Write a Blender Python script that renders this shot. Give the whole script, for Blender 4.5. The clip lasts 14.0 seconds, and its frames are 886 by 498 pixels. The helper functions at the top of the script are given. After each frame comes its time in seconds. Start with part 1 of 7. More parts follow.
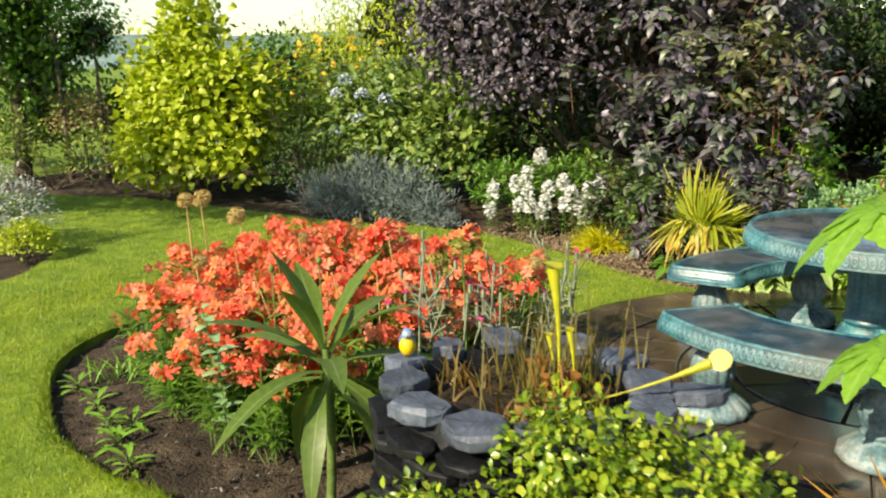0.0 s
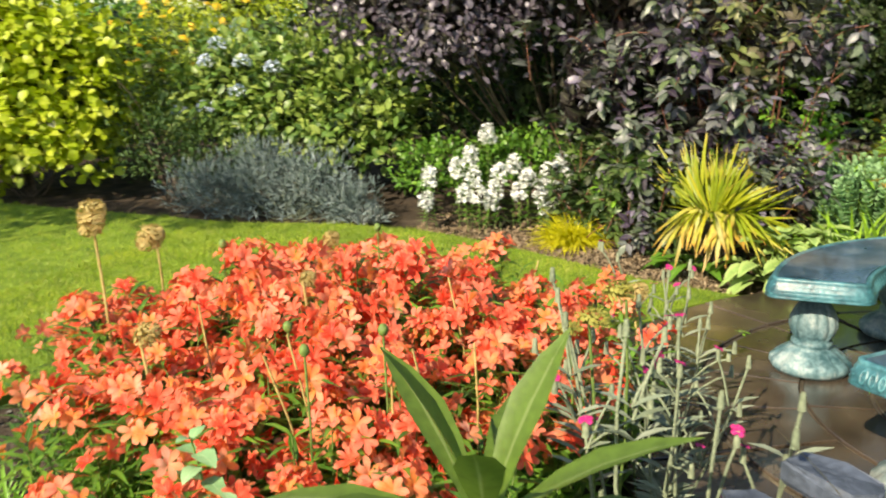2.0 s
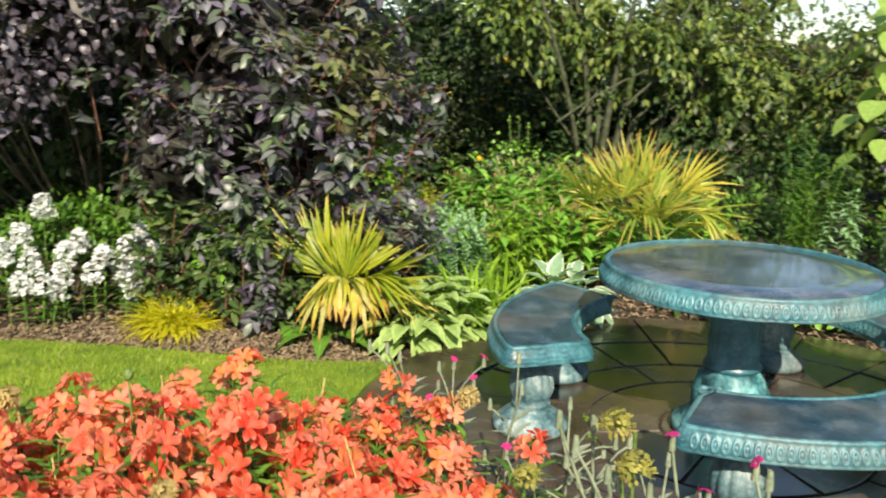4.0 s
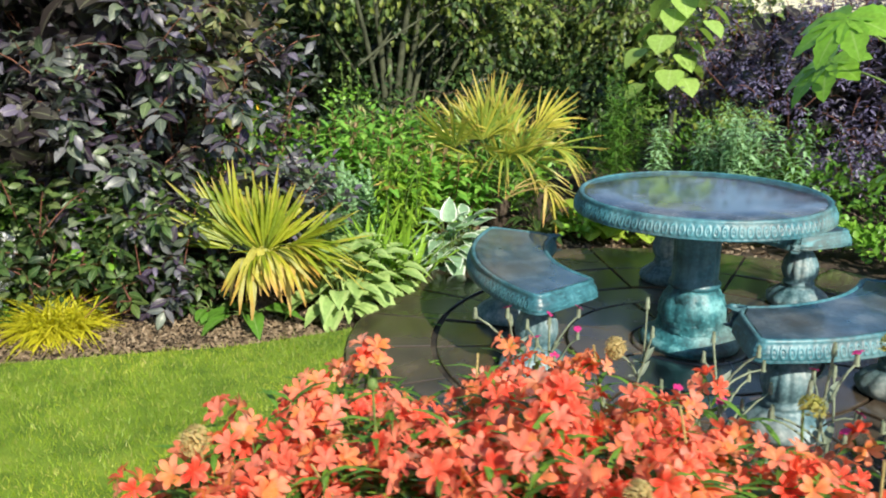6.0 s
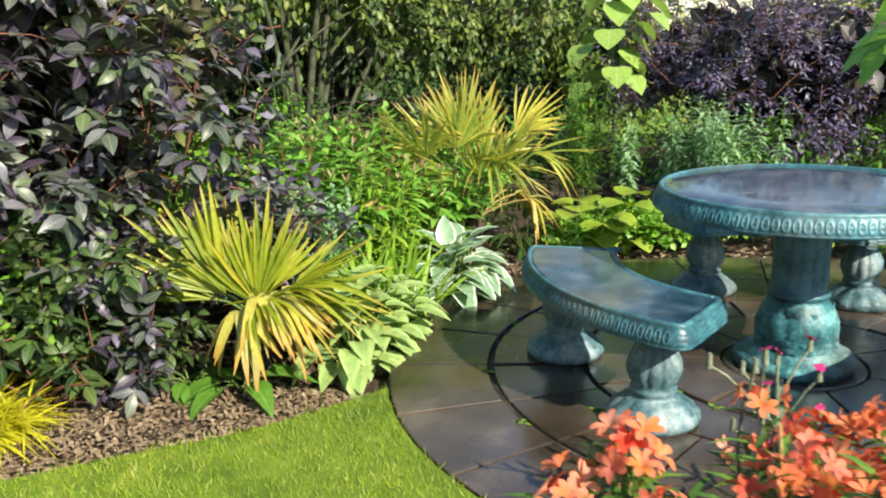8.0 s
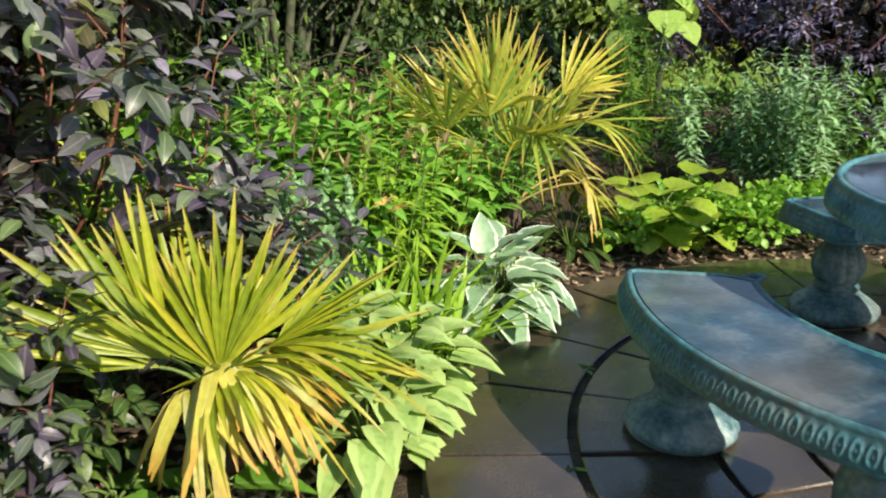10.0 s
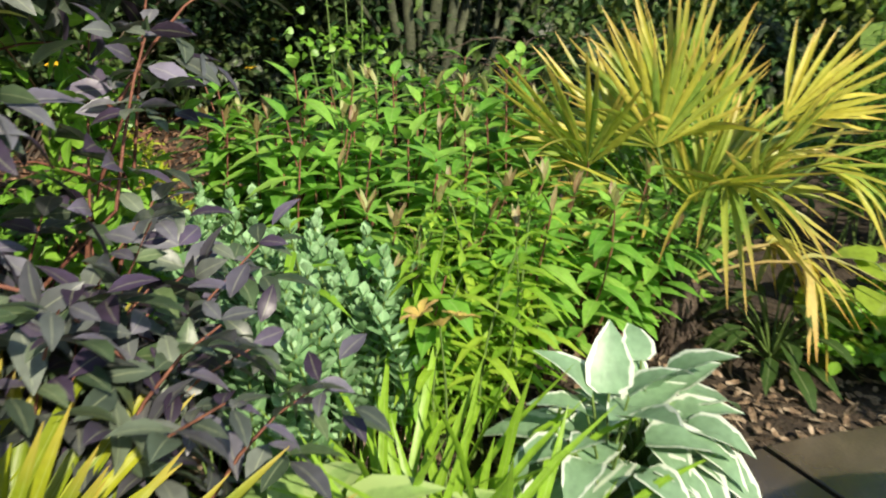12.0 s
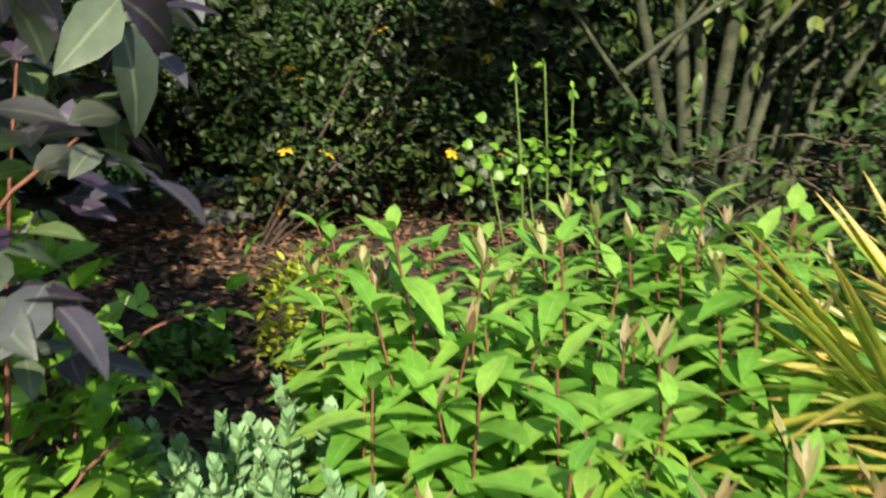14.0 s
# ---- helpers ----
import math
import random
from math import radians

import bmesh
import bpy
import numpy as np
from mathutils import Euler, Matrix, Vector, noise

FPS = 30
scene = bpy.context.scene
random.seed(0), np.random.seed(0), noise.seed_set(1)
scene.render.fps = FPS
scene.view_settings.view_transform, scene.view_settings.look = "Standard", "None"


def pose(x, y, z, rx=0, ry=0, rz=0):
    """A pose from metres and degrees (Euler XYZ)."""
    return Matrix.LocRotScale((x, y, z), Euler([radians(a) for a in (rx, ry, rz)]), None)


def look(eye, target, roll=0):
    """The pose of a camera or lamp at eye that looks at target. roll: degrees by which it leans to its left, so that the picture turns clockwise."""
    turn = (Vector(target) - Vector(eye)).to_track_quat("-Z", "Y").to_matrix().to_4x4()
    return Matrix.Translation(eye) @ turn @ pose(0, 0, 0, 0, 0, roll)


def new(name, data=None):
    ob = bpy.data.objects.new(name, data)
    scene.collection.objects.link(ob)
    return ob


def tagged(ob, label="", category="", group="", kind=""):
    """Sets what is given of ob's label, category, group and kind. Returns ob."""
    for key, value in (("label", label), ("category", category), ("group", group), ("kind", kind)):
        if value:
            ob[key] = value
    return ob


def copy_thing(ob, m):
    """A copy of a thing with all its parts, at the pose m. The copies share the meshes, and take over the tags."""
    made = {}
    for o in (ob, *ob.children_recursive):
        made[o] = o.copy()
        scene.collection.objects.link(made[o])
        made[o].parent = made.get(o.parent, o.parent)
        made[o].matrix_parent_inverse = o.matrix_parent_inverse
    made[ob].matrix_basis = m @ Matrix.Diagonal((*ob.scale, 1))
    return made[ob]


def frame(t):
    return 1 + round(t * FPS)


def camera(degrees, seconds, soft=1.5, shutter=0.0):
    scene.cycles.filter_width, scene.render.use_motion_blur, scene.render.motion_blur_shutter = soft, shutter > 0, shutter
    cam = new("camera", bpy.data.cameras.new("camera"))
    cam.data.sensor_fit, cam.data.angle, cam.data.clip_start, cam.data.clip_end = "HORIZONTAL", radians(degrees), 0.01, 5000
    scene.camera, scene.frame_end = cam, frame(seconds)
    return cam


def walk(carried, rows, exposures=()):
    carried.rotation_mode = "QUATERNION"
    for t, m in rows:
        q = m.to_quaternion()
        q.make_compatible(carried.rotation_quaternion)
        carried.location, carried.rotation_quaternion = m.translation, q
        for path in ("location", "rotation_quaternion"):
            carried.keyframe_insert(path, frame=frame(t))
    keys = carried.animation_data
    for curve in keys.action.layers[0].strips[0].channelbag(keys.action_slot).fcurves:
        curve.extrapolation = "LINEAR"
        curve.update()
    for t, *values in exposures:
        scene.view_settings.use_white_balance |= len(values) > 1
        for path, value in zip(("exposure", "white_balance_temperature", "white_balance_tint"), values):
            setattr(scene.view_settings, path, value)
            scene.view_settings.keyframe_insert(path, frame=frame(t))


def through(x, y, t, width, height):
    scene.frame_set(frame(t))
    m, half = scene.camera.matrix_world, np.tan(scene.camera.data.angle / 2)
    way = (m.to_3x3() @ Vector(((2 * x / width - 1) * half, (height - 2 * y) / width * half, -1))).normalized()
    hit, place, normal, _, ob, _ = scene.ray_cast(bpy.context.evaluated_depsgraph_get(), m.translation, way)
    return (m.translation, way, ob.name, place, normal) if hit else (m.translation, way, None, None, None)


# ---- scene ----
cam = camera(54.8, 14.0, soft=2.0, shutter=0.4)
PATH = [
    (0, (2.402, 1.393, 1.488), (1.341, 3.033, 1.058), -1.0),
    (0.5, (2.077, 1.561, 1.485), (1.077, 3.238, 1.053), -0.5),
    (1, (1.697, 1.767, 1.462), (0.761, 3.479, 1.021), -0.4),
    (1.5, (1.304, 2.03, 1.406), (0.458, 3.783, 0.947), -0.6),
    (2, (0.946, 2.218, 1.386), (0.268, 4.033, 0.891), -1.0),
    (2.5, (0.622, 2.359, 1.417), (0.207, 4.242, 0.883), -1.0),
    (3, (0.341, 2.417, 1.477), (0.275, 4.354, 0.98), 0.4),
    (3.5, (0.044, 2.638, 1.439), (0.364, 4.566, 1.017), 1.8),
    (4, (-0.229, 2.773, 1.467), (0.39, 4.631, 1.06), 1.2),
    (4.2, (-0.344, 2.827, 1.494), (0.365, 4.648, 1.067), 0.8),
    (6.3, (-1.449, 3.696, 1.502), (-0.12, 5.092, 0.967), -0.4),
    (6.5, (-1.479, 3.81, 1.49), (-0.115, 5.171, 0.954), -0.8),
    (7, (-1.516, 4.122, 1.454), (-0.062, 5.392, 0.933), -0.4),
    (7.2, (-1.517, 4.267, 1.404), (-0.018, 5.498, 0.917), -0.0),
    (9.3, (-0.902, 5.4, 1.267), (0.67, 6.52, 0.743), -2.4),
    (9.5, (-0.813, 5.485, 1.256), (0.753, 6.605, 0.713), -2.2),
    (10, (-0.553, 5.702, 1.227), (0.999, 6.816, 0.635), -1.3),
    (10.5, (-0.223, 5.832, 1.181), (1.272, 7.008, 0.564), -1.2),
    (11, (0.105, 5.962, 1.165), (1.511, 7.241, 0.542), -1.0),
    (11.5, (0.371, 6.135, 1.158), (1.698, 7.496, 0.535), -0.3),
    (12, (0.651, 6.306, 1.148), (1.879, 7.756, 0.524), 0.0),
    (12.5, (0.932, 6.466, 1.151), (2.013, 8.026, 0.522), -0.5),
    (13, (1.148, 6.66, 1.16), (2.098, 8.311, 0.552), -0.7),
    (13.5, (1.306, 6.854, 1.182), (2.142, 8.584, 0.627), -0.1),
    (14, (1.484, 6.984, 1.219), (2.107, 8.82, 0.727), -1.5),
]
walk(cam, [(t, look(eye, target, roll)) for t, eye, target, roll in PATH], exposures=[(0.0, 0.52, 8000, 8), (1.0, 0.62, 7900, 8), (2.0, 0.7, 7900, 8), (3.0, 0.54, 7400, 8), (4.2, 0.5, 7300, 8), (6.4, 0.46, 6500, 8), (7.2, 0.64, 6700, 8), (9.5, 0.6, 7000, 8), (10.0, 0.53, 7100, 8), (10.5, 0.36, 7200, 8), (11.0, 0.3, 7100, 8), (12.0, 0.42, 7000, 8), (12.5, 0.38, 7000, 8), (13.0, 0.42, 7100, 8), (13.5, 0.46, 7200, 8), (14.0, 0.6, 7100, 8)])

# ---- light ----
SUN_AZ, SUN_EL = math.atan2(-0.97, -0.25), radians(36)
sun_from = Vector((math.cos(SUN_AZ) * math.cos(SUN_EL), math.sin(SUN_AZ) * math.cos(SUN_EL), math.sin(SUN_EL)))
world = bpy.data.worlds.new("sky")
scene.world = world
world.use_nodes = True
wt = world.node_tree
sky = wt.nodes.new("ShaderNodeTexSky")
sky.sky_type, sky.sun_disc = "NISHITA", False
sky.sun_elevation, sky.sun_rotation = SUN_EL, math.pi / 2 - SUN_AZ
sky.air_density, sky.dust_density, sky.ozone_density = 1.0, 0.35, 1.5
wt.nodes["Background"].inputs[1].default_value = 0.13
wt.links.new(sky.outputs[0], wt.nodes["Background"].inputs[0])
sun = new("sun", bpy.data.lights.new("sun", "SUN"))
sun.data.energy, sun.data.angle, sun.data.color = 5.4, radians(0.6), (1.0, 0.93, 0.8)
sun.matrix_world = look(sun_from * 20, (0, 0, 0))

rng = np.random.default_rng(11)


# ---- mesh tools ----
class Geo:
    """Gathers vertices, faces and two leaf coordinates, and turns them into one mesh."""

    def __init__(self):
        self.v, self.q, self.t, self.e, self.a, self.n = [], [], [], [], [], 0

    def add(self, v, quads=None, tris=None, edge=None, along=None):
        v = np.asarray(v, float).reshape(-1, 3)
        self.v.append(v)
        self.e.append(np.zeros(len(v)) if edge is None else edge)
        self.a.append(np.zeros(len(v)) if along is None else along)
        if quads is not None and len(quads):
            self.q.append(np.asarray(quads, int).reshape(-1, 4) + self.n)
        if tris is not None and len(tris):
            self.t.append(np.asarray(tris, int).reshape(-1, 3) + self.n)
        self.n += len(v)
        return self

    def mesh(self, name, smooth=True):
        v = np.concatenate(self.v) if self.v else np.zeros((0, 3))
        q = np.concatenate(self.q) if self.q else np.zeros((0, 4), int)
        t = np.concatenate(self.t) if self.t else np.zeros((0, 3), int)
        me = bpy.data.meshes.new(name)
        me.vertices.add(len(v))
        me.vertices.foreach_set("co", v.ravel())
        loops = np.concatenate([q.ravel(), t.ravel()])
        me.loops.add(len(loops))
        me.loops.foreach_set("vertex_index", loops.astype(np.int32))
        me.polygons.add(len(q) + len(t))
        start = np.concatenate([np.arange(len(q)) * 4, len(q) * 4 + np.arange(len(t)) * 3])
        me.polygons.foreach_set("loop_start", start.astype(np.int32))
        me.polygons.foreach_set("use_smooth", np.full(len(q) + len(t), smooth))
        me.update(calc_edges=True)
        for key, some in (("edge", self.e), ("along", self.a)):
            if np.any(np.concatenate(some)):
                me.attributes.new(key, "FLOAT", "POINT").data.foreach_set("value", np.concatenate(some).astype(np.float32))
        return me


def unit(v):
    v = np.asarray(v, float)
    return v / np.maximum(np.linalg.norm(v, axis=-1, keepdims=True), 1e-9)


def part(name, geo, material, parent=None, label="", smooth=True):
    """Links a Geo as one mesh object, under a thing if one is given."""
    ob = new(name, geo.mesh(name, smooth))
    for m in material if isinstance(material, (list, tuple)) else [material]:
        ob.data.materials.append(m)
    ob.parent = parent
    return tagged(ob, label, kind="stuff" if name in ("foliage", "crown", "florets", "inner_foliage") else "")


def thing(name, place, label, category, group=""):
    ob = new(name)
    ob.location = place
    ob.empty_display_size = 0.05
    return tagged(ob, label, category, group)


OVAL = ((0.0, 0.06), (0.22, 0.7), (0.5, 1.0), (0.8, 0.62), (1.0, 0.03))
LANCE = ((0.0, 0.08), (0.25, 0.85), (0.6, 0.8), (1.0, 0.02))
STRAP = ((0.0, 0.6), (0.35, 1.0), (0.7, 0.85), (1.0, 0.04))
SMALL = ((0.0, 0.1), (0.5, 1.0), (1.0, 0.05))
HEART = ((0.0, 0.5), (0.12, 0.95), (0.38, 1.0), (0.7, 0.62), (1.0, 0.02))
PETAL = ((0.0, 0.15), (0.55, 0.9), (0.9, 0.8), (1.0, 0.3))


def leaves(geo, p, d, n, length, width, rows=OVAL, fold=0.25, curl=0.25, wave=0.0):
    """Leaves from p along d, their faces to n: a folded blade of the given outline that bends down by curl."""
    p = np.asarray(p, float).reshape(-1, 3)
    k = len(p)
    d = unit(np.broadcast_to(d, (k, 3)))
    s = unit(np.cross(d, np.broadcast_to(n, (k, 3)) + 1e-4))
    n = np.cross(s, d)
    length, width, curl = (np.broadcast_to(np.asarray(some, float), (k,))[:, None] for some in (length, width, curl))
    out, edge, along = [], [], []
    for i, (t, w) in enumerate(rows):
        mid = p + d * length * t * (1 - 0.25 * curl * t) - n * curl * length * t * t
        lift = n * (fold * width * w * 0.5 + wave * width * (-1) ** i)
        out += [mid + s * width * w * 0.5 + lift, mid, mid - s * width * w * 0.5 + lift]
        edge += [1.0, 0.0, 1.0]
        along += [t, t, t]
    m = len(rows)
    v = np.stack(out, 1)
    f = []
    for i in range(m - 1):
        a = 3 * i
        f += [(a, a + 1, a + 4, a + 3), (a + 1, a + 2, a + 5, a + 4)]
    q = np.array(f)[None] + (np.arange(k) * 3 * m)[:, None, None]
    geo.add(v, q.reshape(-1, 4), edge=np.tile(edge, k), along=np.tile(along, k))
    return geo


def tube(geo, line, radius, sides=5, end=None):
    """A tapering tube along a line of points."""
    line = np.asarray(line, float)
    k = len(line)
    r = np.linspace(radius, radius * 0.5 if end is None else end, k)
    d = unit(np.gradient(line, axis=0))
    ref = np.where(np.abs(d[:, 2:3]) > 0.9, [[1.0, 0, 0]], [[0, 0, 1.0]])
    s = unit(np.cross(d, ref))
    u = np.cross(s, d)
    a = np.linspace(0, 2 * np.pi, sides, endpoint=False)
    v = line[:, None] + r[:, None, None] * (np.cos(a)[None, :, None] * s[:, None] + np.sin(a)[None, :, None] * u[:, None])
    q = [(i * sides + j, i * sides + (j + 1) % sides, (i + 1) * sides + (j + 1) % sides, (i + 1) * sides + j) for i in range(k - 1) for j in range(sides)]
    geo.add(v, q, along=np.repeat(np.linspace(0, 1, k), sides))
    return geo


def arc_line(a, b, sag=0.0, steps=5, side=(0, 0, 1)):
    """A line from a to b that bows by sag towards side."""
    t = np.linspace(0, 1, steps)[:, None]
    return np.asarray(a) * (1 - t) + np.asarray(b) * t + np.asarray(side) * sag * (4 * t * (1 - t))


def lathe(geo, profile, seg=48, flutes=0, amp=None, closed=True):
    """A turned body; flutes swell the rows by amp."""
    a = np.linspace(0, 2 * np.pi, seg, endpoint=False)
    rows = []
    for i, (r, z) in enumerate(profile):
        swell = 1 + (amp[i] if amp else 0) * np.abs(np.cos(flutes * a / 2)) if flutes else np.ones(seg)
        rows.append(np.stack([r * swell * np.cos(a), r * swell * np.sin(a), np.full(seg, z)], 1))
    k = len(rows)
    v = np.concatenate(rows)
    q = [(i * seg + j, i * seg + (j + 1) % seg, (i + 1) * seg + (j + 1) % seg, (i + 1) * seg + j) for i in range(k - 1) for j in range(seg)]
    tris = []
    if closed:
        v = np.concatenate([v, [[0, 0, profile[0][1]], [0, 0, profile[-1][1]]]])
        tris = [(k * seg, (j + 1) % seg, j) for j in range(seg)] + [(k * seg + 1, (k - 1) * seg + j, (k - 1) * seg + (j + 1) % seg) for j in range(seg)]
    geo.add(v, q, tris)
    return geo


def sphere_points(k, low=-0.3):
    z = rng.uniform(low, 1, k)
    a = rng.uniform(0, 2 * np.pi, k)
    r = np.sqrt(1 - z * z)
    return np.stack([r * np.cos(a), r * np.sin(a), z], 1)


def lump(geo, centre, radii, seed, rough=0.12, flat=0.0, cells=10):
    """An uneven rounded stone or clod."""
    u = np.linspace(0, 2 * np.pi, cells * 2, endpoint=False)
    w = np.linspace(-np.pi / 2, np.pi / 2, cells + 1)
    v = []
    for b in w:
        for a in u:
            d = Vector((math.cos(a) * math.cos(b), math.sin(a) * math.cos(b), math.sin(b)))
            k = 1 + rough * noise.noise(d * 1.7 + Vector((seed * 3.1, seed, -seed))) + 0.4 * rough * noise.noise(d * 5 + Vector((seed, 0, seed)))
            c = np.array([math.copysign(abs(x) ** (1 - 0.35 * flat), x) for x in d])
            v.append(np.asarray(centre) + c * k * np.asarray(radii))
    m = len(u)
    q = [(i * m + j, i * m + (j + 1) % m, (i + 1) * m + (j + 1) % m, (i + 1) * m + j) for i in range(cells) for j in range(m)]
    geo.add(np.array(v), q)
    return geo


# ---- materials ----
def material(name):
    m = bpy.data.materials.new(name)
    m.use_nodes = True
    nt = m.node_tree
    return m, nt, nt.nodes["Principled BSDF"], nt.links.new


def ramp(nt, stops):
    r = nt.nodes.new("ShaderNodeValToRGB")
    while len(r.color_ramp.elements) < len(stops):
        r.color_ramp.elements.new(0.5)
    for e, (at, c) in zip(r.color_ramp.elements, stops):
        e.position, e.color = at, (*c, 1)
    return r


def tex(nt, scale, detail=4.0, kind="ShaderNodeTexNoise", coords="Object"):
    n = nt.nodes.new(kind)
    c = nt.nodes.new("ShaderNodeTexCoord")
    n.inputs["Scale"].default_value = scale
    if kind == "ShaderNodeTexNoise":
        n.inputs["Detail"].default_value = detail
    nt.links.new(c.outputs[coords], n.inputs["Vector"])
    return n


def bump(nt, source, strength, distance=0.01):
    b = nt.nodes.new("ShaderNodeBump")
    b.inputs["Strength"].default_value, b.inputs["Distance"].default_value = strength, distance
    nt.links.new(source, b.inputs["Height"])
    return b


def mixed(nt, factor, a, b, kind="MIX"):
    n = nt.nodes.new("ShaderNodeMix")
    n.data_type, n.blend_type = "RGBA", kind
    for slot, some in (("Factor", factor), ("A", a), ("B", b)):
        socket = n.inputs[0] if slot == "Factor" else n.inputs[6] if slot == "A" else n.inputs[7]
        if hasattr(some, "default_value"):
            nt.links.new(some, socket)
        else:
            socket.default_value = (*some, 1) if isinstance(some, tuple) else some
    return n.outputs[2]


def leaf_material(name, colours, rough=0.45, through=0.3, margin=None, tip=None, gloss=0.5, patch=None, each=0.0):
    """Leaves that differ one by one, with veins, grain and light through the blade. margin, tip: colours of the rim and the end."""
    m, nt, b, link = material(name)
    g = nt.nodes.new("ShaderNodeNewGeometry")
    r = ramp(nt, [(i / max(len(colours) - 1, 1), c) for i, c in enumerate(colours)])
    pick = g.outputs["Random Per Island"]
    if each:
        info = nt.nodes.new("ShaderNodeObjectInfo")
        blend = nt.nodes.new("ShaderNodeMix")
        blend.inputs[0].default_value = each
        link(pick, blend.inputs[2])
        link(info.outputs["Random"], blend.inputs[3])
        pick = blend.outputs[0]
    link(pick, r.inputs[0])
    colour = r.outputs[0]
    n = tex(nt, 45.0, 3.0)
    shade = ramp(nt, [(0.3, (0.72, 0.72, 0.72)), (0.7, (1.15, 1.15, 1.15))])
    link(n.outputs[0], shade.inputs[0])
    colour = mixed(nt, 0.7, colour, shade.outputs[0], "MULTIPLY")
    if patch:
        wide = ramp(nt, [(0.32, (0.6, 0.68, 0.6)), (0.5, (1.0, 1.0, 1.0)), (0.68, (1.3, 1.16, 1.1))])
        link(tex(nt, patch, 5.0).outputs[0], wide.inputs[0])
        colour = mixed(nt, 1.0, colour, wide.outputs[0], "MULTIPLY")
    edge = nt.nodes.new("ShaderNodeAttribute")
    edge.attribute_name = "edge"
    along = nt.nodes.new("ShaderNodeAttribute")
    along.attribute_name = "along"
    if margin:
        wobble = nt.nodes.new("ShaderNodeMath")
        wobble.operation = "MULTIPLY_ADD"
        link(n.outputs[0], wobble.inputs[0])
        wobble.inputs[1].default_value = 0.35
        link(edge.outputs["Fac"], wobble.inputs[2])
        k = ramp(nt, [(margin[1] + 0.12, (0, 0, 0)), (margin[1] + 0.22, (1, 1, 1))])
        link(wobble.outputs[0], k.inputs[0])
        colour = mixed(nt, k.outputs[0], colour, margin[0])
    else:
        k = ramp(nt, [(0.0, (0.75, 0.75, 0.75)), (0.12, (0, 0, 0))])
        link(edge.outputs["Fac"], k.inputs[0])
        vein = mixed(nt, 0.35, colour, (0.5, 0.55, 0.3), "SCREEN")
        colour = mixed(nt, k.outputs[0], colour, vein)
    if tip:
        k = ramp(nt, [(tip[1], (0, 0, 0)), (min(tip[1] + 0.3, 1.0), (1, 1, 1))])
        link(along.outputs["Fac"], k.inputs[0])
        colour = mixed(nt, k.outputs[0], colour, tip[0])
    link(colour, b.inputs["Base Color"])
    b.inputs["Roughness"].default_value = rough
    b.inputs["Specular IOR Level"].default_value = gloss
    link(bump(nt, n.outputs[0], 0.25, 0.004).outputs[0], b.inputs["Normal"])
    t = nt.nodes.new("ShaderNodeBsdfTranslucent")
    link(mixed(nt, 0.5, colour, (0.9, 1.0, 0.35), "MULTIPLY"), t.inputs[0])
    mix = nt.nodes.new("ShaderNodeMixShader")
    mix.inputs[0].default_value = through
    link(b.outputs[0], mix.inputs[1])
    link(t.outputs[0], mix.inputs[2])
    link(mix.outputs[0], nt.nodes["Material Output"].inputs[0])
    return m


def rough_material(name, stops, scale, rough=0.85, fine=90.0, relief=0.5, distance=0.01, gloss=0.4, second=None, wet=0.0, each=0.0):
    """Mineral or woody surfaces: a coarse mottling, a fine grain and relief."""
    m, nt, b, link = material(name)
    n, f = tex(nt, scale, 6.0), tex(nt, fine, 5.0)
    r = ramp(nt, stops)
    link(n.outputs[0], r.inputs[0])
    s = ramp(nt, [(0.3, (0.6, 0.6, 0.6)), (0.7, (1.25, 1.25, 1.25))])
    link(f.outputs[0], s.inputs[0])
    colour = mixed(nt, 0.8, r.outputs[0], s.outputs[0], "MULTIPLY")
    if second:
        v = tex(nt, second[1], kind="ShaderNodeTexVoronoi")
        k = ramp(nt, [(0.0, (1, 1, 1)), (second[2], (0, 0, 0))])
        link(v.outputs["Distance"], k.inputs[0])
        colour = mixed(nt, k.outputs[0], colour, second[0])
    link(colour, b.inputs["Base Color"])
    if each:
        info = nt.nodes.new("ShaderNodeObjectInfo")
        k = ramp(nt, [(0.0, (1 - each,) * 3), (1.0, (1 + each,) * 3)])
        link(info.outputs["Random"], k.inputs[0])
        colour = mixed(nt, 1.0, colour, k.outputs[0], "MULTIPLY")
        link(colour, b.inputs["Base Color"])
    b.inputs["Roughness"].default_value = rough
    if wet:
        k = ramp(nt, [(0.42, (rough - wet,) * 3), (0.62, (rough + wet,) * 3)])
        link(tex(nt, scale * 0.6, 5.0).outputs[0], k.inputs[0])
        link(k.outputs[0], b.inputs["Roughness"])
        b.inputs["Coat Weight"].default_value, b.inputs["Coat Roughness"].default_value = 0.4, 0.16
    b.inputs["Specular IOR Level"].default_value = gloss
    link(bump(nt, f.outputs[0], relief, distance).outputs[0], b.inputs["Normal"])
    return m

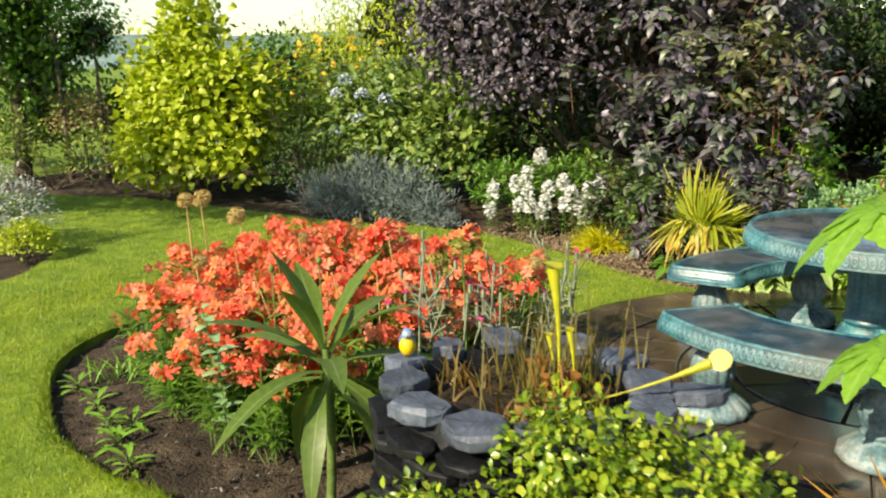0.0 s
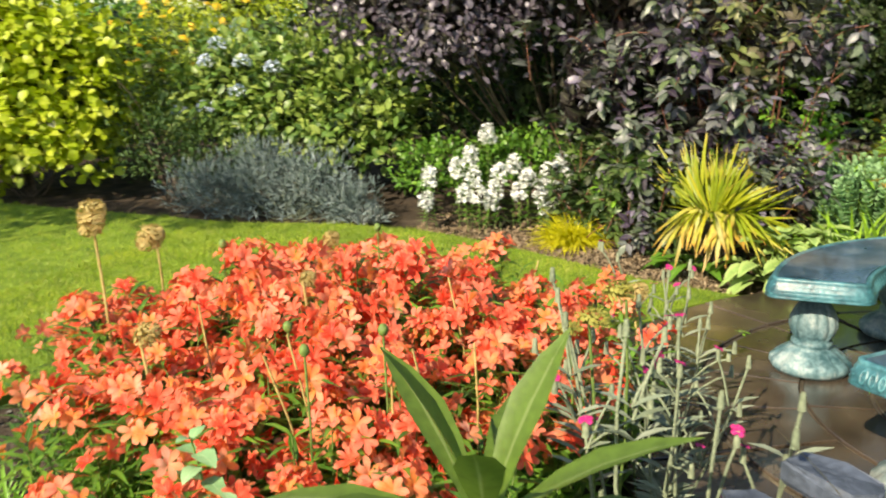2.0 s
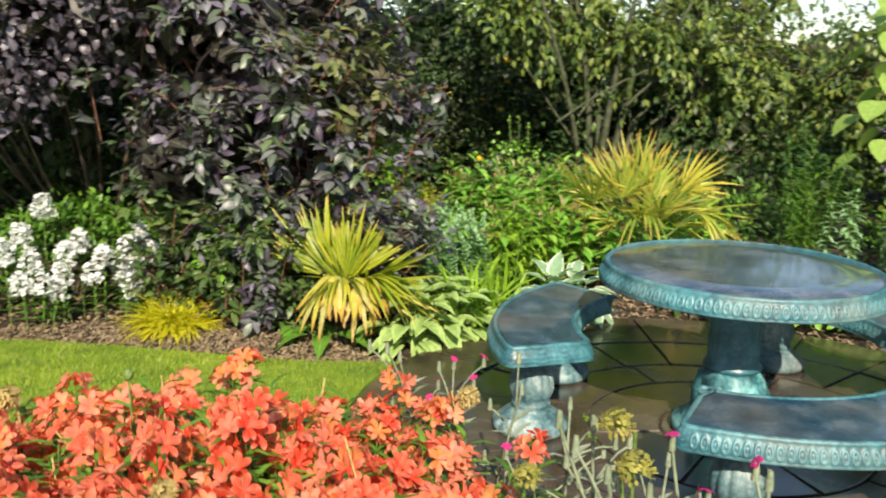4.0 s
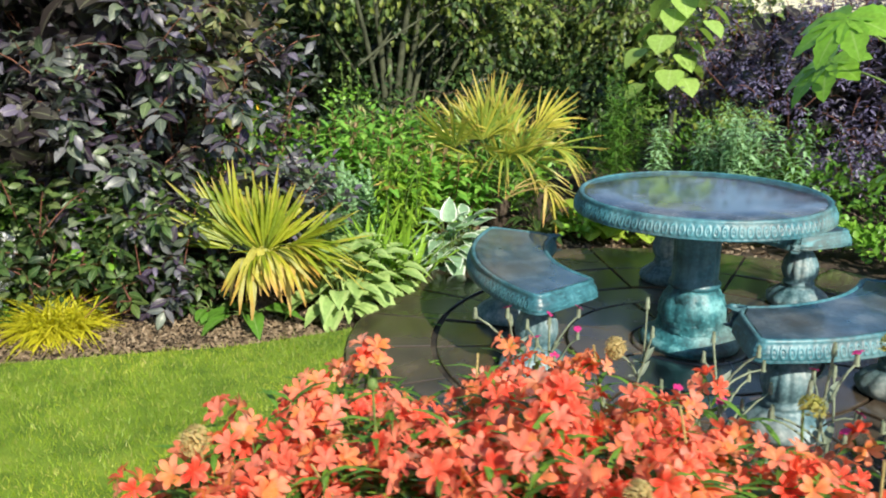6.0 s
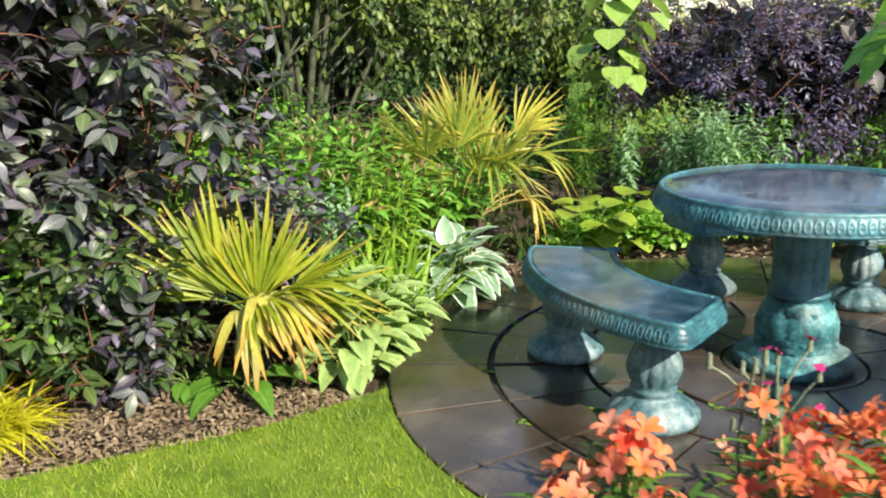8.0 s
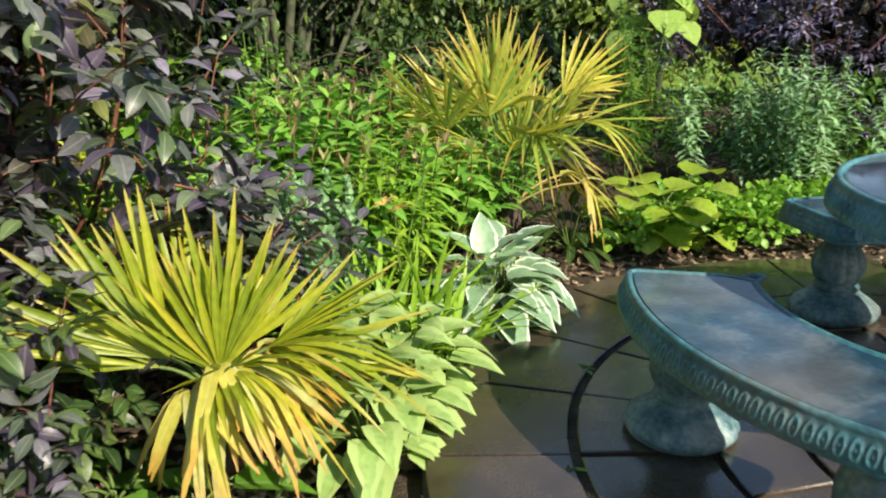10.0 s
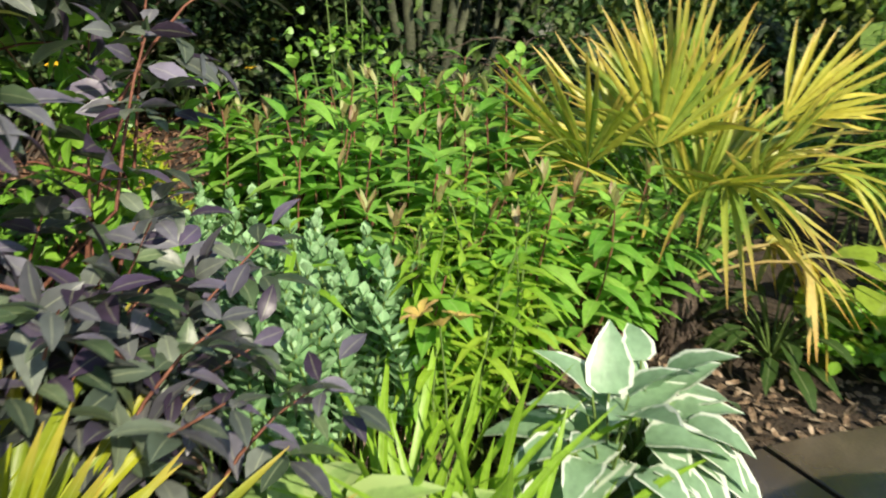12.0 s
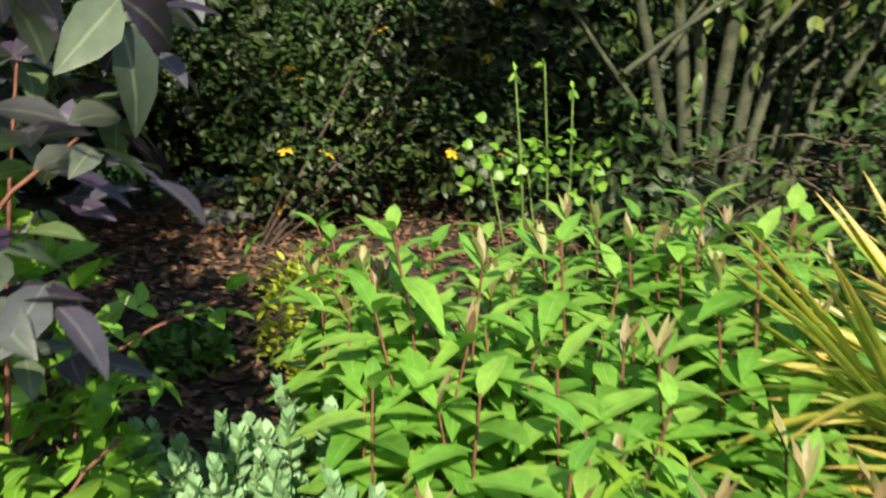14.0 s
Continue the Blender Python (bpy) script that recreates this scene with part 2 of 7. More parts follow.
M_GRASS = leaf_material("grass_blade", [(0.17, 0.30, 0.012), (0.26, 0.40, 0.018), (0.36, 0.46, 0.04), (0.42, 0.42, 0.12)], 0.5, 0.3, patch=2.2)
M_TURF = rough_material("turf", [(0.35, (0.10, 0.18, 0.012)), (0.55, (0.17, 0.27, 0.02)), (0.75, (0.25, 0.33, 0.04))], 6.0, 0.9, 160.0, 0.8)
M_SOIL = rough_material("soil", [(0.35, (0.028, 0.019, 0.012)), (0.55, (0.065, 0.046, 0.03)), (0.75, (0.13, 0.1, 0.07))], 7.0, 0.95, 70.0, 1.0, 0.02)
M_BARK_CHIP = rough_material("bark_chips", [(0.3, (0.11, 0.065, 0.038)), (0.5, (0.27, 0.185, 0.115)), (0.7, (0.52, 0.41, 0.29))], 30.0, 0.9, 140.0, 1.0, 0.01)
M_PALE_CHIP = rough_material("weathered_chips", [(0.3, (0.14, 0.09, 0.055)), (0.5, (0.29, 0.21, 0.13)), (0.7, (0.47, 0.37, 0.25))], 30.0, 0.9, 140.0, 1.0, 0.01)
# redder and a little darker than the other bark chips
M_PATH_CHIP = rough_material("red_brown_chips", [(0.3, (0.085, 0.042, 0.024)), (0.5, (0.22, 0.115, 0.065)), (0.7, (0.42, 0.27, 0.17))], 30.0, 0.9, 140.0, 1.0, 0.01)
M_SLAB = rough_material("wet_paving", [(0.3, (0.034, 0.026, 0.019)), (0.55, (0.076, 0.057, 0.041)), (0.75, (0.15, 0.117, 0.083))], 3.5, 0.22, 120.0, 0.25, 0.003, 0.9, wet=0.16, each=0.22)
M_MORTAR = rough_material("jointing_sand", [(0.35, (0.03, 0.027, 0.022)), (0.55, (0.08, 0.066, 0.046)), (0.7, (0.15, 0.125, 0.085))], 9.0, 0.9, 90.0, 0.6)
# much darker than the capping slates; for the pond wall and lining
M_SLATE_BLACK = rough_material("black_slate", [(0.3, (0.004, 0.005, 0.006)), (0.6, (0.01, 0.011, 0.014)), (0.8, (0.026, 0.028, 0.033))], 9.0, 0.55, 60.0, 0.7, 0.006, 0.25, each=0.35)
M_ROCK = rough_material("pale_rock", [(0.3, (0.07, 0.07, 0.065)), (0.6, (0.17, 0.17, 0.16)), (0.8, (0.3, 0.3, 0.28))], 6.0, 0.8, 50.0, 0.9, 0.01, each=0.2)
M_SLATE = rough_material("slate", [(0.3, (0.05, 0.063, 0.09)), (0.6, (0.11, 0.135, 0.185)), (0.8, (0.2, 0.23, 0.29))], 9.0, 0.5, 60.0, 0.7, 0.006, each=0.35)
M_TRUNK = rough_material("trunk_bark", [(0.3, (0.05, 0.035, 0.025)), (0.7, (0.16, 0.12, 0.09))], 12.0, 0.9, 80.0, 0.9)
# stem tones lowered to stand in for shade under the crowns
M_SHADED_STEM = rough_material("shaded_stem", [(0.3, (0.032, 0.038, 0.02)), (0.7, (0.095, 0.105, 0.058))], 12.0, 0.8, 80.0, 0.6)
M_TWIG = rough_material("red_twig", [(0.3, (0.14, 0.05, 0.035)), (0.7, (0.26, 0.11, 0.07))], 14.0, 0.7, 80.0, 0.5)
M_GREEN_STEM = rough_material("green_stem", [(0.3, (0.08, 0.14, 0.03)), (0.7, (0.16, 0.24, 0.06))], 14.0, 0.6, 80.0, 0.4)
M_GREY_STEM = rough_material("felted_stem", [(0.3, (0.15, 0.185, 0.12)), (0.7, (0.27, 0.31, 0.21))], 14.0, 0.9, 90.0, 0.4)
M_STRAW_STEM = rough_material("straw_stem", [(0.3, (0.35, 0.24, 0.08)), (0.7, (0.5, 0.4, 0.16))], 14.0, 0.8, 80.0, 0.4)

M_PURPLE = leaf_material("purple_leaf", [(0.03, 0.02, 0.036), (0.07, 0.05, 0.09), (0.045, 0.076, 0.036), (0.105, 0.082, 0.135), (0.075, 0.125, 0.05), (0.16, 0.135, 0.205), (0.12, 0.18, 0.07), (0.225, 0.2, 0.275)], 0.4, 0.18, gloss=0.5)
M_PLUM = leaf_material("plum_leaf", [(0.032, 0.021, 0.036), (0.062, 0.047, 0.072), (0.11, 0.092, 0.125), (0.185, 0.165, 0.215)], 0.4, 0.14, gloss=0.5)
M_MAPLE = leaf_material("dark_maple_leaf", [(0.05, 0.036, 0.08), (0.105, 0.085, 0.17), (0.19, 0.165, 0.3)], 0.42, 0.14, gloss=0.6)
M_LIME = leaf_material("golden_leaf", [(0.3, 0.40, 0.02), (0.42, 0.52, 0.03), (0.5, 0.56, 0.06)], 0.45, 0.35)
M_GREEN = leaf_material("green_leaf", [(0.06, 0.16, 0.02), (0.10, 0.25, 0.03), (0.17, 0.33, 0.04)], 0.4, 0.3)
M_FRESH = leaf_material("fresh_green_leaf", [(0.13, 0.3, 0.03), (0.19, 0.42, 0.04), (0.28, 0.5, 0.06)], 0.42, 0.33)
M_NARROW = leaf_material("lime_green_leaf", [(0.17, 0.36, 0.03), (0.26, 0.47, 0.04), (0.38, 0.55, 0.06)], 0.42, 0.35)
M_DARK = leaf_material("dark_green_leaf", [(0.014, 0.042, 0.012), (0.036, 0.092, 0.022), (0.055, 0.11, 0.027), (0.095, 0.15, 0.036)], 0.55, 0.25, gloss=0.25)
# green set dark in place of the shade low in the elder
M_ELDER_GREEN = leaf_material("shade_dark_green_leaf", [(0.018, 0.04, 0.013), (0.036, 0.08, 0.02), (0.065, 0.12, 0.03), (0.12, 0.18, 0.045), (0.05, 0.04, 0.05)], 0.42, 0.2)
# leaf tones lowered likewise, for the shade behind the path
M_SHADY = leaf_material("shady_leaf", [(0.016, 0.044, 0.014), (0.032, 0.075, 0.02), (0.058, 0.11, 0.026), (0.1, 0.155, 0.038)], 0.4, 0.3, gloss=0.4)
M_CATALPA = leaf_material("heart_leaf", [(0.26, 0.44, 0.08), (0.34, 0.52, 0.12), (0.4, 0.56, 0.12)], 0.42, 0.35)
M_PALE = leaf_material("pale_mixed_leaf", [(0.04, 0.1, 0.02), (0.13, 0.24, 0.04), (0.34, 0.43, 0.1), (0.08, 0.17, 0.03)], 0.42, 0.3)
M_ELDER_TURN = leaf_material("bronze_green_leaf", [(0.09, 0.125, 0.04), (0.17, 0.2, 0.06), (0.13, 0.1, 0.085), (0.25, 0.28, 0.09)], 0.42, 0.25)
M_MID = leaf_material("hedge_leaf", [(0.03, 0.065, 0.012), (0.1, 0.17, 0.025), (0.2, 0.29, 0.04), (0.36, 0.42, 0.07)], 0.45, 0.25)
M_SILVER = leaf_material("silver_leaf", [(0.3, 0.34, 0.32), (0.42, 0.46, 0.44), (0.55, 0.58, 0.56)], 0.8, 0.1, gloss=0.2)
M_FELT = leaf_material("felted_leaf", [(0.16, 0.2, 0.14), (0.24, 0.29, 0.21), (0.33, 0.37, 0.29)], 0.85, 0.15, gloss=0.15)
M_LAVENDER = leaf_material("grey_green_leaf", [(0.085, 0.125, 0.125), (0.14, 0.19, 0.19), (0.23, 0.285, 0.29)], 0.8, 0.12, gloss=0.2)
M_SEDUM = leaf_material("sedum_leaf", [(0.17, 0.34, 0.14), (0.25, 0.45, 0.21), (0.36, 0.56, 0.31)], 0.6, 0.18)
M_BOUGH = leaf_material("bough_leaf", [(0.025, 0.055, 0.014), (0.06, 0.115, 0.024), (0.12, 0.19, 0.035), (0.24, 0.29, 0.055), (0.09, 0.16, 0.03)], 0.45, 0.28)
M_PALM = leaf_material("palm_blade", [(0.19, 0.27, 0.02), (0.3, 0.36, 0.025), (0.43, 0.45, 0.03), (0.54, 0.49, 0.045)], 0.42, 0.36, tip=((0.52, 0.4, 0.08), 0.75))
M_PALM_YELLOW = leaf_material("yellowing_palm_blade", [(0.18, 0.3, 0.05), (0.34, 0.42, 0.06), (0.54, 0.5, 0.07), (0.3, 0.38, 0.06), (0.64, 0.55, 0.1)], 0.4, 0.36, tip=((0.58, 0.4, 0.1), 0.65))
M_PALM_GOLD = leaf_material("golden_palm_blade", [(0.5, 0.5, 0.06), (0.62, 0.56, 0.08), (0.68, 0.58, 0.1)], 0.42, 0.36, tip=((0.6, 0.42, 0.1), 0.7))
M_PALM_DEAD = leaf_material("dead_palm_blade", [(0.42, 0.44, 0.06), (0.56, 0.5, 0.1), (0.6, 0.4, 0.06), (0.58, 0.54, 0.24), (0.34, 0.4, 0.06)], 0.5, 0.3, tip=((0.5, 0.26, 0.05), 0.78))
M_HOSTA = leaf_material("hosta_leaf", [(0.26, 0.42, 0.12), (0.34, 0.5, 0.16), (0.2, 0.36, 0.1)], 0.42, 0.25, margin=((0.42, 0.56, 0.2), 0.5))
M_HOSTA_WHITE = leaf_material("white_edged_hosta_leaf", [(0.17, 0.32, 0.18), (0.23, 0.38, 0.22), (0.3, 0.44, 0.28)], 0.42, 0.2, margin=((0.72, 0.78, 0.66), 0.82))
M_RED = leaf_material("coral_petal", [(0.74, 0.03, 0.024), (0.9, 0.09, 0.05), (0.94, 0.16, 0.09), (0.96, 0.3, 0.21), (0.95, 0.3, 0.08), (0.98, 0.48, 0.38)], 0.5, 0.46, tip=((0.97, 0.29, 0.18), 0.76), gloss=0.3, each=0.8)
M_WHITE = leaf_material("white_petal", [(0.8, 0.81, 0.86), (0.85, 0.86, 0.9)], 0.6, 0.3, gloss=0.2)
M_MAGENTA = leaf_material("magenta_petal", [(0.55, 0.015, 0.16), (0.68, 0.03, 0.24)], 0.5, 0.25)
M_YELLOW = leaf_material("yellow_petal", [(0.85, 0.5, 0.02), (0.9, 0.6, 0.04)], 0.5, 0.3)
M_CREAM = leaf_material("apricot_petal", [(0.82, 0.58, 0.1), (0.82, 0.5, 0.22), (0.84, 0.62, 0.16)], 0.5, 0.3)
M_BLUE = leaf_material("pale_blue_petal", [(0.45, 0.55, 0.8), (0.7, 0.76, 0.88)], 0.5, 0.25)
M_STRAW = leaf_material("seed_head", [(0.5, 0.36, 0.12), (0.6, 0.45, 0.2), (0.42, 0.34, 0.12)], 0.7, 0.3)
M_UMBEL = leaf_material("umbel_seed_head", [(0.3, 0.28, 0.05), (0.4, 0.36, 0.08), (0.22, 0.26, 0.05)], 0.7, 0.3)
M_YGRASS = leaf_material("golden_grass", [(0.62, 0.62, 0.03), (0.8, 0.72, 0.05)], 0.5, 0.42)
M_ORANGE_GRASS = leaf_material("bronze_grass", [(0.2, 0.08, 0.016), (0.3, 0.1, 0.018), (0.14, 0.11, 0.025), (0.08, 0.055, 0.018)], 0.5, 0.3)
M_RUSH = leaf_material("bronze_rush", [(0.13, 0.19, 0.025), (0.18, 0.23, 0.035), (0.17, 0.11, 0.03), (0.1, 0.15, 0.02)], 0.5, 0.3)
M_LIGULARIA = leaf_material("ligularia_leaf", [(0.22, 0.36, 0.04), (0.32, 0.46, 0.05), (0.42, 0.52, 0.07)], 0.42, 0.35)
M_ECHIUM = leaf_material("long_leaf", [(0.09, 0.17, 0.026), (0.125, 0.21, 0.034), (0.07, 0.135, 0.02)], 0.45, 0.36)
M_STEM_LEAF = leaf_material("flower_stem_leaf", [(0.05, 0.14, 0.018), (0.1, 0.25, 0.03), (0.2, 0.38, 0.045)], 0.42, 0.33)
M_BRONZE = leaf_material("golden_bronze_strap", [(0.52, 0.33, 0.035), (0.62, 0.46, 0.06), (0.58, 0.22, 0.03), (0.34, 0.36, 0.06)], 0.5, 0.3)
M_TIPPED = leaf_material("red_tipped_leaf", [(0.14, 0.36, 0.05), (0.22, 0.49, 0.07), (0.33, 0.57, 0.1)], 0.34, 0.36, gloss=0.6)
M_BUD = leaf_material("red_bud_leaf", [(0.22, 0.12, 0.05), (0.34, 0.28, 0.13), (0.34, 0.4, 0.13)], 0.5, 0.3)
M_TRUMPET = leaf_material("pitcher_trumpet", [(0.5, 0.5, 0.025), (0.58, 0.56, 0.045)], 0.4, 0.3)
M_LID = leaf_material("pitcher_hood", [(0.8, 0.74, 0.2), (0.84, 0.76, 0.28)], 0.45, 0.3)
M_TRUMPET_BROWN = leaf_material("old_pitcher", [(0.22, 0.07, 0.014), (0.3, 0.12, 0.02), (0.14, 0.14, 0.025)], 0.5, 0.25)


def verdigris(name, dark, mid, light, rough, film=0.0, raised_tint=None):
    m, nt, b, link = material(name)
    n, f, s = tex(nt, 9.0, 8.0), tex(nt, 60.0, 6.0), tex(nt, 2.2, 4.0)
    r = ramp(nt, [(0.34, dark), (0.52, mid), (0.7, light)])
    add = nt.nodes.new("ShaderNodeMath")
    add.operation = "MULTIPLY_ADD"
    link(f.outputs[0], add.inputs[0])
    add.inputs[1].default_value = 0.45
    link(n.outputs[0], add.inputs[2])
    sub = nt.nodes.new("ShaderNodeMath")
    sub.operation = "SUBTRACT"
    link(add.outputs[0], sub.inputs[0])
    sub.inputs[1].default_value = 0.22
    link(sub.outputs[0], r.inputs[0])
    k = ramp(nt, [(0.45, (0, 0, 0)), (0.68, (1, 1, 1))])
    link(s.outputs[0], k.inputs[0])
    colour = mixed(nt, k.outputs[0], r.outputs[0], mixed(nt, 0.55, r.outputs[0], (0.16, 0.13, 0.09)))
    # carving marked as raised takes a lighter tint than the hollows
    if raised_tint:
        attr = nt.nodes.new("ShaderNodeAttribute")
        attr.attribute_name = "edge"
        high = nt.nodes.new("ShaderNodeMath")
        high.operation = "MULTIPLY_ADD"
        link(tex(nt, 38.0, 5.0).outputs[0], high.inputs[0])
        high.inputs[1].default_value = 1.1
        link(attr.outputs["Fac"], high.inputs[2])
        q = ramp(nt, [(0.66, (0, 0, 0)), (1.0, (0.62, 0.62, 0.62))])
        half = nt.nodes.new("ShaderNodeMath")
        half.operation = "MULTIPLY"
        link(high.outputs[0], half.inputs[0])
        half.inputs[1].default_value = 0.62
        link(half.outputs[0], q.inputs[0])
        colour = mixed(nt, q.outputs[0], colour, raised_tint)
    link(colour, b.inputs["Base Color"])
    b.inputs["Specular IOR Level"].default_value = 0.7
    w = ramp(nt, [(0.35, (rough, rough, rough)), (0.7, (rough + 0.25, rough + 0.25, rough + 0.25))])
    link(s.outputs[0], w.inputs[0])
    link(w.outputs[0], b.inputs["Roughness"])
    b.inputs["Coat Weight"].default_value, b.inputs["Coat Roughness"].default_value = film, 0.07
    link(bump(nt, f.outputs[0], 0.4, 0.004).outputs[0], b.inputs["Normal"])
    return m


M_STONE = verdigris("painted_cast_stone", (0.016, 0.068, 0.088), (0.034, 0.145, 0.18), (0.085, 0.25, 0.29), 0.38, raised_tint=(0.11, 0.35, 0.4))
# blue of the reflected sky is mixed into the table face's base colour
M_STONE_TOP = verdigris("worn_sky_tinted_table_face", (0.024, 0.045, 0.072), (0.055, 0.095, 0.145), (0.14, 0.18, 0.235), 0.12, 0.9)
M_SEAT = verdigris("worn_seat_face", (0.01, 0.038, 0.064), (0.026, 0.075, 0.125), (0.1, 0.16, 0.21), 0.2, 0.5)
M_FOOT = verdigris("turquoise_cast_stone", (0.008, 0.045, 0.055), (0.03, 0.17, 0.2), (0.16, 0.42, 0.45), 0.45)
M_PEDESTAL = verdigris("weathered_cast_stone", (0.022, 0.075, 0.092), (0.11, 0.21, 0.24), (0.32, 0.4, 0.41), 0.5)

m, nt, b, link = material("pond_water")
b.inputs["Base Color"].default_value = (0.012, 0.014, 0.012, 1)
b.inputs["Roughness"].default_value = 0.06
link(bump(nt, tex(nt, 18.0).outputs[0], 0.12, 0.004).outputs[0], b.inputs["Normal"])
M_WATER = m

CX, CY = 2.0, 5.614


# ---- ground ----
def smooth_loop(points, steps=6):
    """A closed rounded outline through the points."""
    p = np.asarray(points, float)
    out = []
    for i in range(len(p)):
        a, b_, c, d = p[i - 1], p[i], p[(i + 1) % len(p)], p[(i + 2) % len(p)]
        for t in np.linspace(0, 1, steps, endpoint=False):
            out.append(0.5 * (2 * b_ + (c - a) * t + (2 * a - 5 * b_ + 4 * c - d) * t**2 + (3 * b_ - a - 3 * c + d) * t**3))
    return np.array(out)


def inside(x, y, loop):
    x, y = np.asarray(x), np.asarray(y)
    odd = np.zeros(x.shape, bool)
    for (x1, y1), (x2, y2) in zip(loop, np.roll(loop, -1, 0)):
        odd ^= ((y1 > y) != (y2 > y)) & (x < (x2 - x1) * (y - y1) / (y2 - y1 + 1e-12) + x1)
    return odd


ISLAND_BED = smooth_loop([(1.3, 2.55), (0.6, 2.9), (0.08, 3.18), (-0.22, 3.17), (-0.74, 3.29), (-1.17, 3.53), (-1.55, 3.82), (-1.78, 4.22), (-1.8, 4.7), (-1.5, 5.12),
                          (-1.0, 5.38), (-0.5, 5.6), (-0.1, 5.82), (0.22, 5.86), (0.45, 5.66), (0.72, 5.2), (1.0, 4.9), (2.7, 4.2), (2.8, 2.7)])
SIDE_BED = smooth_loop([(-3.5, 4.65), (-3.85, 5.25), (-4.3, 5.6), (-5.1, 5.9), (-6.0, 5.6), (-6.0, 4.8), (-4.9, 4.3), (-4.0, 4.35)])
a = np.radians(np.linspace(132, 172, 10))
patio_side = [(CX + 1.63 * math.cos(t), CY + 1.63 * math.sin(t)) for t in a]
LAWN = np.array([(0.58, 6.9), (0.34, 6.98), (0.08, 7.13), (-0.15, 7.26), (-0.5, 7.45), (-0.9, 7.64), (-1.35, 7.79), (-1.97, 7.79), (-2.76, 7.6), (-3.41, 7.66),
                 (-4.24, 7.68), (-5.0, 7.72), (-5.9, 7.7), (-7.04, 7.4), (-9, 6.9), (-13, 6.0), (-15, 2), (-12, -6), (6, -6), (6, 2.4), (2.8, 2.5)] + [tuple(p) for p in ISLAND_BED[:80]] + patio_side[::-1] + [(0.86, 6.82)])


def sheet(name, outer, holes, top, depth, mat, label):
    from mathutils.geometry import tessellate_polygon
    loops = [outer] + holes
    tris = tessellate_polygon([[Vector((x, y, 0)) for x, y in loop] for loop in loops])
    geo = Geo()
    v = np.array([(x, y, top) for loop in loops for x, y in loop])
    geo.add(v, tris=[t if np.cross(v[t[1]] - v[t[0]], v[t[2]] - v[t[0]])[2] > 0 else t[::-1] for t in np.array(tris)])
    for loop in loops:
        k = len(loop)
        w = np.concatenate([np.c_[loop, np.full(k, top)], np.c_[loop, np.full(k, top - depth)]])
        geo.add(w, [(i, (i + 1) % k, k + (i + 1) % k, k + i) for i in range(k)])
    return tagged(part(name, geo, mat, smooth=False), label, kind="structure")


sheet("lawn", LAWN, [SIDE_BED], 0.0, 0.09, M_TURF, "bright green mown lawn with cut edges round the beds")


def soil_height(x, y):
    h = -0.055 + 0.012 * np.sin(3.1 * x + 1) * np.cos(2.7 * y)
    back = np.clip((y - 7.15 - 0.55 * np.clip(-x, 0, 1.4)) / 1.2, 0, 1) * (x > -9)
    return h + 0.07 * back + 0.05 * inside(x, y, ISLAND_BED) * np.clip(1 - np.hypot(x + 0.4, y - 4.5) / 1.4, 0, 1)


geo = Geo()
gx, gy = np.arange(-9, 9.01, 0.07), np.arange(0, 15.01, 0.07)
X, Y = np.meshgrid(gx, gy)
Z = soil_height(X, Y) + 0.016 * np.array([noise.noise((x * 9, y * 9, 0)) + 0.6 * noise.noise((x * 23, y * 23, 3)) for x, y in zip(X.ravel(), Y.ravel())]).reshape(X.shape)
Z = np.where(np.hypot(X - CX, Y - CY) < 1.72, np.minimum(Z, -0.06), Z)
w, h = len(gx), len(gy)
I = np.arange(w * h).reshape(h, w)
geo.add(np.stack([X, Y, Z], -1), np.stack([I[:-1, :-1], I[:-1, 1:], I[1:, 1:], I[1:, :-1]], -1))
tagged(part("soil", geo, M_SOIL), "dark crumbly garden soil in beds and borders", kind="structure")

geo = Geo()
ring = np.array([3.0, 8.0, 14.0, 22.0, 40.0, 90.0, 250.0, 900.0, 2600.0])
an = np.linspace(0, 2 * np.pi, 48, endpoint=False)
v = np.array([(r * math.cos(t), 4 + r * math.sin(t), -0.12 - 0.0 * r) for r in ring for t in an])
geo.add(np.concatenate([v, [[0, 4, -0.12]]]), [(i * 48 + j, i * 48 + (j + 1) % 48, (i + 1) * 48 + (j + 1) % 48, (i + 1) * 48 + j) for i in range(len(ring) - 1) for j in range(48)],
        [(len(v), j, (j + 1) % 48) for j in range(48)])
tagged(part("ground", geo, M_TURF), "grassy ground that reaches the horizon", kind="structure")


def hill(name, centre, radii, height, mat, label):
    geo = Geo()
    n = 40
    gx, gy = np.meshgrid(np.linspace(-1, 1, n), np.linspace(-1, 1, n))
    z = np.clip(1 - gx**2 - gy**2, 0, 1) ** 0.7
    z = z * (1 + 0.35 * np.array([noise.noise((x * 3 + centre[0], y * 3, 1)) for x, y in zip(gx.ravel(), gy.ravel())]).reshape(n, n))
    ii = np.arange(n * n).reshape(n, n)
    geo.add(np.stack([centre[0] + gx * radii[0], centre[1] + gy * radii[1], z * height - 2], -1), np.stack([ii[:-1, :-1], ii[:-1, 1:], ii[1:, 1:], ii[1:, :-1]], -1))
    return tagged(part(name, geo, mat), label, kind="structure")


# distance haze is painted in as a blue-green base colour
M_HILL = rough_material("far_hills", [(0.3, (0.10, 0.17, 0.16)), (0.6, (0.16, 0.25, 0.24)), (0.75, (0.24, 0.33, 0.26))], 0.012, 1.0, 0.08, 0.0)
hill("backdrop_hill", (-1500, 1300), (900, 500), 62, M_HILL, "wooded hills far behind the garden, haze mixed into their colour")
